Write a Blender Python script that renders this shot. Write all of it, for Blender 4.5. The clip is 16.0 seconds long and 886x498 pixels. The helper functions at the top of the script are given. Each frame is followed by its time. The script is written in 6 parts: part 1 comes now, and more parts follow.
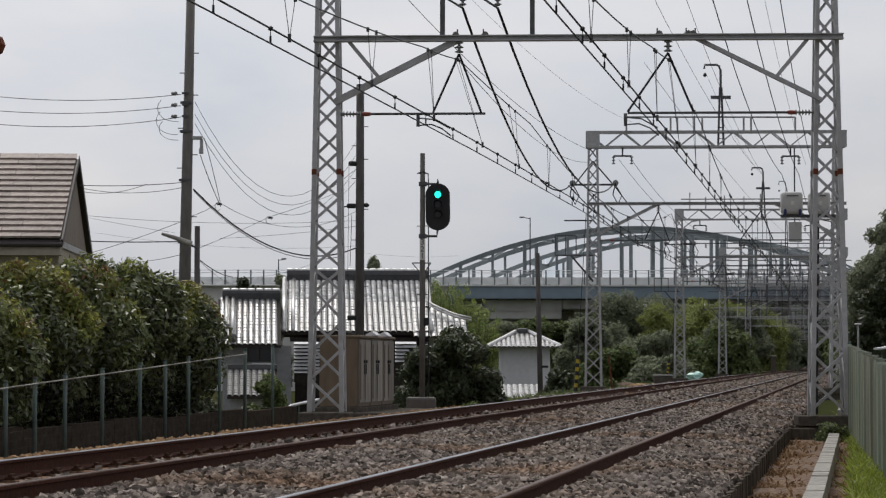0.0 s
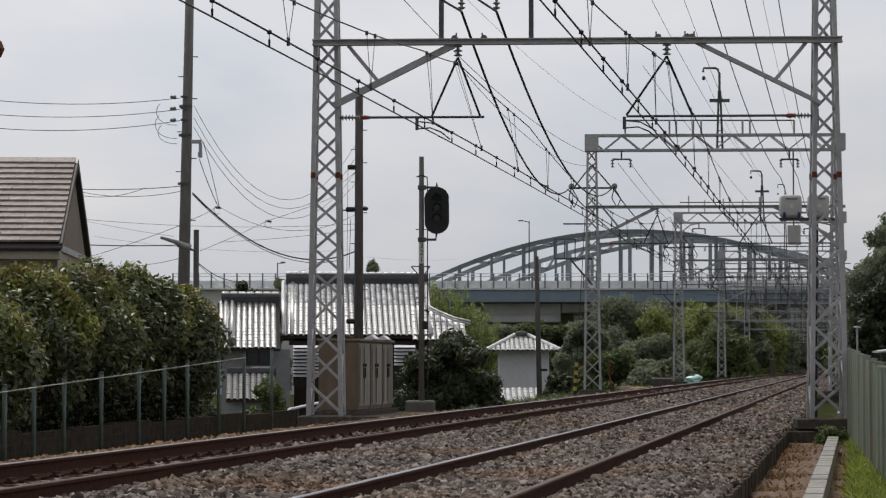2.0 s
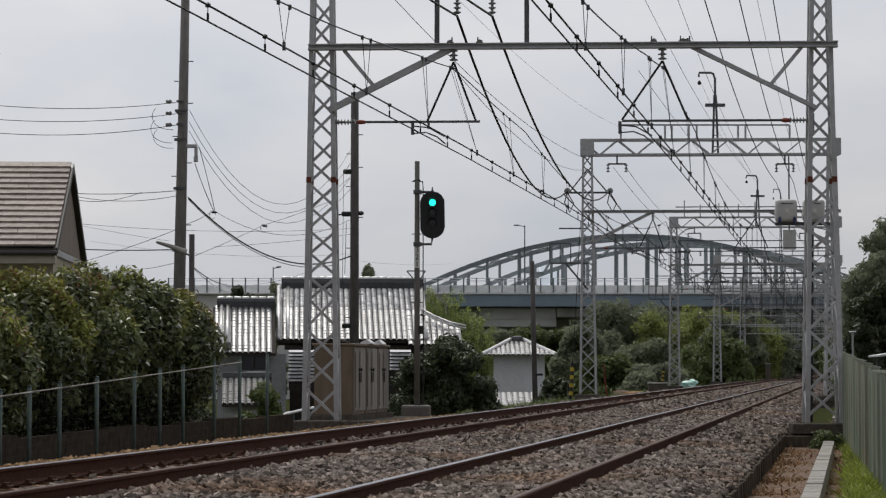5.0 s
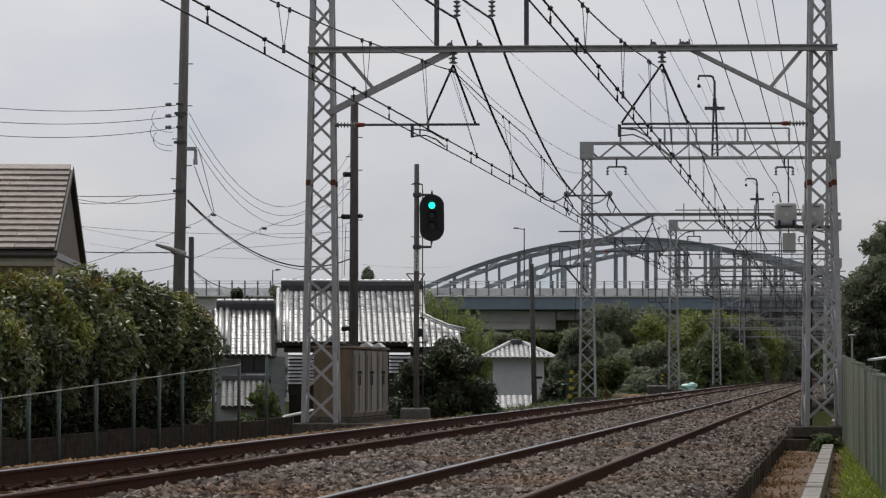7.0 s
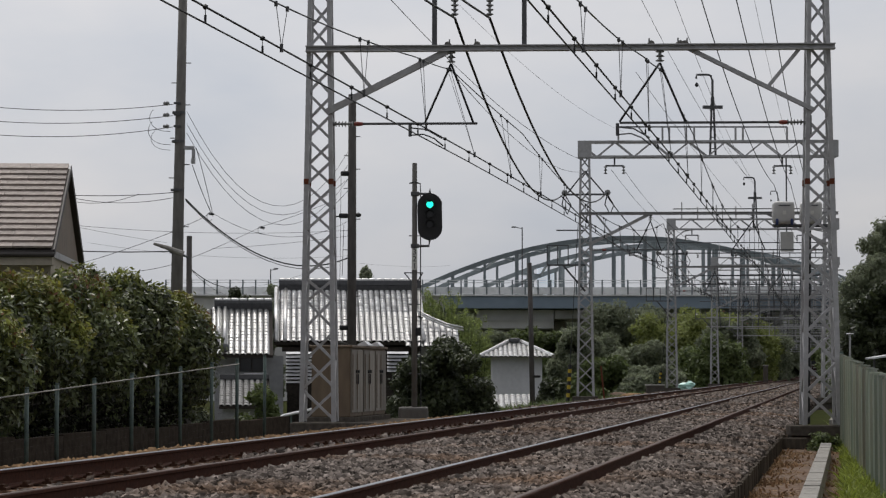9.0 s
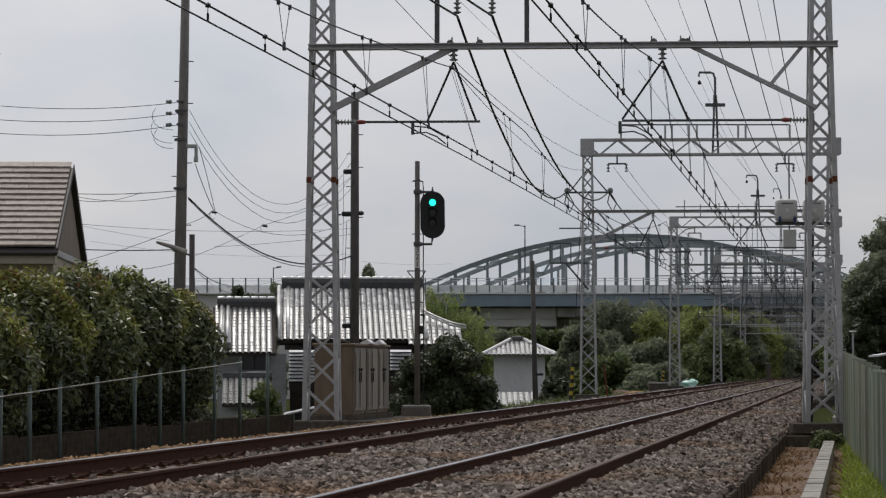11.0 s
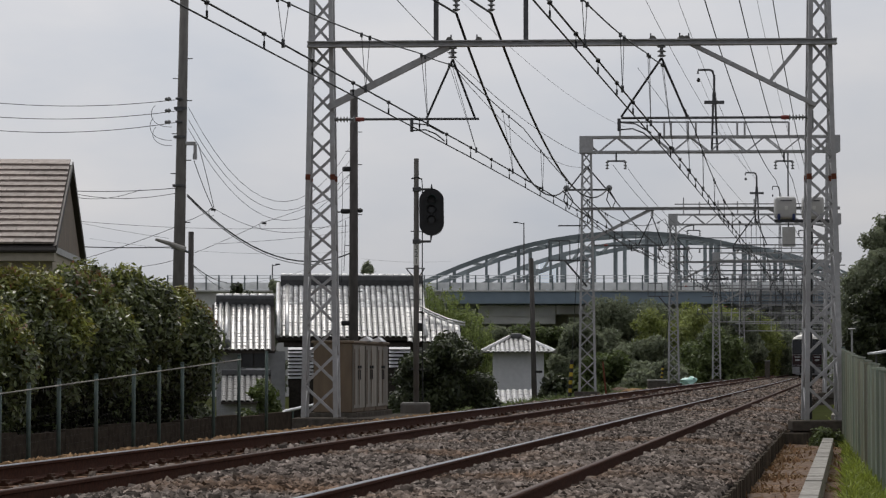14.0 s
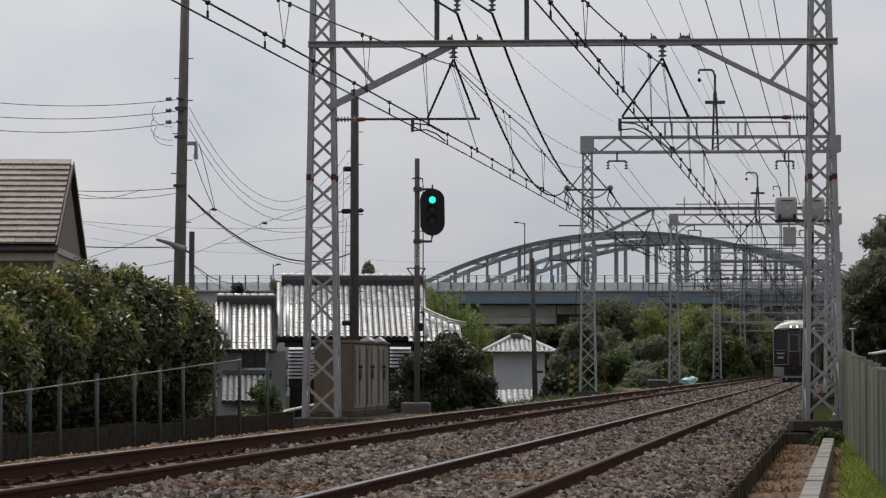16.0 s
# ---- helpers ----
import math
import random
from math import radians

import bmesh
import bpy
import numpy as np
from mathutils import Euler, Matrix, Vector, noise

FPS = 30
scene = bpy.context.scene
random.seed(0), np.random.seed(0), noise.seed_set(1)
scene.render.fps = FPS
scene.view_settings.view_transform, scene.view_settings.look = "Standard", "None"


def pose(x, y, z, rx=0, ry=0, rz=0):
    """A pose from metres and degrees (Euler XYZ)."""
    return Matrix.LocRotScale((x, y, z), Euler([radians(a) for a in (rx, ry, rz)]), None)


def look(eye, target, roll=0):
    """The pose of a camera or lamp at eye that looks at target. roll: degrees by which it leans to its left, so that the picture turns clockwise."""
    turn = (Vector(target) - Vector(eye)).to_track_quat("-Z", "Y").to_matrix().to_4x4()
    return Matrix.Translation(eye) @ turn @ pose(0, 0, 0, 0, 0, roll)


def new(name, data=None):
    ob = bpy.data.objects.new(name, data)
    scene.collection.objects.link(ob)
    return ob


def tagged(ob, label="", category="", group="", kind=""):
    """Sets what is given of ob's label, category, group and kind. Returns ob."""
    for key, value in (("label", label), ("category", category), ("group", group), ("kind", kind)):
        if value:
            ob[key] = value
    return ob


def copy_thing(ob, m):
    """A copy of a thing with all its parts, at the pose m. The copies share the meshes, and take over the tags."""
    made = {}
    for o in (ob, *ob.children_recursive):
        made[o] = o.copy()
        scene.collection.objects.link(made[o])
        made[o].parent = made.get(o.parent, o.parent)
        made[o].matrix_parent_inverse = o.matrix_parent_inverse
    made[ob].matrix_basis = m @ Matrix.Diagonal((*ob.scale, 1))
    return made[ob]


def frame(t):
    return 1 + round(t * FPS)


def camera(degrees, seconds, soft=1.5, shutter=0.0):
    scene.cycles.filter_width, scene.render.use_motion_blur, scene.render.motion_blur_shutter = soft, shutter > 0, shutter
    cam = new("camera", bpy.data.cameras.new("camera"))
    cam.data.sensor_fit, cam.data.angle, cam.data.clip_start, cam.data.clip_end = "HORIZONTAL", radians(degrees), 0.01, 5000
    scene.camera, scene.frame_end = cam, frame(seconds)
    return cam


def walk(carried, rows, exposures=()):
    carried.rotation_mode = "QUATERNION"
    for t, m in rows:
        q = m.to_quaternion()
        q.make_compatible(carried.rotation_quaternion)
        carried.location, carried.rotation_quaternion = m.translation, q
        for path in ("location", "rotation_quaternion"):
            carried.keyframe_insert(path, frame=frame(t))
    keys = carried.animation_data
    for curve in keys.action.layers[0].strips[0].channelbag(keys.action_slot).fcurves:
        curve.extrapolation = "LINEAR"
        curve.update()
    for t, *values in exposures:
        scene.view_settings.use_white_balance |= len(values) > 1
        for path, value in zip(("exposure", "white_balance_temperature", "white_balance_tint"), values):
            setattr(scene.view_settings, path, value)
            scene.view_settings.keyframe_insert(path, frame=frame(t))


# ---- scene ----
# Camera: stands still on its stand beside the line and drifts a little in angle.
cam = camera(21.651, 16.0, soft=1.25)
EYE = (0.0, 0.0, 0.957)


def aim(yaw, pitch, roll):
    return pose(*EYE, 90 + pitch, 0, yaw) @ pose(0, 0, 0, 0, 0, roll)


walk(cam, [
    (0.0, aim(0.1330, 2.7779, 0.064)),
    (0.5, aim(0.0892, 2.7770, 0.022)),
    (1.0, aim(0.0648, 2.8177, 0.035)),
    (1.5, aim(0.0934, 2.8239, 0.039)),
    (2.0, aim(0.1087, 2.8631, 0.014)),
    (2.5, aim(0.0981, 2.9231, 0.101)),
    (3.0, aim(0.0560, 2.9580, 0.092)),
    (3.5, aim(0.0169, 2.9421, 0.084)),
    (4.0, aim(0.0015, 2.9317, 0.014)),
    (6.5, aim(-0.0145, 3.0570, 0.033)),
    (7.0, aim(-0.0123, 3.0461, 0.069)),
    (7.5, aim(-0.0414, 3.0354, 0.028)),
    (8.0, aim(-0.0790, 3.0283, 0.066)),
    (8.5, aim(-0.0840, 3.0361, 0.036)),
    (9.0, aim(-0.0627, 3.0212, 0.034)),
    (11.5, aim(0.0147, 2.9726, -0.020)),
    (12.0, aim(0.0122, 2.9737, 0.040)),
    (12.5, aim(0.0018, 2.9723, -0.010)),
    (13.0, aim(-0.0408, 2.9503, -0.017)),
    (13.5, aim(-0.0354, 2.9291, -0.020)),
    (14.0, aim(-0.0194, 2.9081, -0.010)),
    (14.5, aim(-0.0089, 2.9123, 0.005)),
    (15.0, aim(-0.0022, 2.9215, -0.035)),
    (15.5, aim(-0.0144, 2.9215, -0.071)),
    (16.0, aim(0.0000, 2.9070, 0.000)),
], exposures=[(0.0, 0.16), (4.0, 0.14), (7.0, 0.04), (16.0, 0.03)])


# ---- light: a thin bright overcast with the sun high ahead of the camera ----
world = bpy.data.worlds.new("overcast_sky")
scene.world = world
world.use_nodes = True
wn, wl = world.node_tree.nodes, world.node_tree.links
wn.clear()
w_out = wn.new("ShaderNodeOutputWorld")
w_bg = wn.new("ShaderNodeBackground")
w_sky = wn.new("ShaderNodeTexSky")
w_sky.sky_type = "NISHITA"
w_sky.sun_disc = False
w_sky.sun_elevation, w_sky.sun_rotation = radians(60), radians(0)
w_sky.dust_density = 4.0
w_co = wn.new("ShaderNodeTexCoord")
w_map = wn.new("ShaderNodeMapping")
w_map.inputs["Scale"].default_value = (1.0, 1.0, 2.4)
w_noise = wn.new("ShaderNodeTexNoise")
w_noise.inputs["Scale"].default_value = 8.0
w_noise.inputs["Detail"].default_value = 5.0
w_noise.inputs["Roughness"].default_value = 0.5
w_ramp = wn.new("ShaderNodeValToRGB")
w_ramp.color_ramp.elements[0].position, w_ramp.color_ramp.elements[0].color = 0.3, (5.4, 5.72, 6.35, 1)
w_ramp.color_ramp.elements[1].position, w_ramp.color_ramp.elements[1].color = 0.72, (6.95, 6.88, 7.05, 1)
# the cloud sheet glows round the hidden sun and falls off away from it
SUN_DIR = Vector((-0.12, 0.52, 0.84)).normalized()
w_dot = wn.new("ShaderNodeVectorMath")
w_dot.operation = "DOT_PRODUCT"
w_dot.inputs[1].default_value = SUN_DIR
w_glow = wn.new("ShaderNodeValToRGB")
w_range = wn.new("ShaderNodeMapRange")
w_range.inputs["From Min"].default_value, w_range.inputs["From Max"].default_value = -1.0, 1.0
glow = w_glow.color_ramp
glow.elements[0].position, glow.elements[0].color = 0.3, (0.52, 0.52, 0.535, 1)
glow.elements[1].position, glow.elements[1].color = 1.0, (2.6, 2.55, 2.45, 1)
for pos, val in ((0.55, 0.62), (0.74, 0.7), (0.81, 0.98), (0.9, 1.2)):
    el = glow.elements.new(pos)
    el.color = (val, val, val, 1)
w_times = wn.new("ShaderNodeMixRGB")
w_times.blend_type = "MULTIPLY"
w_times.inputs["Fac"].default_value = 1.0
wl.new(w_co.outputs["Generated"], w_dot.inputs[0])
wl.new(w_dot.outputs["Value"], w_range.inputs["Value"])
wl.new(w_range.outputs["Result"], w_glow.inputs["Fac"])
w_mix = wn.new("ShaderNodeMixRGB")
w_mix.inputs["Fac"].default_value = 0.94
wl.new(w_co.outputs["Generated"], w_map.inputs["Vector"])
wl.new(w_map.outputs["Vector"], w_noise.inputs["Vector"])
wl.new(w_noise.outputs["Fac"], w_ramp.inputs["Fac"])
wl.new(w_sky.outputs["Color"], w_mix.inputs["Color1"])
wl.new(w_ramp.outputs["Color"], w_times.inputs["Color1"])
wl.new(w_glow.outputs["Color"], w_times.inputs["Color2"])
wl.new(w_times.outputs["Color"], w_mix.inputs["Color2"])
wl.new(w_mix.outputs["Color"], w_bg.inputs["Color"])
w_bg.inputs["Strength"].default_value = 0.1
wl.new(w_bg.outputs["Background"], w_out.inputs["Surface"])

sun = new("sun", bpy.data.lights.new("sun", "SUN"))
sun.data.energy, sun.data.angle, sun.data.color = 0.95, radians(14), (1.0, 0.95, 0.87)
sun.matrix_world = look(SUN_DIR * 60, (0, 0, 0))



# ---- materials ----
def mat(name, color, rough=0.6, metal=0.0, color2=None, scale=6.0, fine=60.0, stain=None, stain_amount=0.35,
        bump=0.15, bump_scale=80.0, spec=0.5, random_amount=0.0, stretch=(1, 1, 1), emit=0.0, translucent=0.0, island=False):
    if rough >= 0.8:
        spec = min(spec, 0.12) if rough < 0.9 else 0.0
    m = bpy.data.materials.new(name)
    m.use_nodes = True
    n, l = m.node_tree.nodes, m.node_tree.links
    b = n["Principled BSDF"]
    b.inputs["Roughness"].default_value = rough
    b.inputs["Metallic"].default_value = metal
    b.inputs["Specular IOR Level"].default_value = spec
    co = n.new("ShaderNodeTexCoord")
    mp = n.new("ShaderNodeMapping")
    mp.inputs["Scale"].default_value = stretch
    l.new(co.outputs["Object"], mp.inputs["Vector"])

    def tex(s, detail):
        t = n.new("ShaderNodeTexNoise")
        t.inputs["Scale"].default_value, t.inputs["Detail"].default_value = s, detail
        l.new(mp.outputs["Vector"], t.inputs["Vector"])
        return t
    c2 = color2 or tuple(c * 0.72 for c in color)
    t1, t2 = tex(fine, 4.0), tex(scale, 5.0)
    r1 = n.new("ShaderNodeValToRGB")
    r1.color_ramp.elements[0].position, r1.color_ramp.elements[1].position = 0.32, 0.68
    r1.color_ramp.elements[0].color, r1.color_ramp.elements[1].color = (*c2, 1), (*color, 1)
    l.new(t1.outputs["Fac"], r1.inputs["Fac"])
    last = r1.outputs["Color"]
    st = stain or tuple(c * 0.55 for c in color)
    r2 = n.new("ShaderNodeValToRGB")
    r2.color_ramp.elements[0].position, r2.color_ramp.elements[1].position = 0.5, 0.75
    r2.color_ramp.elements[0].color, r2.color_ramp.elements[1].color = (0, 0, 0, 1), (stain_amount,) * 3 + (1,)
    l.new(t2.outputs["Fac"], r2.inputs["Fac"])
    mx = n.new("ShaderNodeMixRGB")
    l.new(r2.outputs["Color"], mx.inputs["Fac"])
    l.new(last, mx.inputs["Color1"])
    mx.inputs["Color2"].default_value = (*st, 1)
    last = mx.outputs["Color"]
    if random_amount:
        hv = n.new("ShaderNodeHueSaturation")
        ma = n.new("ShaderNodeMath")
        ma.operation = "MULTIPLY_ADD"
        if island:
            oi = n.new("ShaderNodeNewGeometry")
            l.new(oi.outputs["Random Per Island"], ma.inputs[0])
        else:
            oi = n.new("ShaderNodeObjectInfo")
            l.new(oi.outputs["Random"], ma.inputs[0])
        ma.inputs[1].default_value, ma.inputs[2].default_value = 2 * random_amount, 1 - random_amount
        l.new(ma.outputs[0], hv.inputs["Value"])
        l.new(last, hv.inputs["Color"])
        last = hv.outputs["Color"]
    l.new(last, b.inputs["Base Color"])
    if bump:
        tb = tex(bump_scale, 3.0)
        bp = n.new("ShaderNodeBump")
        bp.inputs["Strength"].default_value, bp.inputs["Distance"].default_value = bump, 0.02
        l.new(tb.outputs["Fac"], bp.inputs["Height"])
        l.new(bp.outputs["Normal"], b.inputs["Normal"])
    if emit:
        b.inputs["Emission Color"].default_value, b.inputs["Emission Strength"].default_value = (*color, 1), emit
    if translucent:
        tr = n.new("ShaderNodeBsdfTranslucent")
        l.new(last, tr.inputs["Color"])
        ms = n.new("ShaderNodeMixShader")
        ms.inputs["Fac"].default_value = translucent
        l.new(b.outputs["BSDF"], ms.inputs[1])
        l.new(tr.outputs["BSDF"], ms.inputs[2])
        l.new(ms.outputs["Shader"], n["Material Output"].inputs["Surface"])
    return m


M_STONE = mat("ballast_stone", (0.26, 0.222, 0.197), 0.9, color2=(0.075, 0.062, 0.054), fine=9, scale=0.35, stain=(0.17, 0.095, 0.05), stain_amount=0.75, spec=0.25, random_amount=0.8, island=True, bump=0.3, bump_scale=60)
M_STONE_TAN = mat("shoulder_stone", (0.3, 0.2, 0.115), 0.9, color2=(0.17, 0.105, 0.06), fine=9, scale=0.5, random_amount=0.4, island=True, bump=0.3, bump_scale=60)
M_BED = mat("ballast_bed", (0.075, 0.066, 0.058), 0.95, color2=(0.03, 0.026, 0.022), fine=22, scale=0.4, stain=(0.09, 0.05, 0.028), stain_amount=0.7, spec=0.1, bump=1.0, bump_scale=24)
M_DIRT = mat("trodden_dirt", (0.27, 0.195, 0.15), 0.95, color2=(0.11, 0.078, 0.06), fine=14, scale=0.8, stain=(0.21, 0.18, 0.155), stain_amount=0.5, bump=0.8, bump_scale=18)
M_EARTH = mat("earth_and_grass", (0.05, 0.06, 0.022), 0.95, color2=(0.035, 0.036, 0.017), fine=3, scale=0.1, stain=(0.13, 0.1, 0.06), bump=0.6, bump_scale=4)
M_RAIL = mat("rusty_rail_web", (0.085, 0.034, 0.021), 0.85, 0.0, color2=(0.045, 0.02, 0.013), fine=25, scale=3, bump=0.2, spec=0.12)
M_RAILTOP = mat("polished_rail_head", (0.3, 0.315, 0.35), 0.3, 1.0, color2=(0.2, 0.205, 0.225), fine=12, scale=1, stain=(0.12, 0.09, 0.07), bump=0.03, stretch=(1, 0.05, 1))
M_RAILTOP_DULL = mat("dull_rail_head", (0.1, 0.055, 0.04), 0.7, 0.1, color2=(0.06, 0.034, 0.025), fine=12, scale=1, bump=0.03, stretch=(1, 0.05, 1))
M_SLEEPER = mat("rust_stained_concrete_sleeper", (0.27, 0.175, 0.125), 0.9, color2=(0.15, 0.092, 0.062), fine=15, scale=2.5, stain=(0.09, 0.06, 0.045), random_amount=0.25)
M_CLIP = mat("dark_rusty_clip", (0.08, 0.042, 0.027), 0.8, 0.2)
M_STEEL = mat("grey_painted_steel", (0.47, 0.465, 0.47), 0.5, 0.2, color2=(0.38, 0.375, 0.38), fine=10, scale=1.5, stain=(0.2, 0.17, 0.15), stain_amount=0.4, random_amount=0.06, bump=0.08)
M_STEELDARK = mat("weathered_dark_steel", (0.13, 0.13, 0.135), 0.6, 0.3, color2=(0.08, 0.08, 0.085), fine=10, scale=1.5)
M_RUST = mat("red_rusty_band", (0.2, 0.06, 0.035), 0.8, 0.1, color2=(0.13, 0.05, 0.03), fine=12)
M_WIRE = mat("dark_copper_wire", (0.035, 0.035, 0.037), 0.6, 0.3, bump=0)
M_WIRELIGHT = mat("grey_strand_wire", (0.12, 0.12, 0.125), 0.6, 0.3, bump=0)
M_CABLE = mat("black_insulated_cable", (0.014, 0.014, 0.015), 0.55, bump=0)
M_PORC = mat("grey_porcelain", (0.3, 0.3, 0.3), 0.25, color2=(0.2, 0.2, 0.2))
M_REDPAINT = mat("red_insulator_cap", (0.3, 0.06, 0.045), 0.5)
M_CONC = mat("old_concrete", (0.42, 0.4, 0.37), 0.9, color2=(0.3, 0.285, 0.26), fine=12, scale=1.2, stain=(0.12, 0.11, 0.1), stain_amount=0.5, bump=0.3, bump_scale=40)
M_WALLDARK = mat("dark_brown_wall", (0.075, 0.062, 0.05), 0.95, color2=(0.045, 0.037, 0.03), fine=8, scale=1.2, bump=0.4, bump_scale=30)
M_CONCDARK = mat("dark_dirty_concrete", (0.13, 0.115, 0.1), 0.9, color2=(0.08, 0.07, 0.06), fine=12, scale=1.5, bump=0.4, bump_scale=40)
M_POLE = mat("concrete_pole", (0.2, 0.19, 0.175), 0.85, color2=(0.15, 0.14, 0.13), fine=10, scale=0.8, stretch=(1, 1, 0.3))
M_POLEDARK = mat("dark_pole", (0.115, 0.105, 0.098), 0.8, color2=(0.08, 0.073, 0.068), fine=10, scale=0.8, stretch=(1, 1, 0.3))
M_TIMBER = mat("weathered_timber", (0.13, 0.11, 0.09), 0.9, color2=(0.07, 0.06, 0.05), fine=18, scale=2, stretch=(1, 1, 0.2), random_amount=0.25, bump=0.4)
M_FENCEPOST = mat("green_painted_post", (0.085, 0.125, 0.11), 0.6, color2=(0.06, 0.09, 0.08), fine=14, scale=3, stain=(0.12, 0.09, 0.07))
M_SHEET = mat("faded_green_sheet", (0.44, 0.44, 0.335), 0.6, color2=(0.24, 0.3, 0.24), fine=6, scale=1.5, stain=(0.2, 0.12, 0.075), stain_amount=0.65, stretch=(1, 1, 0.12), random_amount=0.32, bump=0.1)
M_CAB = mat("tan_cabinet_paint", (0.2, 0.145, 0.095), 0.6, color2=(0.14, 0.1, 0.066), fine=5, scale=1, stain=(0.16, 0.12, 0.08), stretch=(1, 1, 0.3))
M_CABDOOR = mat("beige_grey_cabinet_door", (0.3, 0.275, 0.235), 0.55, color2=(0.21, 0.185, 0.155), fine=5, scale=1.6, stain=(0.12, 0.085, 0.06), stain_amount=0.6, stretch=(1, 1, 0.2), random_amount=0.25)
M_BLACK = mat("matt_black", (0.014, 0.014, 0.016), 0.55, color2=(0.01, 0.01, 0.011))
M_GREENLAMP = mat("lit_green_lens", (0.02, 0.95, 0.62), 0.3, emit=1.6, bump=0)
M_DARKLENS = mat("unlit_lens", (0.02, 0.018, 0.02), 0.15, bump=0)
M_WHITE = mat("white_plate", (0.75, 0.74, 0.7), 0.6, color2=(0.66, 0.65, 0.6), stain_amount=0.2)
M_TILE = mat("silver_grey_glazed_tile", (0.72, 0.71, 0.695), 0.36, 0.6, color2=(0.5, 0.49, 0.475), fine=4, scale=0.7, stain=(0.3, 0.29, 0.28), stain_amount=0.5, spec=0.9, random_amount=0.3, island=True, bump=0.05)
M_TILEGREY = mat("weathered_grey_tile", (0.36, 0.35, 0.335), 0.6, color2=(0.2, 0.195, 0.185), fine=5, scale=1.2, stain=(0.1, 0.095, 0.085), stain_amount=0.6, random_amount=0.35, island=True, bump=0.05)
M_TILEDARK = mat("dark_ridge_tile", (0.12, 0.12, 0.125), 0.5, color2=(0.08, 0.08, 0.085), fine=5, random_amount=0.3)
M_SLATE = mat("weathered_slate", (0.37, 0.305, 0.27), 0.65, color2=(0.25, 0.205, 0.18), fine=7, scale=1.2, stain=(0.12, 0.1, 0.09), stain_amount=0.5, random_amount=0.22, bump=0.15)
M_TRIM = mat("dark_brown_trim", (0.06, 0.05, 0.045), 0.6)
M_WALLBEIGE = mat("beige_render", (0.5, 0.45, 0.37), 0.9, color2=(0.44, 0.39, 0.32), fine=8, scale=0.7, bump=0.2)
M_WALLGREY = mat("grey_plaster", (0.42, 0.42, 0.43), 0.9, color2=(0.36, 0.36, 0.37), fine=6, scale=0.6, bump=0.1)
M_WALLWHITE = mat("white_plaster", (0.74, 0.74, 0.76), 0.9, color2=(0.66, 0.66, 0.68), fine=5, scale=0.5, stain=(0.5, 0.49, 0.48), stain_amount=0.3, bump=0.1)
M_WOODDARK = mat("dark_house_wood", (0.06, 0.05, 0.043), 0.8, color2=(0.035, 0.03, 0.027), fine=14, scale=2)
M_SHUTTER = mat("white_louvre", (0.72, 0.72, 0.73), 0.5, color2=(0.62, 0.62, 0.63))
M_GLASS = mat("dark_window_glass", (0.02, 0.022, 0.025), 0.08, bump=0)
M_BRIDGE = mat("blue_grey_bridge_paint", (0.22, 0.255, 0.27), 0.5, color2=(0.185, 0.215, 0.23), fine=0.8, scale=0.15, bump=0)
M_GIRDER = mat("blue_girder_paint", (0.23, 0.29, 0.35), 0.5, color2=(0.2, 0.255, 0.31), fine=0.7, scale=0.12, bump=0)
M_RAILING = mat("pale_translucent_parapet", (0.82, 0.83, 0.84), 0.5, color2=(0.7, 0.71, 0.72), fine=1, scale=0.3, bump=0, translucent=0.6)
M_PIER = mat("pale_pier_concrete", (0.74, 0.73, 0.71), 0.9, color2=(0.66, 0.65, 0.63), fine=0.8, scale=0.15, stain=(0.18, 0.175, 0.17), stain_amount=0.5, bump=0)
M_BARK = mat("bark", (0.08, 0.06, 0.045), 0.9, color2=(0.045, 0.035, 0.028), fine=20, scale=3)


def leafmat(name, c1, c2, amount=0.4, tr=0.3, rough=0.45):
    return mat(name, c1, rough, color2=c2, fine=2.6, scale=1.1, stain=tuple(0.6 * c for c in c2), stain_amount=0.6, random_amount=amount, island=True, bump=0, translucent=tr)


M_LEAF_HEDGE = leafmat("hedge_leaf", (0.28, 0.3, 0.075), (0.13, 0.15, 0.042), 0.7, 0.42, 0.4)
# Darker copy of the hedge leaf: side and low shade put into colour.
M_LEAF_SHADETONE = leafmat("glossy_shade_toned_leaf", (0.175, 0.2, 0.08), (0.075, 0.093, 0.036), 0.8, 0.33, 0.33)
M_LEAF_RED = leafmat("reddish_shoot", (0.24, 0.1, 0.04), (0.15, 0.07, 0.03), 0.3, 0.3)
M_LEAF_YELLOW = leafmat("young_yellow_leaf", (0.26, 0.24, 0.045), (0.15, 0.15, 0.035), 0.5, 0.35)
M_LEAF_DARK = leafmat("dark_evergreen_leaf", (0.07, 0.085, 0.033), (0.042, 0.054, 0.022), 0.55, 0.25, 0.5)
# Near-black on purpose: the hedge's inner and lower shade is in this colour.
M_LEAF_DEEP = leafmat("shade_toned_twig", (0.022, 0.024, 0.012), (0.014, 0.015, 0.008), 0.4, 0.05, 0.8)
M_LEAF_LIGHT = leafmat("light_yellow_green_leaf", (0.3, 0.33, 0.1), (0.2, 0.235, 0.075), 0.35, 0.5, 0.6)
M_LEAF_BAMBOO = leafmat("pale_bamboo_leaf", (0.33, 0.38, 0.13), (0.23, 0.29, 0.1), 0.3, 0.5, 0.6)
M_LEAF_MID = leafmat("mid_green_leaf", (0.15, 0.19, 0.062), (0.1, 0.13, 0.045), 0.45, 0.35, 0.6)
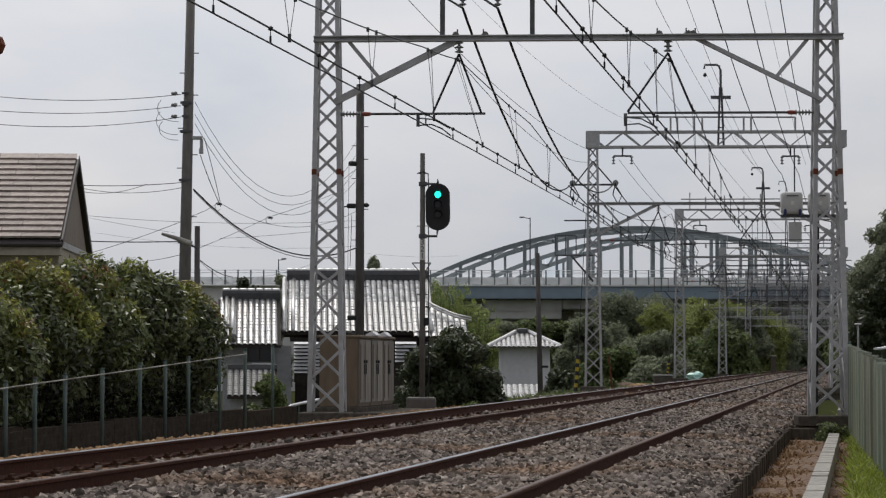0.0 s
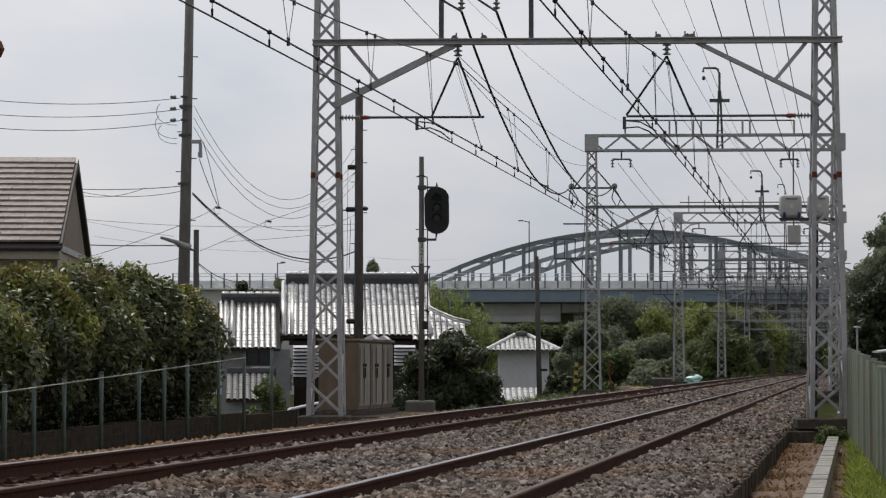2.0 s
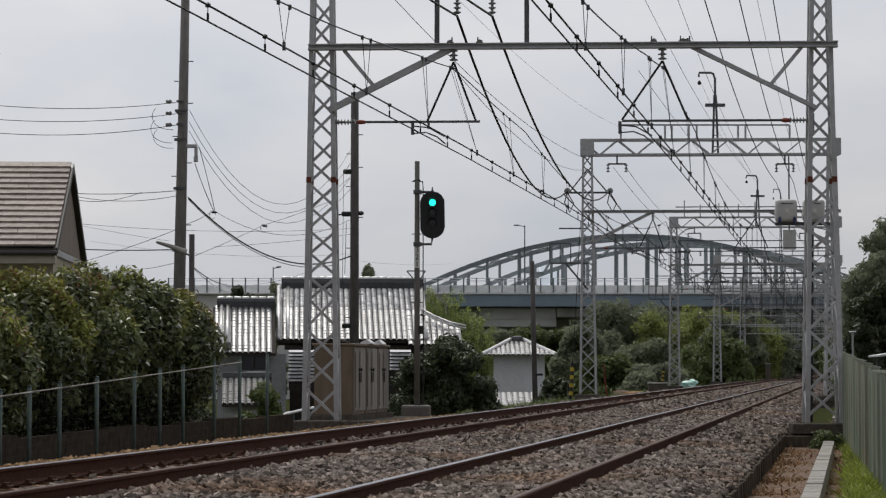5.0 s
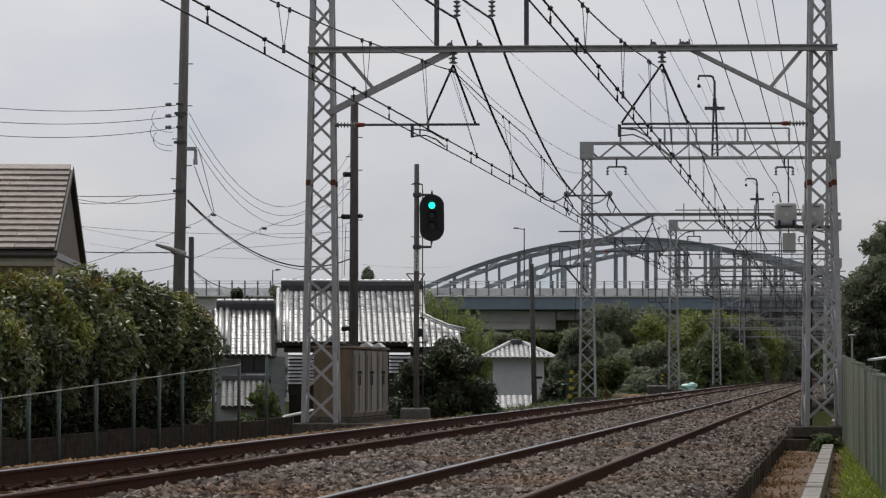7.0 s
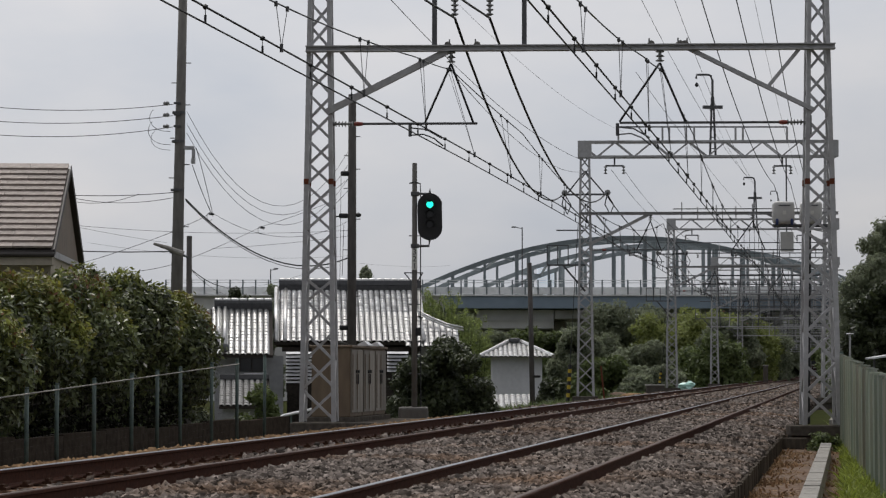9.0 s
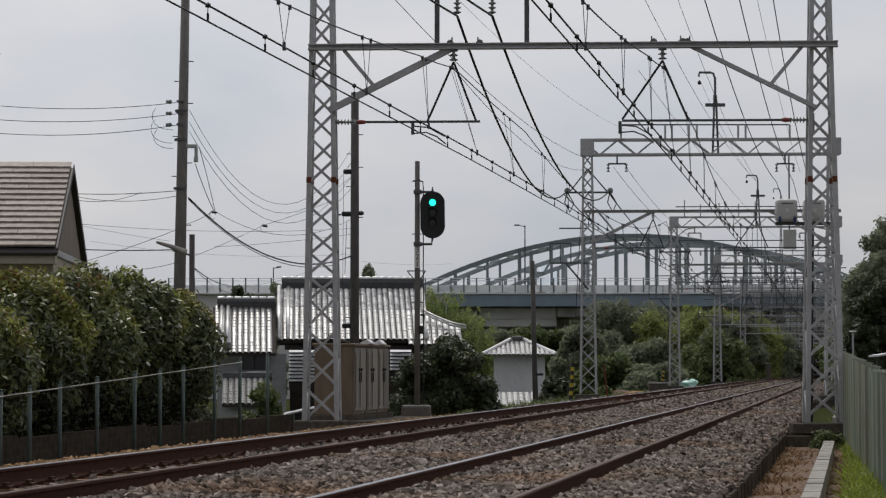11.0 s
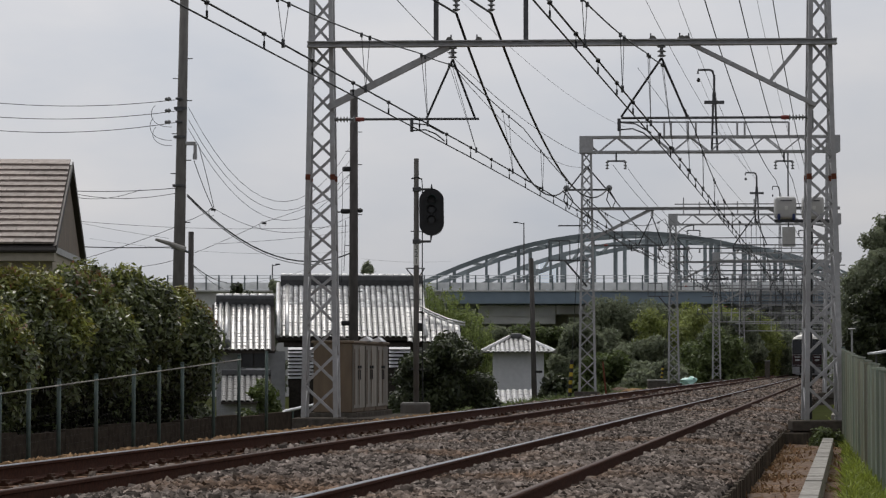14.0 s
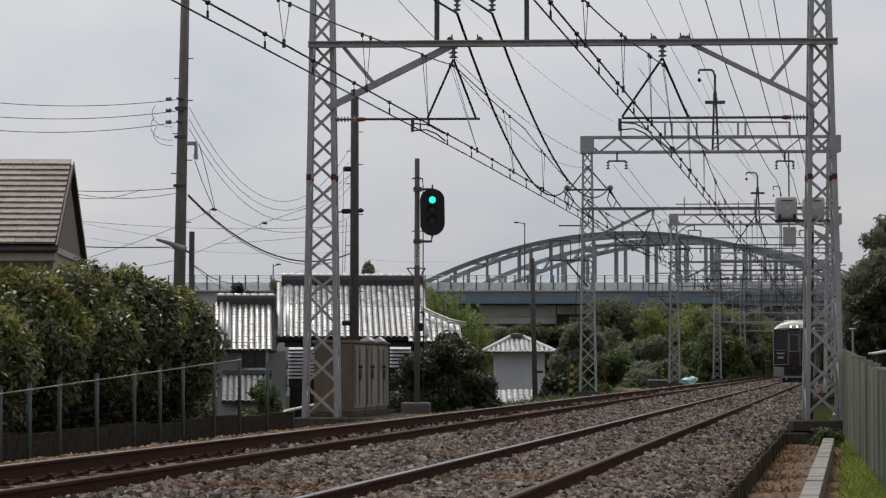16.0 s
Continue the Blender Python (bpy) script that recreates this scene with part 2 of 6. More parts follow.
# Distance haze is put into this pale, greyed leaf colour.
M_LEAF_FAR = leafmat("haze_toned_leaf", (0.26, 0.285, 0.185), (0.18, 0.205, 0.13), 0.3, 0.5, 0.7)
M_LEAF_DRY = leafmat("dry_weed", (0.33, 0.2, 0.11), (0.2, 0.115, 0.065), 0.4, 0.2, 0.8)
M_GRASS = leafmat("grass_blade", (0.33, 0.39, 0.06), (0.22, 0.27, 0.05), 0.4, 0.3, 0.6)
M_MAROON = mat("maroon_gloss_paint", (0.028, 0.008, 0.009), 0.2, color2=(0.025, 0.007, 0.008), fine=0.6, scale=0.2, stain_amount=0.15, bump=0)
M_IVORY = mat("ivory_roof_paint", (0.78, 0.76, 0.71), 0.3, color2=(0.58, 0.56, 0.5), fine=1, scale=0.3, bump=0)
M_SILVER = mat("silver_trim", (0.5, 0.5, 0.5), 0.35, 0.7, bump=0)
M_SKIRT = mat("grey_skirt_paint", (0.3, 0.3, 0.31), 0.5, bump=0)
M_HEADLAMP = mat("lit_headlamp", (1.0, 0.96, 0.85), 0.3, emit=3.5, bump=0)
M_TEAL = mat("pale_green_sheet_cover", (0.5, 0.8, 0.7), 0.4)
M_YELLOW = mat("yellow_guard", (0.55, 0.4, 0.03), 0.6)
M_BOX = mat("grey_transformer_box", (0.6, 0.59, 0.57), 0.5, color2=(0.54, 0.53, 0.51), fine=4)
M_BLUE = mat("blue_bushing", (0.03, 0.05, 0.16), 0.4)
# Haze is put into the pale blue colour and a faint glow.
M_CITY = mat("haze_toned_distant_wall", (0.72, 0.78, 0.86), 0.9, color2=(0.68, 0.74, 0.82), emit=0.45, bump=0)



# ---- mesh tools ----
LINE_A, LINE_B = -2.487, 0.1728        # the near line's outer rail: x = LINE_A + LINE_B * y
HEADING = math.degrees(math.atan(LINE_B))
SPACING = 3.53
FAR_Z = 0.07                           # the far line lies a little higher


def line_x(y, off=0.0):
    """x at y of the line that runs off metres beside the near line's outer rail."""
    return LINE_A + LINE_B * y + off * math.hypot(1, LINE_B)


def part(name, bm, material, parent=None, label="", smooth=False):
    me = bpy.data.meshes.new(name)
    bm.normal_update()
    bm.to_mesh(me)
    bm.free()
    me.materials.append(material)
    if smooth:
        me.polygons.foreach_set("use_smooth", [True] * len(me.polygons))
    ob = new(name, me)
    if parent:
        ob.parent = parent
    if label:
        tagged(ob, label)
    return ob


def share(name, me, m, parent=None):
    ob = new(name, me)
    ob.matrix_basis = m
    if parent:
        ob.parent = parent
    return ob


def thing(name, label, category, at=(0, 0, 0), rz=0.0, group="", kind=""):
    ob = new(name)
    ob.empty_display_size = 0.2
    ob.matrix_basis = pose(*at, 0, 0, rz)
    return tagged(ob, label, category, group, kind)


def mesh_from(name, verts, faces, material, parent=None, smooth=False):
    me = bpy.data.meshes.new(name)
    v, f = np.asarray(verts, dtype=np.float32), np.asarray(faces, dtype=np.int32)
    k = f.shape[1]
    me.vertices.add(len(v))
    me.vertices.foreach_set("co", v.ravel())
    me.loops.add(f.size)
    me.loops.foreach_set("vertex_index", f.ravel())
    me.polygons.add(len(f))
    me.polygons.foreach_set("loop_start", np.arange(0, f.size, k, dtype=np.int32))
    me.update(calc_edges=True)
    if smooth:
        me.polygons.foreach_set("use_smooth", [True] * len(f))
    me.materials.append(material)
    ob = new(name, me)
    if parent:
        ob.parent = parent
    return ob


def box(bm, lo, hi, bevel=0.0, m=None):
    lo, hi = Vector(lo), Vector(hi)
    r = bmesh.ops.create_cube(bm, size=1)["verts"]
    t = Matrix.Translation((lo + hi) / 2) @ Matrix.Diagonal((*(hi - lo), 1))
    bmesh.ops.transform(bm, matrix=(m @ t) if m else t, verts=r)
    if bevel:
        es = list({e for v in r for e in v.link_edges})
        bmesh.ops.bevel(bm, geom=es, offset=bevel, segments=2, affect="EDGES", profile=0.5)
    return bm


def bar(bm, p, q, w, d=None, up=(0, 0, 1)):
    """A square bar of width w and depth d from p to q."""
    p, q = Vector(p), Vector(q)
    d = d or w
    ax = (q - p).normalized()
    u = Vector(up)
    if abs(ax.dot(u)) > 0.98:
        u = Vector((0, 1, 0))
    s = ax.cross(u).normalized()
    u = s.cross(ax).normalized()
    vs = []
    for e in (p, q):
        for a, b in ((-1, -1), (1, -1), (1, 1), (-1, 1)):
            vs.append(bm.verts.new(e + s * a * w / 2 + u * b * d / 2))
    for f in ((3, 2, 1, 0), (4, 5, 6, 7), (0, 1, 5, 4), (1, 2, 6, 5), (2, 3, 7, 6), (3, 0, 4, 7)):
        bm.faces.new([vs[i] for i in f])
    return bm


def tube(bm, pts, r, sides=6, r2=None):
    pts = [Vector(p) for p in pts]
    rings = []
    for i, p in enumerate(pts):
        d = (pts[min(i + 1, len(pts) - 1)] - pts[max(i - 1, 0)]).normalized()
        s = d.cross(Vector((0, 0, 1)) if abs(d.z) < 0.95 else Vector((0, 1, 0))).normalized()
        u = s.cross(d)
        rr = r if r2 is None else r + (r2 - r) * i / max(len(pts) - 1, 1)
        rings.append([bm.verts.new(p + (s * math.cos(a) + u * math.sin(a)) * rr)
                      for a in (2 * math.pi * k / sides for k in range(sides))])
    for a, b in zip(rings, rings[1:]):
        for k in range(sides):
            bm.faces.new((a[k], a[(k + 1) % sides], b[(k + 1) % sides], b[k]))
    bm.faces.new(rings[0][::-1])
    bm.faces.new(rings[-1])
    return bm


def lathe(bm, p, prof, sides=10, axis="z"):
    """Turned solid: prof is a list of (radius, height) along axis from p."""
    rings = []
    for r, h in prof:
        ring = []
        for k in range(sides):
            a = 2 * math.pi * k / sides
            c, s = math.cos(a) * r, math.sin(a) * r
            o = {"z": (c, s, h), "x": (h, c, s), "y": (s, h, c)}[axis]
            ring.append(bm.verts.new(Vector(p) + Vector(o)))
        rings.append(ring)
    for a, b in zip(rings, rings[1:]):
        for k in range(sides):
            bm.faces.new((a[k], a[(k + 1) % sides], b[(k + 1) % sides], b[k]))
    bm.faces.new(rings[0][::-1])
    bm.faces.new(rings[-1])
    return bm


def prism(bm, outline, lo, hi, axis="x"):
    """Extrudes a 2D outline along an axis from lo to hi."""
    def at(c, h):
        a, b = c
        return {"x": (h, a, b), "y": (a, h, b), "z": (a, b, h)}[axis]
    v0 = [bm.verts.new(at(c, lo)) for c in outline]
    v1 = [bm.verts.new(at(c, hi)) for c in outline]
    n = len(outline)
    for i in range(n):
        bm.faces.new((v0[i], v0[(i + 1) % n], v1[(i + 1) % n], v1[i]))
    bm.faces.new(v0[::-1])
    bm.faces.new(v1)
    bmesh.ops.recalc_face_normals(bm, faces=bm.faces)
    return bm


def sagged(p, q, sag, n=14):
    p, q = Vector(p), Vector(q)
    return [p.lerp(q, i / n) - Vector((0, 0, sag * 4 * (i / n) * (1 - i / n))) for i in range(n + 1)]


def wire(p, q, sag=0.0, r=0.008, material=None, label="thin dark overhead wire strung between poles", name="overhead_wire"):
    ob = part(name, tube(bmesh.new(), sagged(p, q, sag), r, 5), material or M_WIRE, None, "", True)
    return tagged(ob, label, "wire", "overhead wires")


def leaves(name, blobs, count, size, material, parent=None, seed=1, shell=0.55, droop=0.0):
    """Many small bent leaves spread through the outer shells of blobs: (x, y, z, rx, ry, rz)."""
    g = np.random.default_rng(seed)
    b = np.array(blobs, dtype=float)
    weight = (b[:, 3] * b[:, 4] + b[:, 3] * b[:, 5] + b[:, 4] * b[:, 5])
    pick = g.choice(len(b), count, p=weight / weight.sum())
    d = g.normal(size=(count, 3))
    d /= np.linalg.norm(d, axis=1)[:, None]
    rad = (shell + (1 - shell) * g.random(count) ** 0.5) * (1 + 0.13 * g.normal(size=count))
    c = b[pick, :3] + d * b[pick, 3:] * rad[:, None]
    n = d + 0.9 * g.normal(size=(count, 3)) + np.array((0, 0, 0.5 - droop))
    n /= np.linalg.norm(n, axis=1)[:, None]
    a = np.cross(n, g.normal(size=(count, 3)))
    a /= np.linalg.norm(a, axis=1)[:, None]
    w = np.cross(n, a)
    s = size * (0.6 + 0.8 * g.random(count))[:, None]
    # four corners of a folded leaf: base, two flanks, tip
    v = np.stack([c - a * s, c - w * s * 0.42 + n * s * 0.12, c + a * s, c + w * s * 0.42 + n * s * 0.12], axis=1).reshape(-1, 3)
    i = np.arange(count)[:, None] * 4
    f = np.concatenate([i + np.array([[0, 1, 2]]), i + np.array([[0, 2, 3]])], axis=1).reshape(-1, 3)
    return mesh_from(name, v, f, material, parent)


def blob_core(bm, blobs, k=0.75, seed=0):
    """Dark uneven cores that close the inside of a crown."""
    for j, (x, y, z, rx, ry, rz) in enumerate(blobs):
        r = bmesh.ops.create_icosphere(bm, subdivisions=2, radius=1)["verts"]
        for v in r:
            q = 0.8 + 0.45 * noise.noise(v.co * 2.2 + Vector((j * 3.1, seed, 0)))
            v.co = Vector((x + v.co.x * rx * k * q, y + v.co.y * ry * k * q, z + v.co.z * rz * k * q))
    return bm



# ---- ground, ballast and the two lines ----
def strip(name, profile, ys, material, kind="structure", label="", category="", wobble=0.0):
    """A long sheet along the lines: profile holds (offset, z) across them."""
    v, f = [], []
    n = len(profile)
    for y in ys:
        for o, z in profile:
            x = line_x(y, o)
            dz = wobble * noise.noise(Vector((x * 0.9, y * 0.9, 0))) if wobble else 0.0
            v.append((x, y, z + dz))
    for j in range(len(ys) - 1):
        for i in range(n - 1):
            a = j * n + i
            f.append((a, a + 1, a + n + 1, a + n))
    ob = mesh_from(name, v, f, material, None, True)
    return tagged(ob, label, category, "", kind)


GROUND_YS = [-80, -40, -10, 0, 5, 10, 15, 20, 25, 30, 35, 40, 50, 60, 80, 100, 130, 160, 200, 260, 340, 450, 700, 1200, 2200, 4500]
strip("ground", [(-2500, -2.5), (-600, -2.5), (-120, -2.5), (-40, -2.5), (-18, -2.5), (-11.5, -1.7), (-8.2, -0.42), (-7.4, -0.36), (-6.0, -0.5), (1.5, -0.5),
                 (2.2, -0.47), (4.0, -0.5), (9, -0.6), (30, -0.6), (120, -0.6), (600, -0.6), (2500, -0.6)],
      GROUND_YS, M_EARTH, "structure", "earth and rough grass beside the railway", "ground")
BED = [(-7.5, -0.35), (-6.35, -0.16), (-5.9, -0.1), (-5.1, -0.11), (-4.98, -0.135), (-3.6, -0.135), (-3.45, -0.1), (-2.4, -0.1), (-1.55, -0.14), (-1.4, -0.15), (-0.1, -0.15),
       (0.05, -0.14), (0.7, -0.17), (1.32, -0.27), (1.36, -0.48)]
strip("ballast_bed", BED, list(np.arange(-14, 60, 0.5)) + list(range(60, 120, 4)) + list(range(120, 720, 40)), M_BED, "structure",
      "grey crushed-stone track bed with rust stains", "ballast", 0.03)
strip("trodden_path", [(1.3, -0.44), (2.0, -0.42), (2.9, -0.44), (3.6, -0.46)], list(np.arange(-14, 46, 0.5)), M_DIRT, "structure",
      "brown dirt and gravel path beside the ballast", "path", 0.05)


def bed_z(o):
    for (a, za), (b, zb) in zip(BED, BED[1:]):
        if a <= o <= b:
            return za + (zb - za) * (o - a) / (b - a)
    return -0.4


def stones(name, count, o0, o1, y0, y1, size, material, label, seed, power=1.0, lift=0.0):
    """Broken stones, each a chipped block of its own, lying on the bed."""
    g = np.random.default_rng(seed)
    y = y0 + (y1 - y0) * g.random(count) ** power
    o = o0 + (o1 - o0) * g.random(count)
    keep = np.ones(count, bool)
    for rail in (0.0, -1.5, -SPACING, -SPACING - 1.5):
        keep &= np.abs(o - rail) > 0.14
    # the second line is silted up between its rails
    keep &= (o > -3.5) | (o < -5.05) | (g.random(count) < 0.12)
    y, o = y[keep], o[keep]
    n = len(y)
    x = LINE_A + LINE_B * y + o * math.hypot(1, LINE_B)
    prof = np.array(BED)
    z = np.interp(o, prof[:, 0], prof[:, 1]) + lift + size * (0.1 + 0.5 * g.random(n))
    cube = np.array([(-1, -1, -1), (1, -1, -1), (1, 1, -1), (-1, 1, -1), (-1, -1, 1), (1, -1, 1), (1, 1, 1), (-1, 1, 1)], float)
    v = cube[None] * (0.6 + 0.55 * g.random((n, 8, 3)))
    v[:, 4:, :2] *= 0.45 + 0.5 * g.random((n, 1, 2))
    s = size * (0.55 + 0.75 * g.random((n, 1, 1))) * (0.7 + 0.6 * g.random((n, 1, 3))) * 0.5
    v = v * s
    q = g.normal(size=(n, 4))
    q /= np.linalg.norm(q, axis=1)[:, None]
    w_, a, b, c = q.T
    R = np.stack([1 - 2 * (b * b + c * c), 2 * (a * b - c * w_), 2 * (a * c + b * w_), 2 * (a * b + c * w_), 1 - 2 * (a * a + c * c), 2 * (b * c - a * w_),
                  2 * (a * c - b * w_), 2 * (b * c + a * w_), 1 - 2 * (a * a + b * b)], axis=1).reshape(n, 3, 3)
    v = np.einsum("nij,nkj->nki", R, v) + np.stack([x, y, z], axis=1)[:, None]
    quad = np.array([(3, 2, 1, 0), (4, 5, 6, 7), (0, 1, 5, 4), (1, 2, 6, 5), (2, 3, 7, 6), (3, 0, 4, 7)])
    f = (np.arange(n)[:, None, None] * 8 + quad[None]).reshape(-1, 4)
    return tagged(mesh_from(name, v.reshape(-1, 3), f, material), label, "ballast", "", "stuff")


stones("ballast_stones", 80000, -4.6, 1.34, 14.5, 30, 0.068, M_STONE, "loose grey crushed ballast stones between the rails", 3, 1.3)
stones("ballast_stones", 60000, -6.0, 1.34, 28, 62, 0.072, M_STONE, "loose grey crushed ballast stones further along the line", 4, 1.2)
stones("ballast_stones", 12000, -6.0, 1.34, 60, 110, 0.1, M_STONE, "loose grey crushed ballast stones far along the line", 6, 1.2)
stones("ballast_stones", 16000, -6.0, 1.34, 108, 200, 0.1, M_STONE, "coarse grey ballast at the far end of the line", 7, 1.3, -0.02)
stones("path_gravel", 14000, 1.42, 3.3, 15, 44, 0.026, M_STONE_TAN, "small brown gravel scattered on the dirt path", 8, 1.1, 0.035)
stones("ballast_stones", 22000, -6.0, 1.34, -13, 14.6, 0.07, M_STONE, "loose grey crushed ballast stones along the near end", 9, 1.0)
stones("shoulder_stones", 9000, -7.3, -5.2, 20, 50, 0.075, M_STONE_TAN, "tan and brown stones along the track shoulder", 5, 1.0, 0.015)

RAIL_WEB = [(-0.068, -0.17), (0.068, -0.17), (0.068, -0.155), (0.012, -0.135), (0.012, -0.04), (0.034, -0.03), (0.034, -0.008),
            (-0.034, -0.008), (-0.034, -0.03), (-0.012, -0.04), (-0.012, -0.135), (-0.068, -0.155)]
RAIL_TOP = [(-0.028, -0.0078), (0.02, -0.0078), (0.018, -0.002), (0.012, 0.0), (-0.022, 0.0), (-0.026, -0.002)]


def sleeper_mesh():
    bm = bmesh.new()
    prism(bm, [(-0.12, -0.36), (0.12, -0.36), (0.105, -0.175), (-0.105, -0.175)], -2.0, 0.5, "x")
    me = bpy.data.meshes.new("sleeper")
    bm.to_mesh(me)
    bm.free()
    me.materials.append(M_SLEEPER)
    return me


def clip_mesh():
    bm = bmesh.new()
    prism(bm, [(-0.045, -0.175), (0.045, -0.175), (0.045, -0.15), (0.02, -0.145), (0.02, -0.12), (-0.02, -0.12), (-0.02, -0.145), (-0.045, -0.15)], -0.06, 0.06, "y")
    me = bpy.data.meshes.new("rail_clip")
    bm.to_mesh(me)
    bm.free()
    me.materials.append(M_CLIP)
    return me


SLEEPER, CLIP = sleeper_mesh(), clip_mesh()


def railway_line(off, z, label):
    t = thing("railway_line", label, "railway track", (line_x(0, off), 0, z), -HEADING, "railway lines")
    for dx in (0.0, -1.5):
        r = part("rail", prism(bmesh.new(), [(dx + a, b) for a, b in RAIL_WEB], -14, 720, "y"), M_RAIL, t, "rusty brown steel rail")
        part("rail_head", prism(bmesh.new(), [(dx + a, b) for a, b in RAIL_TOP], -14, 720, "y"), M_RAILTOP if dx else M_RAILTOP_DULL, r, "polished running surface" if dx else "dull brown running surface")
    for i in range(-43, 90):
        s = share("sleeper", SLEEPER, pose(0, 13 + 0.6 * i, 0, 0, 0, random.uniform(-0.5, 0.5)), t)
        for dx in (0.0, -1.5):
            for sx in (-0.115, 0.115):
                share("rail_clip", CLIP, pose(dx + sx, 0, 0), s)
    bm = bmesh.new()
    for i in range(90, 420):
        box(bm, (-2.0, 13 + 0.6 * i - 0.12, -0.36), (0.5, 13 + 0.6 * i + 0.12, -0.175))
    tagged(part("sleeper_run", bm, M_SLEEPER, t), kind="stuff")
    return t


railway_line(0.0, 0.0, "near railway line with polished rusty rails on ballast")
railway_line(-SPACING, FAR_Z, "second railway line with rusty rails on stained sleepers")



# ---- catenary portals ----
PORTAL_Y = [43.0 + 45.0 * i for i in range(9)]


def tower(parent, c, z0, z1, w0, w1, module=0.43, bars=0.05, leg=0.08, banded=False):
    """A tapered four-legged lattice tower in its portal's space."""
    def corner(i, z):
        w = w0 + (w1 - w0) * (z - z0) / (z1 - z0)
        a, b = ((-1, -1), (1, -1), (1, 1), (-1, 1))[i]
        return Vector((c[0] + a * w / 2, c[1] + b * w / 2, z))
    for i in range(4):
        bm = bmesh.new()
        bar(bm, corner(i, z0), corner(i, z1), leg, leg)
        part("tower_leg", bm, M_STEEL, parent)
    bm = bmesh.new()
    z, k = z0 + 0.05, 0
    while z < z1 - 0.2:
        low = z < z0 + 2.1
        h = min(0.55 if low else module, z1 - z)
        for i in range(4):
            j = (i + 1) % 4
            bar(bm, corner(i if k % 2 else j, z), corner(j if k % 2 else i, z + h), bars)
        z += h
        k += 1
    part("tower_lattice", bm, M_STEEL, parent)
    # rusty joint band
    for i in range(4 if banded else 0):
        bm = bmesh.new()
        bar(bm, corner(i, z0 + (z1 - z0) * 0.455), corner(i, z0 + (z1 - z0) * 0.466), leg * 1.1)
        part("joint_plate", bm, M_RUST, parent, "rust-red joint plate")


def truss(parent, x0, x1, z0, z1, dy):
    for y in (-dy, dy):
        for z in (z0, z1):
            part("truss_chord", bar(bmesh.new(), (x0, y, z), (x1, y, z), 0.09, 0.08), M_STEEL, parent)
    bm = bmesh.new()
    n = 14
    for y in (-dy, dy):
        for i in range(n):
            a, b = x0 + (x1 - x0) * i / n, x0 + (x1 - x0) * (i + 1) / n
            bar(bm, (a, y, z0 if i % 2 else z1), (b, y, z1 if i % 2 else z0), 0.045)
    for i in range(n + 1):
        a = x0 + (x1 - x0) * i / n
        bar(bm, (a, -dy, z0), (a, dy, z0), 0.04)
        bar(bm, (a, -dy, z1), (a, dy, z1), 0.04)
    part("truss_web", bm, M_STEEL, parent)
    for a, b in ((x0 - 0.03, x0 + 0.5), (x1 - 0.45, x1 + 0.03)):
        bm = bmesh.new()
        box(bm, (a, -dy - 0.05, z0 - 0.03), (b, -dy - 0.035, z1 + 0.03))
        part("gusset_plate", bm, M_STEEL, parent, "flat steel gusset plate")


def insulator(bm, p, n, r, pitch, axis="z", sign=1):
    prof = []
    for i in range(n):
        h = i * pitch
        prof += [(r * 0.35, h * sign), (r, (h + pitch * 0.35) * sign), (r * 0.9, (h + pitch * 0.5) * sign), (r * 0.35, (h + pitch * 0.6) * sign)]
    return lathe(bm, p, prof, 8, axis)


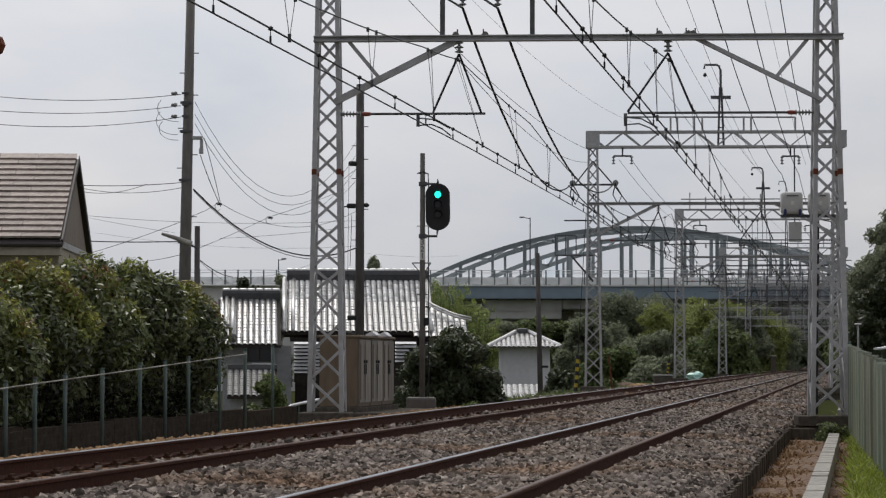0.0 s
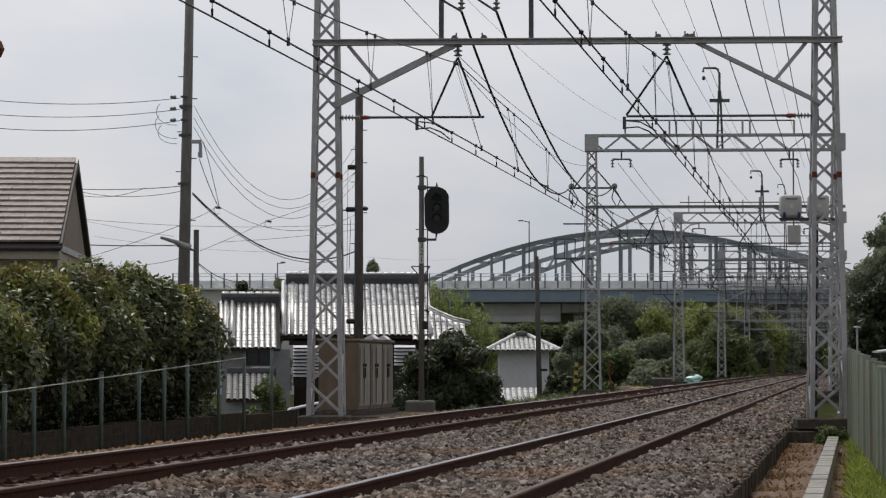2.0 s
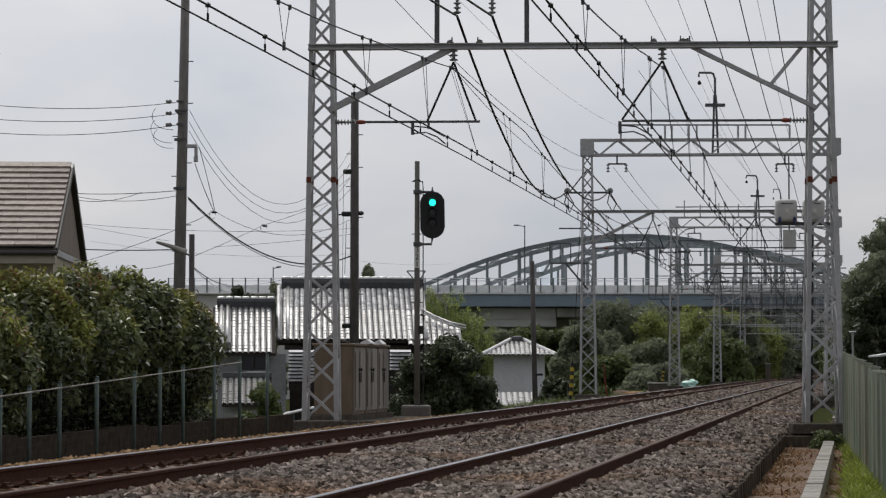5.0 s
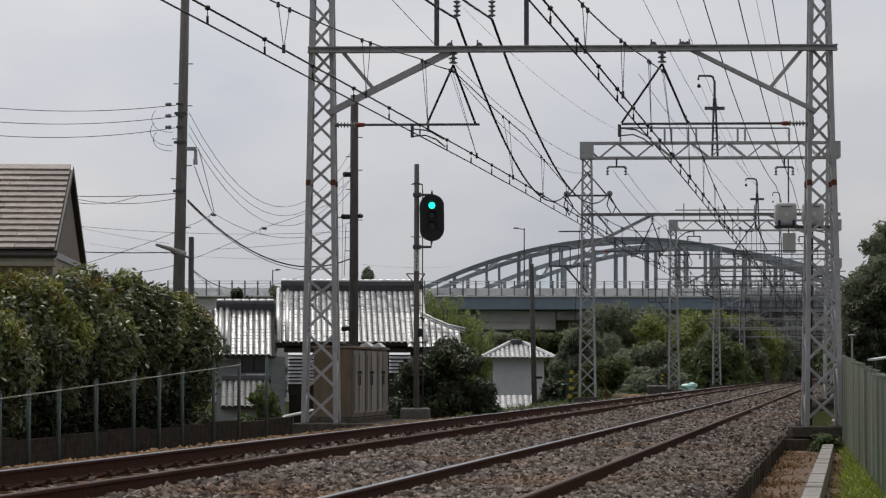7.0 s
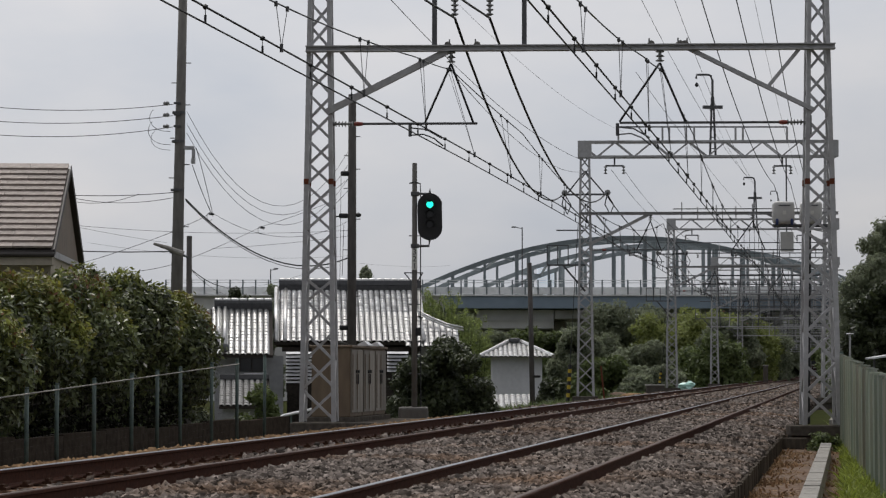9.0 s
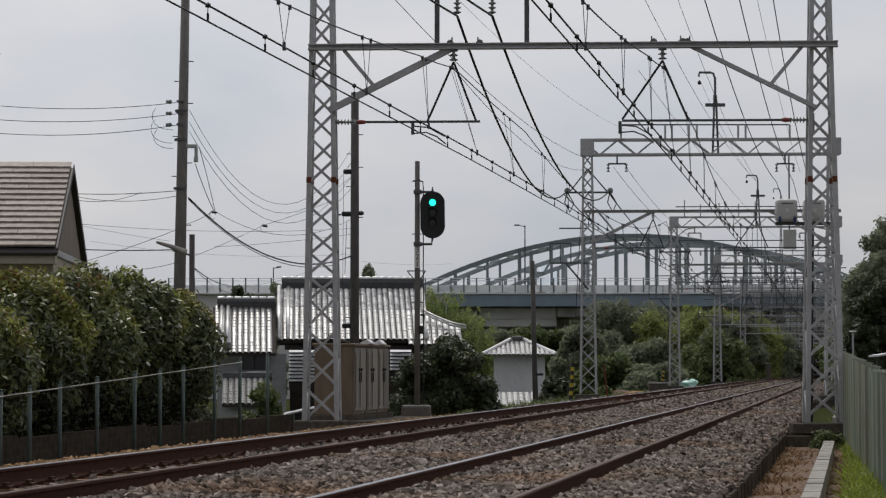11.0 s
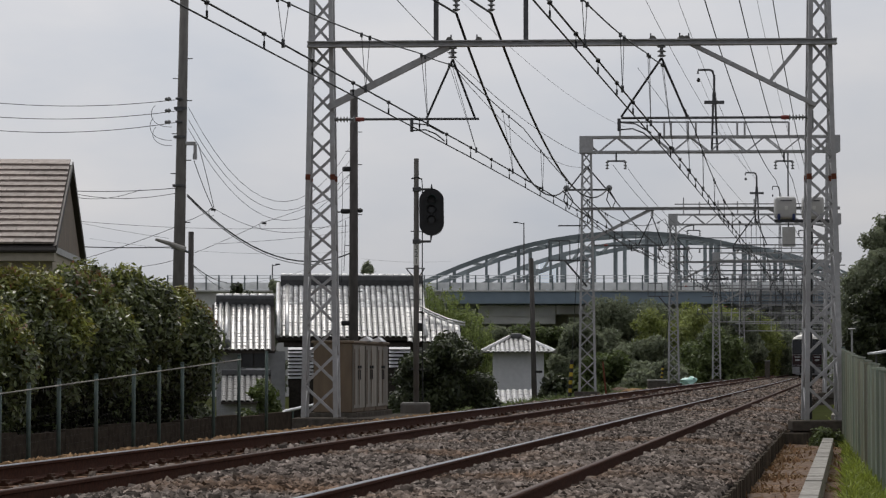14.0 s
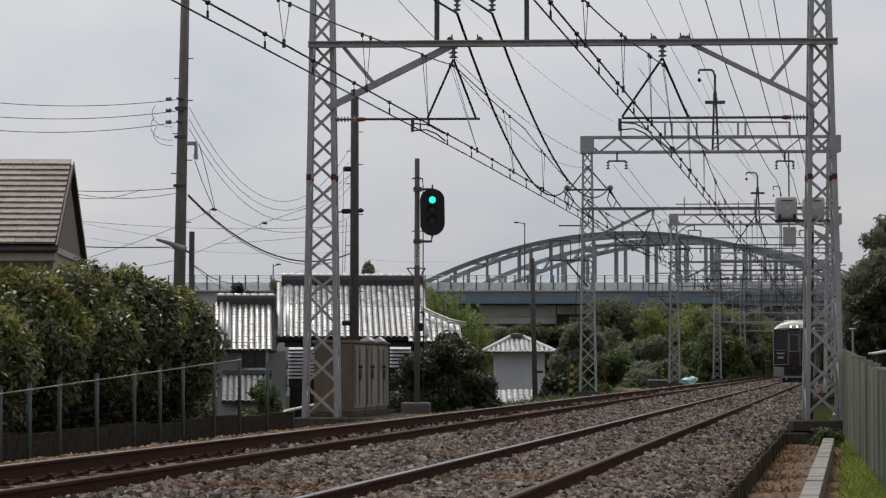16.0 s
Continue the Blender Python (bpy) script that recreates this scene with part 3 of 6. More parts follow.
def catenary_portal(y, first):
    xl, xr = line_x(y, -7.1), line_x(y, 2.08)
    cx = (xl + xr) / 2
    p = thing("catenary_portal", "grey lattice steel catenary portal spanning both railway lines", "catenary portal", (cx, y, 0), -2.6, "catenary portals")
    h = (xr - xl) / 2
    z1 = 9.7
    for s in (-1, 1):
        base = 0.02 if s < 0 else -0.02
        tower(p, (s * h - (0.05 if s > 0 else 0.0), 0), base, z1, 0.62 if s > 0 else 0.6, 0.25 if s > 0 else 0.3, banded=first)
        bm = bmesh.new()
        box(bm, (s * h - (0.5 if s < 0 else 0.64), -0.4, base - (0.6 if s < 0 else 0.2)), (s * h + 0.46, 0.4, base - 0.012), 0.02)
        if s > 0:
            box(bm, (s * h - 0.62, -0.3, base - 0.6), (s * h + 0.3, 0.35, base - 0.215), 0.02)
        part("footing", bm, M_CONCDARK, p, "dark dirty concrete footing")
    bm = bmesh.new()
    zb = 6.95
    prism(bm, [(-0.4, zb - 0.055), (-0.22, zb - 0.055), (-0.22, zb - 0.035), (-0.298, zb - 0.035), (-0.298, zb + 0.035), (-0.22, zb + 0.035), (-0.22, zb + 0.055),
               (-0.4, zb + 0.055), (-0.4, zb + 0.035), (-0.322, zb + 0.035), (-0.322, zb - 0.035), (-0.4, zb - 0.035)], -h - 0.24, h + 0.24, "x")
    part("cross_beam", bm, M_STEEL, p, "grey rolled steel cross beam")
    for s in (-1, 1):
        bm = bmesh.new()
        bar(bm, (s * (h - 0.16), -0.27, 5.78), (s * (h - 2.45), -0.27, 6.93), 0.1, 0.12 if s < 0 else 0.075)
        part("knee_brace", bm, M_STEEL, p)
        bm = bmesh.new()
        bar(bm, (s * (h - 0.42), -0.27, 6.9), (s * (h - 1.0), -0.27, 6.2), 0.05, 0.07)
        part("brace_strut", bm, M_STEEL, p)
    truss(p, -h - 0.25, h + 0.25, 9.13, 9.7, 0.22)
    # posts from the beam to the truss above
    for x in (-2.5, -0.83) if first else ():
        bm = bmesh.new()
        bar(bm, (x, -0.25, zb + 0.05), (x, -0.22, 9.12), 0.09, 0.1)
        part("hanger_post", bm, M_STEELDARK, p)
    # registration arms with their insulators and V hangers
    for s, xa, xb, xi in ((-1, -h + 0.7, -h + 2.95, -h + 2.47), (1, h - 0.7, h - 3.72, h - 2.98)):
        zi = 6.6
        bm = bmesh.new()
        insulator(bm, (xi, -0.31, 6.9), 3, 0.085, 0.085, "z", -1)
        part("suspension_insulator", bm, M_PORC, p, "stacked porcelain disc insulator")
        bm = bmesh.new()
        tube(bm, [(xa, 0, 5.58), (xb, 0, 5.58)], 0.025, 6)
        part("registration_bar", bm, M_STEELDARK, p)
        bm = bmesh.new()
        insulator(bm, (xa + s * 0.42, 0, 5.58), 6, 0.06, 0.06, "x", -s)
        lathe(bm, (s * (h - 0.17), 0, 5.58), [(0.035, 0), (0.035, -s * 0.12)], 8, "x")
        box(bm, (s * (h - 0.19) - 0.02, -0.08, 5.36), (s * (h - 0.19) + 0.02, 0.08, 5.7))
        part("strut_insulator", bm, M_PORC, p, "ribbed grey strut insulator")
        bm = bmesh.new()
        lathe(bm, (xa - s * 0.0, 0, 5.58), [(0.035, -0.06), (0.045, 0.0), (0.035, 0.1)], 8, "x")
        part("insulator_cap", bm, M_REDPAINT, p, "red insulator cap")
        for e in ((-0.5, 0.4) if s < 0 else (-0.74, 0.48)):
            bm = bmesh.new()
            tube(bm, [(xi, -0.31, zi + 0.06), (xi + e, 0, 5.6)], 0.021, 6)
            part("v_hanger", bm, M_WIRE, p)
        bm = bmesh.new()
        bx = xi - 0.78
        box(bm, (bx - 0.03, -0.03, 5.34), (bx + 0.03, 0.03, 5.57))
        tube(bm, [(bx, 0, 5.36), (bx + 0.25, 0, 5.38), (bx + 0.45, 0, 5.3), (bx + 0.62, 0, 5.16)], 0.014, 5)
        tube(bm, [(bx, 0, 5.5), (bx + 0.3, 0, 5.47), (bx + 0.6, 0, 5.3)], 0.014, 5)
        part("steady_arm", bm, M_STEELDARK, p)
    return p


def outriggers(p, h):
    """Feeder brackets on the far tower's head."""
    for dx in (-0.78, 0.85):
        bm = bmesh.new()
        bar(bm, (-h, 0, 7.7), (-h + dx, 0, 7.7), 0.07)
        bar(bm, (-h, 0, 8.6), (-h + dx * 0.85, 0, 7.75), 0.05)
        part("feeder_bracket", bm, M_STEELDARK, p)
        bm = bmesh.new()
        insulator(bm, (-h + dx, 0, 7.75), 3, 0.12, 0.1, "y", -1)
        part("feeder_insulator", bm, M_PORC, p)
        bm = bmesh.new()
        tube(bm, [(-h + dx, -0.3, 7.75), (-h + dx - 0.1, -0.2, 7.3), (-h + dx + 0.1, 0, 6.95), (-h + dx + 0.25, 0.2, 7.3), (-h + dx, 0.3, 7.75)], 0.022, 6)
        part("jumper_loop", bm, M_CABLE, p)
    bm = bmesh.new()
    bar(bm, (-h, 0, 6.33), (-h - 1.1, 0, 6.33), 0.05)
    part("side_arm", bm, M_STEELDARK, p)
    for x0, x1, z in ((-h, -h - 1.45, 5.0), (-h - 1.4, -h - 1.4, 5.0)):
        if x0 != x1:
            bm = bmesh.new()
            bar(bm, (x0, 0, z), (x1, 0, z), 0.06)
            bar(bm, (x0, 0, z - 1.0), (x1 + 0.6, 0, z), 0.07)
            part("platform_arm", bm, M_STEELDARK, p)
            bm = bmesh.new()
            for e in (-1.45, -1.05, -0.65):
                bar(bm, (-h + e, 0, z), (-h + e, 0, z + 0.75), 0.04)
            bar(bm, (-h - 1.45, 0, z + 0.75), (-h - 0.65, 0, z + 0.75), 0.04)
            part("platform_rail", bm, M_STEELDARK, p)


def upper_rack(p, h, seed):
    """Extra arms and stubs that crowd the heads of the far portals."""
    g = random.Random(seed)
    for z in (5.95, 6.45, 7.75, 8.35, 10.3):
        part("rack_bar", bar(bmesh.new(), (-h + 0.1, -0.1, z), (h - 0.1, -0.1, z), 0.055), M_STEELDARK, p)
    for k in range(9):
        x = -h + 0.5 + k * (2 * h - 1.0) / 8 + g.uniform(-0.15, 0.15)
        part("rack_upright", bar(bmesh.new(), (x, -0.1, 9.7), (x, -0.1, 10.3 + g.uniform(0, 0.5)), 0.06), M_STEEL, p)
        if k % 2:
            bm = bmesh.new()
            insulator(bm, (x, -0.1, 7.75), 3, 0.08, 0.1, "z", -1)
            part("rack_insulator", bm, M_PORC, p)
    if seed:
        for z in (4.4, 5.1, 7.2, 8.05, 8.75):
            part("rack_bar", bar(bmesh.new(), (-h - 0.6, 0.15, z), (h + 0.6, 0.15, z), 0.08), M_STEEL, p)
        for k in range(12):
            x = -h + 0.3 + k * (2 * h - 0.6) / 11 + g.uniform(-0.2, 0.2)
            z = g.choice((4.4, 5.1, 5.95))
            part("rack_upright", bar(bmesh.new(), (x, 0.1, z), (x + g.uniform(-0.25, 0.25), 0.1, 9.2), 0.075), M_STEEL if k % 2 else M_STEELDARK, p)
    for s in (-1, 1):
        part("curved_brace", tube(bmesh.new(), [(s * (h - 0.1), -0.15, 8.1), (s * (h - 0.3), -0.15, 8.7), (s * (h - 0.7), -0.15, 9.0), (s * (h - 1.2), -0.15, 9.1)], 0.04, 6), M_STEEL, p)


portals = [catenary_portal(y, i == 0) for i, y in enumerate(PORTAL_Y)]

for p_ob, p_y in zip(portals[1:], PORTAL_Y[1:]):
    outriggers(p_ob, (line_x(p_y, 2.08) - line_x(p_y, -7.1)) / 2)
for i_ob, p_ob in enumerate(portals[2:]):
    upper_rack(p_ob, (line_x(0, 2.08) - line_x(0, -7.1)) / 2, i_ob)


# ---- overhead line: messenger, auxiliary and contact wire with droppers over each line ----
def overhead_line(off, z, label):
    t = thing("overhead_line", label, "overhead line", (0, 0, z), 0, "overhead lines")
    supports = [PORTAL_Y[0] - 45] + PORTAL_Y
    shift, slope = (34.0, 0.0112) if off < -2 else (8.7, 0.0043)

    def side(y):
        """Stagger: the wires swing from side to side between portals."""
        at_first = slope * (PORTAL_Y[0] - shift)
        if y <= PORTAL_Y[0]:
            return off + slope * (y - shift)
        i = int((y - PORTAL_Y[0]) // 45)
        k = (y - PORTAL_Y[0]) / 45 - i
        a = at_first if i == 0 else (0.1 if i % 2 else -0.1)
        b = -0.1 if i % 2 else 0.1
        return off + a + (b - a) * k

    def main_z(y):
        i = min(max(int((y - supports[0]) // 45), 0), len(supports) - 2)
        k = (y - supports[i]) / 45
        return 5.32 + 1.26 * (2 * k - 1) ** 2
    ys = [-6.5 + 1.5 * i for i in range(int((PORTAL_Y[-1] + 6.5) / 1.5) + 1)]
    pull = 0.5 if off < -2 else 0.2

    def main_x(y):
        return line_x(y, side(y) - pull * max(0.0, 1 - abs(y - PORTAL_Y[0]) / 6))
    part("messenger_wire", tube(bmesh.new(), [(main_x(y), y, main_z(y)) for y in ys], 0.011, 5), M_WIRELIGHT, t, "", True)
    part("auxiliary_wire", tube(bmesh.new(), [(line_x(y, side(y)), y, 4.94) for y in ys[::4]], 0.013, 5), M_WIRE, t, "", True)
    part("contact_wire", tube(bmesh.new(), [(line_x(y, side(y)), y, 4.76) for y in ys[::4]], 0.011, 5), M_WIRE, t, "", True)
    for i in range(73):
        y = 6.0 + 2.4 * i
        x = line_x(y, side(y))
        bm = bmesh.new()
        bmesh.ops.create_icosphere(bm, subdivisions=1, radius=0.035, matrix=Matrix.Translation((x, y, 4.94)))
        tube(bm, [(x, y, 4.91), (x, y, 4.84)], 0.005, 4)
        box(bm, (x - 0.012, y - 0.02, 4.765), (x + 0.012, y + 0.02, 4.85))
        part("hanger_clip", bm, M_BLACK, t)
    for i in range(37):
        y = 5.0 + 4.7 * i
        x = line_x(y, side(y))
        bm = bmesh.new()
        for e in (-0.28, 0.28):
            tube(bm, [(x, y, 4.95), (main_x(y + e), y + e, main_z(y + e))], 0.005, 4)
            box(bm, (main_x(y + e) - 0.02, y + e - 0.03, main_z(y + e) - 0.04), (main_x(y + e) + 0.02, y + e + 0.03, main_z(y + e) + 0.02))
        box(bm, (x - 0.02, y - 0.03, 4.9), (x + 0.02, y + 0.03, 5.0))
        part("dropper", bm, M_WIRELIGHT, t)
    return t


overhead_line(-0.75, 0.0, "overhead wires with droppers above the near line")
overhead_line(-0.75 - SPACING, 0.0, "overhead wires with droppers above the second line")



# ---- left of the lines: fence, hedge, poles, signal, cabinets ----


def fence_at(y):
    return line_x(y, -7.1)


def mesh_fence():
    t = thing("mesh_fence", "green steel post fence with pale top rail below the hedge", "fence")
    posts = [24.1, 25.4, 26.66, 27.62, 28.68, 30.11, 31.7, 32.88, 34.03, 35.72, 37.22, 39.0]
    for y in posts:
        zt = 0.72 + 0.04 * (y - 26.9)
        bm = bmesh.new()
        tube(bm, [(fence_at(y), y, -0.45), (fence_at(y), y, zt)], 0.027, 8)
        lathe(bm, (fence_at(y), y, zt), [(0.03, 0), (0.024, 0.02)], 8)
        part("post", bm, M_FENCEPOST, t, "", True)
    for a, b in zip(posts, posts[1:-1]):
        za, zb = 0.66 + 0.04 * (a - 26.9), 0.66 + 0.04 * (b - 26.9)
        part("top_rail", tube(bmesh.new(), [(fence_at(a) + 0.03, a, za), (fence_at(b) + 0.03, b, zb)], 0.0095, 6), M_CONC, t, "pale worn top rail", True)
    bm = bmesh.new()
    y = posts[0]
    while y < posts[-2]:
        zt = 0.64 + 0.04 * (y - 26.9)
        tube(bm, [(fence_at(y) + 0.01, y, -0.4), (fence_at(y) + 0.01, y, zt)], 0.0008, 3)
        y += 0.12
    for k in range(11):
        z = -0.35 + 0.1 * k
        tube(bm, [(fence_at(posts[0]) + 0.01, posts[0], z - 0.1), (fence_at(posts[-2]) + 0.01, posts[-2], z + 0.28)], 0.0008, 3)
    tagged(part("wire_mesh", bm, M_POLEDARK, t), kind="stuff")
    return t


mesh_fence()
low_wall = part("low_wall", bmesh.new(), M_WALLDARK)
bm = bmesh.new()
for k in range(11):
    y0, y1 = 23 + 1.75 * k, 23 + 1.75 * (k + 1) - 0.015
    vs = [bm.verts.new((line_x(y, -7.1 - d), y, z)) for z in (-0.8, 0.12 + 0.02 * (k % 3)) for y, d in ((y0, 0.35), (y1, 0.35), (y1, 0.5), (y0, 0.5))]
    for f in ((3, 2, 1, 0), (4, 5, 6, 7), (0, 1, 5, 4), (1, 2, 6, 5), (2, 3, 7, 6), (3, 0, 4, 7)):
        bm.faces.new([vs[i] for i in f])
bm.to_mesh(low_wall.data)
bm.free()
tagged(low_wall, "low dark brown blotched concrete wall behind the fence", "wall", "", "structure")


def hedge_blobs(yc, half, top, seed):
    """A swelling clump over the fence: small tufts on the skin of a tall ellipsoid, with a ragged skirt."""
    g = random.Random(seed)
    skin, lower = [], []
    for _ in range(64):
        a, b = g.uniform(0, 2 * math.pi), math.asin(g.uniform(-0.75, 1.0))
        dy, dd, dz = math.cos(b) * math.cos(a), math.cos(b) * math.sin(a), math.sin(b)
        r = g.uniform(0.2, 0.4)
        y = yc + dy * (half - 0.3)
        o = -8.45 + dd * 0.72 * (1.0 if dz > -0.2 else 0.85)
        z = top - 1.12 + dz * 0.86 + g.uniform(-0.1, 0.08)
        skin.append((line_x(y, o), y, z, r, r, r * 1.05, dy + 0.9 * dz))
    for _ in range(22):
        y, o = yc + g.uniform(-1, 1) * half, g.uniform(-8.9, -8.2)
        r = g.uniform(0.28, 0.45)
        lower.append((line_x(y, o), y, g.uniform(0.0, 0.85), r, r, r, 0.0))
    return skin, lower


def hedge_bush(yc, half, top, seed, count, label, lush):
    skin, lower = hedge_blobs(yc, half, top, seed)
    t = thing("hedge_bush", label, "hedge", (0, 0, 0), 0, "hedge along the fence")
    core = [(line_x(yc, -8.6), yc, top - 1.15, 0.95, half * 0.9, 1.0), (line_x(yc, -8.8), yc, 0.35, 0.55, half * 1.1, 0.9)]
    # Inner shade is painted: core and lower leaves share the near-black colour.
    tagged(part("twig_core", blob_core(bmesh.new(), core, 1.0, seed), M_LEAF_DEEP, t), "inner twig core of the crown", kind="stuff")
    # Tufts facing up and along take the lit leaf colour, the rest the shaded.
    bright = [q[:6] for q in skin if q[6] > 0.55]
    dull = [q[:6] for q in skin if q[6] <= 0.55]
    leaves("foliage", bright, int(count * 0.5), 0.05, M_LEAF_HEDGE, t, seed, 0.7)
    leaves("shaded_foliage", dull, int(count * 0.62), 0.05, M_LEAF_SHADETONE, t, seed + 20, 0.7)
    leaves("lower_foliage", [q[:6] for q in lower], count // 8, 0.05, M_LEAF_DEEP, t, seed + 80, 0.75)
    tagged(leaves("stray_growth", [q[:6] for q in lower], count // 40, 0.045, M_LEAF_MID, t, seed + 90, 0.9), kind="stuff")
    tips = [(q[0], q[1], q[2] + 0.05, q[3] * 1.02, q[4] * 1.02, q[5] * 1.02) for q in skin if q[6] > 0.7]
    leaves("new_growth", tips, int(count * lush), 0.045, M_LEAF_YELLOW, t, seed + 40, 0.92)
    tagged(leaves("red_growth", tips[::3], count // 50, 0.045, M_LEAF_RED, t, seed + 60, 0.97), kind="stuff")
    g = random.Random(seed)
    for k in range(3):
        y = yc + (k - 1) * half * 0.6
        stem = tube(bmesh.new(), [(line_x(y, -8.5), y, -1.3), (line_x(y, -8.5) + g.uniform(-.1, .1), y + g.uniform(-.2, .2), 0.0), (line_x(y, -8.6), y, 1.0)], 0.045, 6, 0.02)
        part("stem", stem, M_BARK, t)
    return t


hedge_bush(26.3, 1.2, 1.95, 10, 15000, "tall evergreen hedge bush with glossy leaves at the hedge's end", 0.12)
hedge_bush(28.6, 1.2, 2.02, 11, 22000, "tall clipped evergreen hedge bush with glossy leaves", 0.18)
hedge_bush(30.75, 1.2, 2.12, 15, 24000, "tall evergreen hedge bush with yellow-green young leaves", 0.28)
hedge_bush(32.9, 1.1, 2.28, 12, 24000, "tall dark evergreen hedge bush with reddish shoots", 0.12)
hedge_bush(35.1, 1.25, 2.55, 13, 26000, "highest dark green hedge bush with reddish shoots", 0.12)
hedge_bush(37.35, 1.15, 2.26, 14, 24000, "hedge bush sloping down towards the tiled houses, yellow-green on top", 0.3)


def signal_post():
    x, y = -0.56, 50.0
    t = thing("railway_signal", "three-aspect railway signal showing green on a grey pole", "railway signal", (x, y, 0))
    part("footing", box(bmesh.new(), (-0.34, -0.3, -0.5), (0.3, 0.3, 0.19), 0.05), M_POLE, t, "weathered brownish concrete block")
    part("pole", lathe(bmesh.new(), (0, 0, 0.19), [(0.062, 0), (0.06, 2.5), (0.052, 5.26), (0.046, 5.27)], 12), M_POLE, t, "", True)
    hx = 0.33
    ol = []
    for k in range(24):
        a = 2 * math.pi * k / 24
        ol.append((hx + 0.27 * math.cos(a), 4.29 - 0.0 + 0.27 * math.sin(a) + (0.24 if math.sin(a) > 0 else -0.24)))
    part("background_board", prism(bmesh.new(), ol, -0.09, -0.06, "y"), M_BLACK, t, "matt black oval background board")
    part("lamp_case", box(bmesh.new(), (hx - 0.14, -0.06, 3.9), (hx + 0.14, 0.14, 4.72), 0.03), M_BLACK, t)
    for k, (z, m) in enumerate(((4.555, M_GREENLAMP), (4.34, M_DARKLENS), (4.12, M_DARKLENS))):
        part("lens", lathe(bmesh.new(), (hx, -0.1, z), [(0.068, 0.0), (0.074, 0.012), (0.074, 0.05)], 20, "y"), m, t, "lit green lens" if k == 0 else "unlit dark lens")
        bm = bmesh.new()
        for q in range(14):
            a0, a1 = (math.pi * (-0.15 + 1.3 * w / 14) for w in (q, q + 1))
            vs = [(hx + r * math.cos(a), yy, z + r * math.sin(a)) for yy, r in ((-0.09, 0.105), (-0.26, 0.1), (-0.26, 0.094), (-0.09, 0.098)) for a in (a0, a1)]
            vv = [bm.verts.new(c) for c in vs]
            for a, b in ((0, 2), (2, 4), (4, 6), (6, 0)):
                bm.faces.new((vv[a], vv[a + 1], vv[b + 1], vv[b]))
        bmesh.ops.remove_doubles(bm, verts=bm.verts, dist=0.0005)
        part("hood", bm, M_BLACK, t)
    # Added disc, no real signal part: slides over the lens to imitate lamp flicker.
    shutter = part("shutter", lathe(bmesh.new(), (hx, -0.128, 4.555), [(0.08, 0.0), (0.083, 0.004), (0.083, 0.012), (0.08, 0.016)], 20, "y"), M_BLACK, t, "added matt black disc that blanks the green lens")
    for z in (4.79, 3.66):
        bm = bmesh.new()
        tube(bm, [(0, -0.02, z), (hx - 0.02, -0.02, z), (hx, -0.02, z + (-0.1 if z > 4 else 0.14))], 0.028, 8)
        box(bm, (-0.08, -0.09, z - 0.045), (0.1, 0.09, z + 0.045), 0.01)
        part("bracket", bm, M_STEELDARK, t)
    part("cap_spike", lathe(bmesh.new(), (hx, -0.03, 4.78), [(0.03, 0), (0.02, 0.06), (0.005, 0.12)], 8), M_BLACK, t)
    plate = part("number_plate", box(bmesh.new(), (-0.06, -0.085, 3.14), (0.06, -0.07, 3.6), 0.005), M_WHITE, t, "white plate with stacked black figures")
    for k, ch in enumerate("321"):
        cu = bpy.data.curves.new("figure", "FONT")
        cu.body, cu.size, cu.align_x, cu.align_y, cu.extrude = ch, 0.17, "CENTER", "CENTER", 0.002
        tmp = bpy.data.objects.new("figure", cu)
        me = bpy.data.meshes.new_from_object(tmp)
        bpy.data.objects.remove(tmp)
        me.materials.append(M_BLACK)
        fg = new("figure", me)
        fg.parent = plate
        fg.matrix_basis = pose(0, -0.089, 3.525 - 0.15 * k, 90, 0, 0)
    for a, b in (((-0.22, 3.08), (0.18, 3.08)), ((-0.22, 3.08), (-0.04, 2.86)), ((0.18, 3.08), (0.04, 2.86))):
        part("step_iron", tube(bmesh.new(), [(a[0], -0.02, a[1]), (b[0], -0.02, b[1])], 0.014, 6), M_STEELDARK, t)
    for z in (5.02, 3.88, 2.4, 1.6, 0.9):
        part("rung", tube(bmesh.new(), [(-0.12, 0, z), (0.13, 0, z)], 0.011, 6), M_STEELDARK, t)
    bm = bmesh.new()
    tube(bm, [(-0.09, -0.03, 5.03), (0.04, -0.05, 5.05), (0.12, -0.03, 5.0), (0.13, 0.0, 4.85), (0.13, 0, 3.0), (0.14, 0.02, 0.2)], 0.012, 6)
    part("conduit", bm, M_CABLE, t)
    part("junction_box", box(bmesh.new(), (0.03, -0.09, 1.72), (0.14, 0.06, 1.9), 0.02), M_BLACK, t)
    return shutter


added_blink_disc = signal_post()


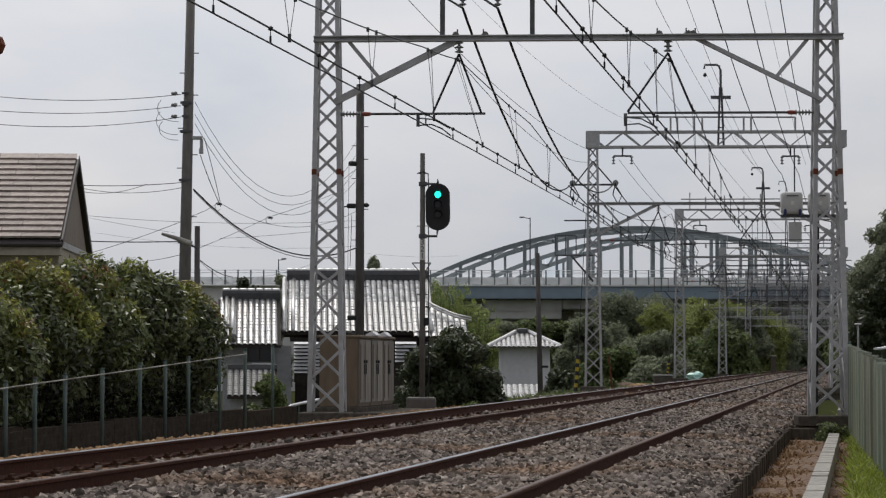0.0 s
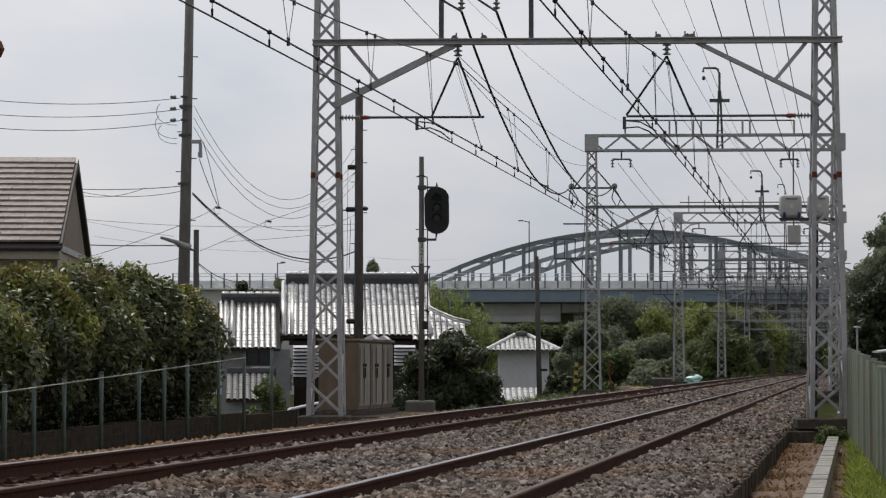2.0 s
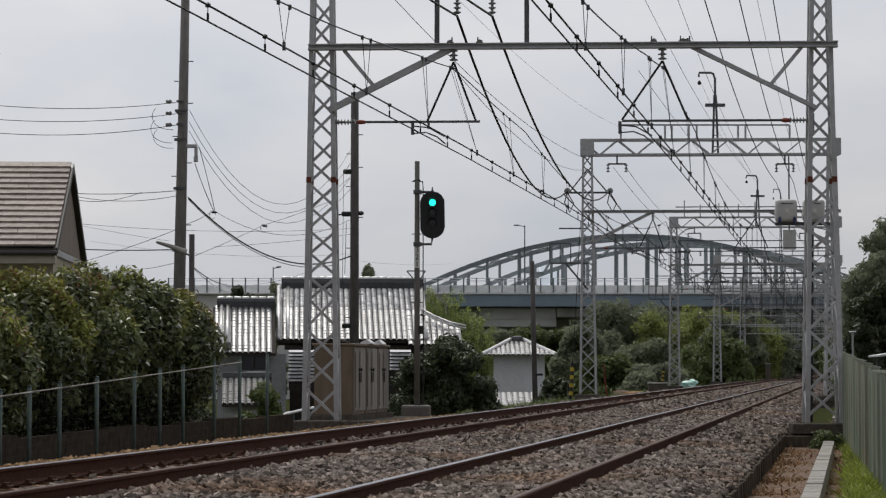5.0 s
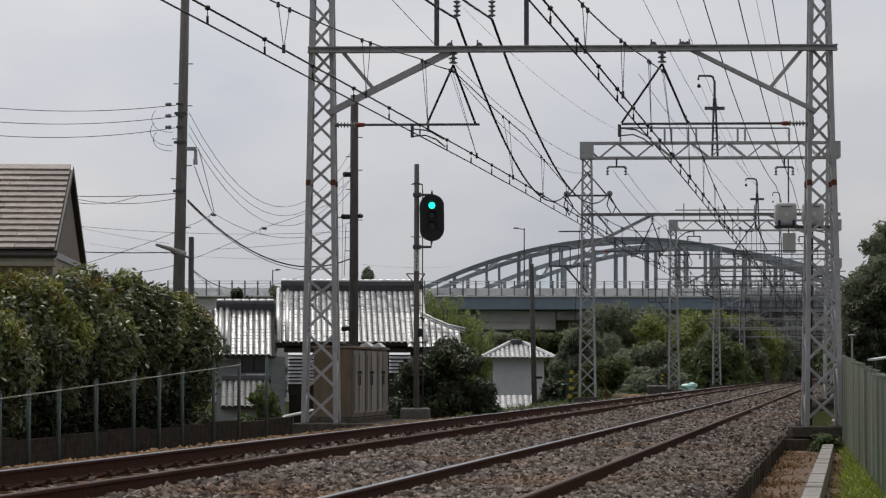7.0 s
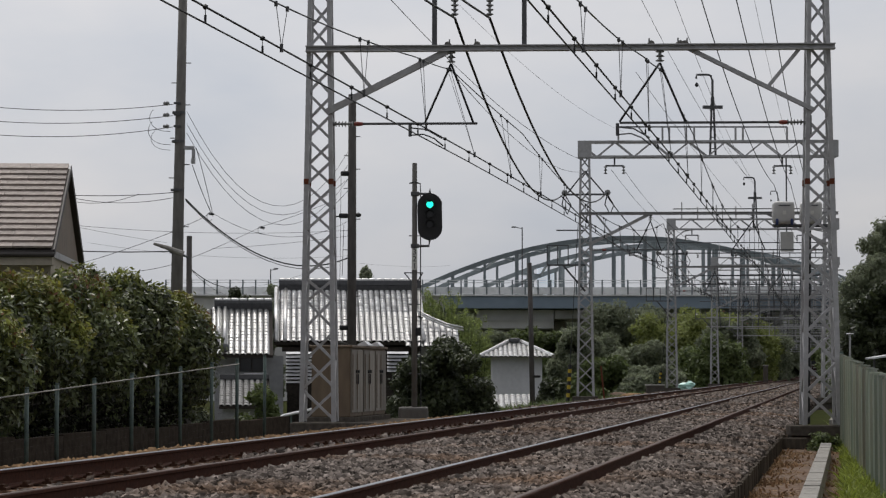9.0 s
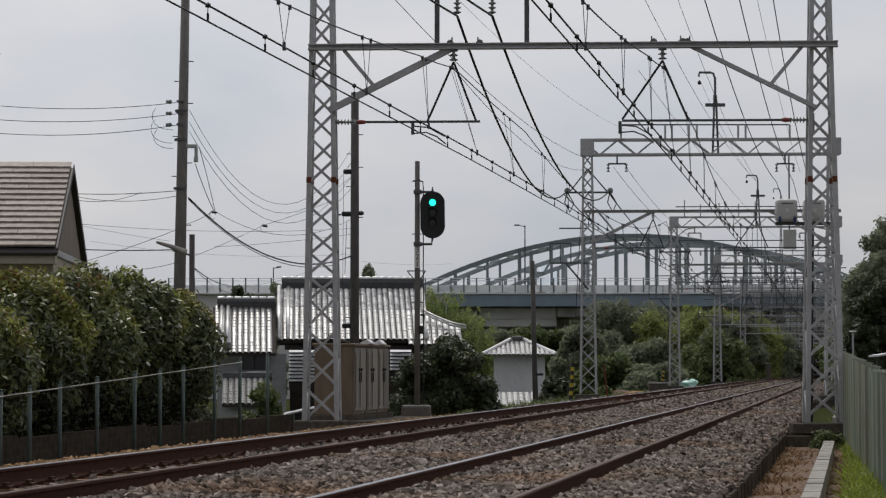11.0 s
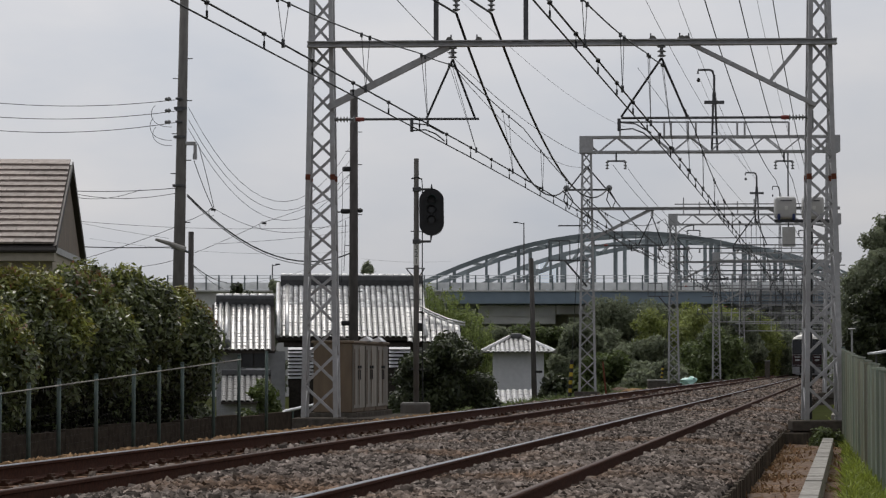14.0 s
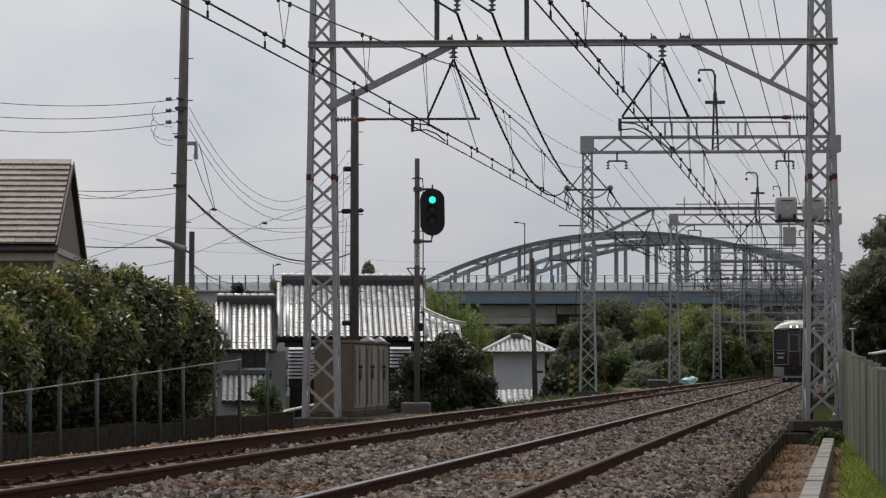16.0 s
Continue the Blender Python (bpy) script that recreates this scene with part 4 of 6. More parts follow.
def cabinets():
    for i in range(3):
        y = 45.6 + 1.18 * i
        x = line_x(y, -7.1) + 0.04
        t = thing("relay_cabinet", "beige steel relay cabinet with tall doors beside the line", "cabinet", (x, y, 0), -HEADING, "relay cabinets")
        part("body", box(bmesh.new(), (-0.78, 0.0, 0.06), (0.0, 1.14, 1.42), 0.015), M_CAB, t, "tan painted body")
        part("roof", box(bmesh.new(), (-0.82, -0.03, 1.42), (0.05, 1.17, 1.47), 0.01), M_CAB, t)
        for k in range(2):
            d = part("door", box(bmesh.new(), (0.002, 0.03 + 0.55 * k, 0.14), (0.03, 0.55 + 0.55 * k, 1.38), 0.008), M_CABDOOR, t, "beige grey door")
            part("handle", box(bmesh.new(), (0.032, 0.44 + 0.15 * k, 0.7), (0.05, 0.465 + 0.15 * k, 0.9), 0.004), M_BLACK, d, "black lever handle")
            if i and k == 0:
                part("vent_cap", prism(bmesh.new(), [(-0.12, 1.472), (0.1, 1.472), (0.1, 1.49), (0.01, 1.565), (-0.12, 1.5)], 0.08 + 0.55 * k, 0.5 + 0.55 * k, "y"), M_SHUTTER, t, "pale sheet-metal vent cap")
            part("hinge_bar", box(bmesh.new(), (0.03, 0.08 + 0.42 * k, 0.2), (0.045, 0.1 + 0.42 * k, 1.3), 0.003), M_CAB, d)
            part("latch", box(bmesh.new(), (0.03, 0.4 + 0.2 * k, 0.92), (0.06, 0.46 + 0.2 * k, 0.98), 0.006), M_BLACK, d, "black latch")
        part("plinth", box(bmesh.new(), (-0.86, -0.05, -0.45), (0.12, 1.13, 0.055), 0.01), M_CONCDARK, t, "dark concrete plinth")
    # kerb slab along the line
    b = box(bmesh.new(), (-0.2, 0, -0.6), (1.0, 4.4, -0.02), 0.02)
    ob = part("concrete_kerb", b, M_CONCDARK)
    ob.matrix_basis = pose(line_x(45, -7.0) + 0.15, 45.0, -0.02, 0, 0, -HEADING)
    tagged(ob, "low dark concrete slab in front of the cabinets", "kerb")


cabinets()


def utility_pole(name, x, y, z0, z1, r0, r1, material, label, rungs, lean=0.0):
    t = thing(name, label, "pole", (x, y, z0))
    h = z1 - z0
    part("shaft", tube(bmesh.new(), [(0, 0, 0), (lean / 2, 0, h / 2), (lean, 0, h)], r0, 14, r1), material, t, "", True)
    for k, z in enumerate(rungs):
        s = -1 if k % 2 else 1
        rr = r0 + (r1 - r0) * (z - z0) / h
        part("climbing_peg", tube(bmesh.new(), [(lean * (z - z0) / h - s * 0.02, 0, z - z0), (lean * (z - z0) / h + s * (rr + 0.11), 0, z - z0)], 0.012, 5), M_STEELDARK, t)
    return t


pole_a = utility_pole("utility_pole", -5.998, 52, -2.5, 10.5, 0.165, 0.09, M_POLE, "tall grey concrete utility pole behind the hedge",
                      (7.9, 7.45, 6.95, 6.2, 5.6, 5.3, 4.2), 0.19)
for z in (6.98, 6.72, 6.46):
    part("line_insulator", lathe(bmesh.new(), (-0.11, -0.05, z + 2.5), [(0.02, 0.0), (0.05, -0.03), (0.05, -0.06), (0.03, -0.08), (0.045, -0.11), (0.02, -0.14)], 8, "x"), M_PORC, pole_a)
    part("crossarm_bracket", box(bmesh.new(), (0.0, -0.14, z + 2.475), (0.16, -0.1, z + 2.525), 0.005), M_STEELDARK, pole_a)
for dz, dx, dd in ((0.0, -0.52, 0.3), (-0.26, -0.55, 0.32), (-0.5, -0.48, 0.26)):
    loop = [(-0.08 + dx * 0.9 * math.sin(math.pi * q / 14) ** 0.8, -0.1, 9.44 + dz - dd * (1 - math.cos(math.pi * q / 14))) for q in range(15)]
    part("jumper_loop", tube(bmesh.new(), loop[4:], 0.006, 6), M_WIRE, pole_a)
bm = bmesh.new()
box(bm, (0.12, -0.06, 8.44), (0.45, 0.06, 8.52), 0.01)
box(bm, (0.4, -0.05, 8.25), (0.47, 0.05, 8.46), 0.01)
lathe(bm, (0.43, 0, 8.12), [(0.05, 0), (0.05, 0.12), (0.03, 0.14)], 8)
part("switch_arm", bm, M_STEEL, pole_a)
for z in (8.05, 7.4, 6.3, 4.9):
    part("steel_band", lathe(bmesh.new(), (0.16 * z / 13, 0, z + 1.2), [(0.15, 0), (0.15, 0.05)], 14), M_STEELDARK, pole_a)
pole_b = utility_pole("utility_pole", -2.296, 60, -2.5, 8.15, 0.135, 0.1, M_POLEDARK, "dark concrete utility pole standing by the tiled house",
                      (7.05, 6.55, 6.2, 5.7, 4.9, 4.1, 2.9, 2.3), 0.0)
for dx, z in ((-0.22, 5.0), (-0.2, 2.1), (-0.18, 6.1)):
    part("pole_fitting", box(bmesh.new(), (dx - 0.12, -0.08, z + 2.42), (dx + 0.12, 0.06, z + 2.55), 0.04), M_BLACK, pole_b)
part("fitting_arm", tube(bmesh.new(), [(0, 0, 7.5), (-0.55, 0, 7.45)], 0.02, 6), M_STEELDARK, pole_b)
part("side_bracket", tube(bmesh.new(), [(-0.6, -0.05, 4.3), (-0.2, -0.05, 4.18), (0.0, 0, 4.15)], 0.03, 6), M_POLE, pole_b)
part("lamp_bulge", lathe(bmesh.new(), (0.16, 0, 7.45), [(0.03, 0), (0.08, 0.03), (0.08, 0.08), (0.02, 0.12)], 8), M_BLACK, pole_b)
pole_c = utility_pole("lamp_pole", -5.537, 51, -2.5, 3.93, 0.068, 0.06, M_POLEDARK, "short steel pole carrying a street lamp", (), 0.0)
part("lamp_arm", tube(bmesh.new(), [(0.0, -0.05, 5.95), (-0.25, -0.05, 6.05)], 0.025, 6), M_STEELDARK, pole_c)
bm = bmesh.new()
tube(bm, [(-0.12, -0.05, 6.03), (-0.45, -0.05, 6.16), (-0.78, -0.05, 6.26)], 0.07, 8, 0.03)
part("street_lamp_head", bm, M_CONC, pole_c, "long pale grey lamp head")
pole_d = utility_pole("wooden_pole", 3.816, 95, -2.5, 5.4, 0.12, 0.09, M_POLEDARK, "slim dark wooden pole before the white storehouse", (), -0.16)
part("fitting", box(bmesh.new(), (-0.02, -0.1, 3.2), (0.28, 0.05, 3.3), 0.03), M_BLACK, pole_d)


# ---- houses ----
def slate_house():
    t = thing("house", "beige house with weathered slate gable roof", "house", (0, 0, 0))
    x1, x0 = -8.95, -20.0
    ye, yr, yf, ze, zr = 53.0, 56.5, 60.0, 3.72, 5.95
    part("wall", prism(bmesh.new(), [(53.5, -2.5), (59.5, -2.5), (59.5, 3.85), (56.5, 5.7), (53.5, 3.85)], x0, x1 - 0.14, "x"), M_WALLBEIGE, t, "beige rendered wall")
    roof = part("roof", prism(bmesh.new(), [(ye, ze - 0.14), (ye, ze), (yr, zr), (yf, ze), (yf, ze - 0.14), (yr, zr - 0.16)], x0, x1 - 0.03, "x"), M_TRIM, t)
    L = math.hypot(yr - ye, zr - ze)
    n, w = 15, 0.92
    me = bpy.data.meshes.new("slate")
    sb = box(bmesh.new(), (-w / 2 + 0.004, -0.03, 0.0), (w / 2 - 0.004, L / n + 0.03, 0.05))
    sb.to_mesh(me)
    sb.free()
    me.materials.append(M_SLATE)
    ang = math.degrees(math.atan2(zr - ze, yr - ye))
    for r in range(n):
        s = (r + 0.0) / n
        for c in range(12):
            x = x1 - 0.05 - w / 2 - c * w - (w / 2 if r % 2 else 0)
            share("slate", me, pose(x, ye + (yr - ye) * s, ze + (zr - ze) * s + 0.06, ang - 9.0, 0, 0), roof)
        if r % 2:
            hb = share("slate", me, pose(x1 - 0.05 - w / 4, ye + (yr - ye) * s, ze + (zr - ze) * s + 0.06, ang - 9.0, 0, 0), roof)
            hb.scale = (0.5, 1, 1)
    part("ridge_cap", prism(bmesh.new(), [(yr - 0.2, zr - 0.08), (yr, zr + 0.06), (yr + 0.2, zr - 0.08)], x0, x1, "x"), M_SHUTTER, roof, "pale metal ridge cap")
    for a, b in (((ye, ze), (yr, zr)), ((yf, ze), (yr, zr))):
        bm = bmesh.new()
        bar(bm, (x1 - 0.01, a[0], a[1] - 0.05), (x1 - 0.01, b[0], b[1] - 0.05), 0.04, 0.16)
        part("barge_board", bm, M_TRIM, roof, "dark brown barge board")
    part("gutter", tube(bmesh.new(), [(x0, ye - 0.05, ze - 0.1), (x1, ye - 0.05, ze - 0.1)], 0.06, 8), M_TRIM, roof)
    part("fascia", box(bmesh.new(), (x0, ye + 0.02, ze - 0.34), (x1 - 0.05, ye + 0.5, ze - 0.15)), M_WALLBEIGE, t)
    part("gable_panel", prism(bmesh.new(), [(53.6, 3.76), (59.4, 3.76), (56.5, 5.6)], x1 - 0.138, x1 - 0.1, "x"), M_CAB, t, "brown gable cladding")
    t.matrix_basis = Matrix.Translation((0.11, 0, 0)) @ Matrix.Translation((x1, 53, 0)) @ pose(0, 0, 0, 0, 0, 3.2) @ Matrix.Translation((-x1, -53, 0))
    part("gable_band", box(bmesh.new(), (x1 - 0.138, 53.5, 3.6), (x1 - 0.09, 59.5, 3.75)), M_STEEL, t)
    return t


slate_house()


def tile_mesh(w, l, material):
    """One curved roof tile: an S-shaped pan with a lip."""
    bm = bmesh.new()
    prof = [(-0.48, -0.012), (-0.4, 0.03), (-0.22, 0.05), (0.08, 0.045), (0.3, 0.012), (0.45, -0.028)]
    rows = []
    for yy, dz in ((0.0, 0.016), (l + 0.03, 0.0)):
        rows.append([bm.verts.new((a * w, yy, b + dz)) for a, b in prof])
    lip = [bm.verts.new((a * w, 0.0, b)) for a, b in prof]
    for i in range(len(prof) - 1):
        bm.faces.new((rows[0][i], rows[0][i + 1], rows[1][i + 1], rows[1][i]))
        bm.faces.new((lip[i], lip[i + 1], rows[0][i + 1], rows[0][i]))
    me = bpy.data.meshes.new("roof_tile")
    bm.to_mesh(me)
    bm.free()
    me.materials.append(material)
    return me


def tiled_slope(parent, x0, x1, ye, ze, yr, zr, taper0=0.0, taper1=0.0, limit=300, w=0.22, pitch=0.23, material=None):
    """Tiles over a slope that faces the line; taper pulls its upper ends in, metre by metre."""
    L = math.hypot(yr - ye, zr - ze)
    n = int(L / pitch)
    l = L / n
    material = material or M_TILE
    me = tile_mesh(w, l, material)
    ang = math.degrees(math.atan2(zr - ze, yr - ye))
    me2v, me2f = [], []
    made = 0
    base = np.array([v.co for v in me.vertices])
    faces = [tuple(p.vertices) for p in me.polygons]
    for r in range(n):
        s = r / n
        a, b = x0 + taper0 * s, x1 - taper1 * s
        for k in range(int((x1 - x0) / w)):
            x = x0 + w * (k + 0.5)
            if not a <= x <= b:
                continue
            m = pose(x, ye + (yr - ye) * s, ze + (zr - ze) * s + 0.02 + random.uniform(-0.006, 0.006), ang + random.uniform(-1.2, 1.2), random.uniform(-1.5, 1.5), random.uniform(-0.8, 0.8))
            if made < limit:
                share("roof_tile", me, m, parent)
                made += 1
            else:
                i0 = len(me2v)
                me2v.extend([tuple(m @ Vector(v)) for v in base])
                me2f.extend([tuple(i + i0 for i in f) for f in faces])
    if me2f:
        tagged(mesh_from("upper_roof_tiles", me2v, me2f, material, parent), kind="stuff")


def ridge(parent, x0, x1, y, z, h=0.32, lip=True):
    bm = bmesh.new()
    half = [(0.13, z - 0.1), (0.13, z - 0.02), (0.17, z - 0.02), (0.17, z + 0.01), (0.13, z + 0.01), (0.13, z + 0.08), (0.17, z + 0.08), (0.17, z + 0.11),
            (0.13, z + 0.11), (0.13, z + 0.18), (0.17, z + 0.18), (0.17, z + 0.21), (0.12, z + 0.21), (0.1, z + h - 0.05)]
    prism(bm, [(y - a, b) for a, b in half] + [(y + a, b) for a, b in half[::-1]], x0, x1, "x")
    r = part("ridge_course", bm, M_TILEDARK, parent, "dark stacked ridge tiles")
    n = max(int((x1 - x0) / 0.3), 1)
    for k in range(n):
        c = x0 + (k + 0.5) * (x1 - x0) / n
        bm = bmesh.new()
        lathe(bm, (c - 0.15, y, z + h - 0.04), [(0.07, 0), (0.085, 0.05), (0.085, 0.25), (0.07, 0.29)], 8, "x")
        part("ridge_cap_tile", bm, M_TILE, r, "", True)


def turn_house(t, x, y, deg):
    t.matrix_basis = Matrix.Translation((x, y, 0)) @ pose(0, 0, 0, 0, 0, deg) @ Matrix.Translation((-x, -y, 0))


def big_tiled_house():
    t = thing("house", "traditional house with silvery tiled roof and dark timber walls", "house")
    y0, yr, yb = 89.0, 93.2, 97.4
    ze, zr = 2.066, 4.21
    xa, xb = -6.378, -0.564
    part("wall", box(bmesh.new(), (xa + 0.5, y0 + 0.9, -2.5), (xb - 0.4, yb - 0.9, ze + 0.15)), M_WOODDARK, t, "dark weathered timber wall")
    part("gable_wall", prism(bmesh.new(), [(y0 + 0.9, ze + 0.1), (yr, zr - 0.2), (yb - 0.9, ze + 0.1)], xa + 0.5, xb - 0.4, "x"), M_WALLWHITE, t)
    roof = part("roof", prism(bmesh.new(), [(y0, ze - 0.1), (y0, ze), (yr, zr), (yb, ze), (yb, ze - 0.1), (yr, zr - 0.12)], xa, xb, "x"), M_WOODDARK, t)
    tiled_slope(roof, xa, xb, y0 - 0.05, ze, yr, zr)
    ridge(roof, xa + 0.15, xb + 0.05, yr, zr + 0.02, 0.42)
    for x in (xa + 0.06, xa + 0.42, xb - 0.05):
        bm = bmesh.new()
        tube(bm, [(x, y0 - 0.03, ze + 0.07), (x, yr, zr + 0.07)], 0.09, 8)
        part("verge_cap", bm, M_TILE, roof, "", True)
    # lower hipped roof at the far gable
    hx0, hx1 = -0.781, 0.868
    hz0, hz1, hzb = 3.194, 2.5, 1.889
    side = part("side_roof", prism(bmesh.new(), [(hx0 - 0.5, hzb), (hx1 - 0.25, hzb), (hx1, hz1 - 0.05), (hx0, hz0 - 0.05)], 90.4, 95.0, "y"), M_WOODDARK, roof)
    tm = tile_mesh(0.232, 0.26, M_TILE)
    k = 0
    x = hx0 - 0.45
    while x < hx1 - 0.1:
        zt = hz0 + (hz1 - hz0) * max(0.0, (x - hx0) / (hx1 - hx0)) - 0.08
        z, y = hzb, 88.7
        while z < zt:
            share("roof_tile", tm, pose(x, y, z + random.uniform(-0.005, 0.005), 33 + random.uniform(-1, 1), random.uniform(-1.5, 1.5), 0), side)
            z += 0.1416
            y += 0.218
        x += 0.232
    pts = [(hx0, 90.3, hz0), (hx0 + 0.5, 90.0, hz0 - 0.27), (hx0 + 1.1, 89.6, hz1 + 0.16), (hx1 + 0.03, 89.2, hz1 + 0.02)]
    for dz in (0.02, 0.12):
        part("hip_cap", tube(bmesh.new(), [(a, b, c + dz) for a, b, c in pts], 0.042, 8), M_TILE, side, "", True)
    part("side_wall", box(bmesh.new(), (xb - 0.2, 90.6, -2.5), (xb + 0.75, 95.5, 2.035)), M_WALLWHITE, t)
    # white louvred panel and railing
    lo = part("louvre_frame", box(bmesh.new(), (-5.905, 87.6, 0.174), (-4.668, 87.66, 1.664)), M_WOODDARK, t, "white louvred screen on a dark backing")
    lo2 = part("louvre_frame", box(bmesh.new(), (-2.1, 87.6, 0.9), (-1.3, 87.66, 1.72)), M_WOODDARK, t, "white louvred screen on a dark backing")
    for k in range(6):
        z = 0.98 + 0.135 * k
        part("louvre_slat", prism(bmesh.new(), [(87.44, z - 0.04), (87.46, z - 0.045), (87.59, z + 0.035), (87.58, z + 0.045)], -2.1, -1.3, "x"), M_SHUTTER, lo2)
    za, zb = 0.557, 1.643
    for k in range(9):
        z = za + (zb - za) * k / 8
        part("louvre_slat", prism(bmesh.new(), [(87.44, z - 0.04), (87.46, z - 0.045), (87.59, z + 0.035), (87.58, z + 0.045)], -5.905, -4.668, "x"), M_SHUTTER, lo)
    turn_house(t, (xa + xb) / 2, y0, 3.6)
    part("awning", box(bmesh.new(), (xa + 0.3, y0 + 0.1, ze - 0.35), (xb - 0.2, y0 + 0.85, ze - 0.18)), M_WOODDARK, t)
    return t


big_tiled_house()


def small_tiled_house():
    t = thing("house", "lower grey house with silvery tiled hipped roof", "house")
    y0, yr = 87.0, 90.0
    ze, zr = 1.56, 3.37
    xa, xb = -8.82, -6.276
    part("wall", box(bmesh.new(), (xa + 0.35, y0 + 0.8, -2.5), (xb + 0.4, y0 + 6, ze - 0.02)), M_WALLGREY, t, "grey plastered wall")
    roof = part("roof", prism(bmesh.new(), [(y0, ze - 0.1), (y0, ze), (yr, zr), (93.0, ze), (93.0, ze - 0.1), (yr, zr - 0.1)], xa + 0.15, xb, "x"), M_WOODDARK, t)
    tiled_slope(roof, xa, xb, y0 - 0.04, ze, yr, zr, 0.28, 0.0)
    ridge(roof, xa + 0.3, xb, yr, zr + 0.02, 0.36)
    for dx in (0.48, 0.72):
        part("descending_ridge", tube(bmesh.new(), [(xa + dx, yr, zr + 0.12), (xa + dx, y0 + 0.3, ze + 0.3)], 0.075, 8), M_TILE, roof, "", True)
    for k in range(12):
        q = k / 12
        part("verge_tile", box(bmesh.new(), (xa - 0.06, y0 + (yr - y0) * q, ze + (zr - ze) * q - 0.02), (xa + 0.1, y0 + (yr - y0) * q + 0.26, ze + (zr - ze) * q + 0.12), 0.02), M_TILE, roof)
    bm = bmesh.new()
    bmesh.ops.create_icosphere(bm, subdivisions=2, radius=0.17, matrix=Matrix.Translation((xa + 0.72, y0 + 0.0, ze + 0.26)) @ Matrix.Diagonal((1.1, 0.6, 1.1, 1)))
    part("ridge_end_ornament", bm, M_TILEDARK, roof, "dark ridge-end tile")
    w = part("window", box(bmesh.new(), (-7.521, 87.7, 0.94), (-6.602, 87.79, 1.623)), M_GLASS, t, "dark window")
    bm = bmesh.new()
    for u in (-7.521, -7.072, -6.602):
        bar(bm, (u, 87.68, 0.94), (u, 87.68, 1.623), 0.04)
    part("window_frame", bm, M_WOODDARK, w)
    part("balcony_rail", box(bmesh.new(), (-7.358, 87.3, 0.791), (-6.635, 87.35, 0.898)), M_SHUTTER, t)
    turn_house(t, (xa + xb) / 2, y0, 4.9)
    # lean-to with its own tiles
    zl, zt = -0.325, 0.647
    xl, xr = -8.262, -6.422
    lean = part("lean_to_roof", prism(bmesh.new(), [(84.0, zl - 0.08), (84.0, zl), (86.6, zt), (86.6, zt - 0.08)], xl, xr, "x"), M_WOODDARK, t)
    tiled_slope(lean, xl, xr, 84.0, zl, 86.6, zt, material=M_TILEGREY)
    part("lean_to_wall", box(bmesh.new(), (xl + 0.1, 84.4, -2.5), (xr - 0.05, 86.9, zl + 0.02)), M_WALLGREY, t)
    part("lean_to_cap", box(bmesh.new(), (xl, 86.4, zt), (xr, 86.8, zt + 0.2), 0.03), M_TILEDARK, t)
    return t


small_tiled_house()


def storehouse():
    t = thing("storehouse", "small white plastered storehouse with grey tiled roof", "storehouse")
    y = 125.0
    xa, xb = 2.802, 5.481
    ze, zr = 1.717, 2.478
    part("wall", box(bmesh.new(), (xa, y, -2.5), (xb, y + 4, ze + 0.05)), M_WALLWHITE, t, "white plaster wall")
    x0, x1, xr0, xr1 = 2.1, 6.05, 3.7, 4.4
    bm = bmesh.new()
    vs = [bm.verts.new(c) for c in ((x0, 124.2, ze), (x1, 124.2, ze), (x1, 129.8, ze), (x0, 129.8, ze), (xr0, 127, zr), (xr1, 127, zr))]
    for f in ((0, 1, 5, 4), (1, 2, 5), (2, 3, 4, 5), (3, 0, 4), (3, 2, 1, 0)):
        bm.faces.new([vs[i] for i in f])
    roof = part("roof", bm, M_TILEDARK, t, "grey tiled hipped roof")
    tiled_slope(roof, x0, x1, 124.2, ze, 127, zr, xr0 - x0, x1 - xr1, 300, 0.26, 0.36)
    bm = bmesh.new()
    for a, b in (((x0, 124.2, ze), (xr0, 127, zr)), ((x1, 124.2, ze), (xr1, 127, zr)), ((xr0, 127, zr), (xr1, 127, zr))):
        tube(bm, [Vector(a) + Vector((0, 0, 0.06)), Vector(b) + Vector((0, 0, 0.12))], 0.11, 6)
    part("hip_ridge", bm, M_TILE, roof)
    part("finial", box(bmesh.new(), ((xr0 + xr1) / 2 - 0.3, 126.8, zr + 0.05), ((xr0 + xr1) / 2 + 0.3, 127.2, zr + 0.3), 0.08), M_TILEDARK, roof)
    zl, zt = -0.959, -0.292
    low = part("lower_roof", prism(bmesh.new(), [(118.0, zl - 0.1), (118.0, zl), (120.5, zt), (120.5, zt - 0.1)], 2.413, 4.826, "x"), M_TILEDARK, t)
    tiled_slope(low, 2.413, 4.826, 118.0, zl, 120.5, zt, 0, 0, 300, 0.3, 0.3)
    part("lower_wall", box(bmesh.new(), (2.528, 118.4, -2.5), (4.711, 121.0, zl - 0.02)), M_WALLGREY, t)
    return t


storehouse()



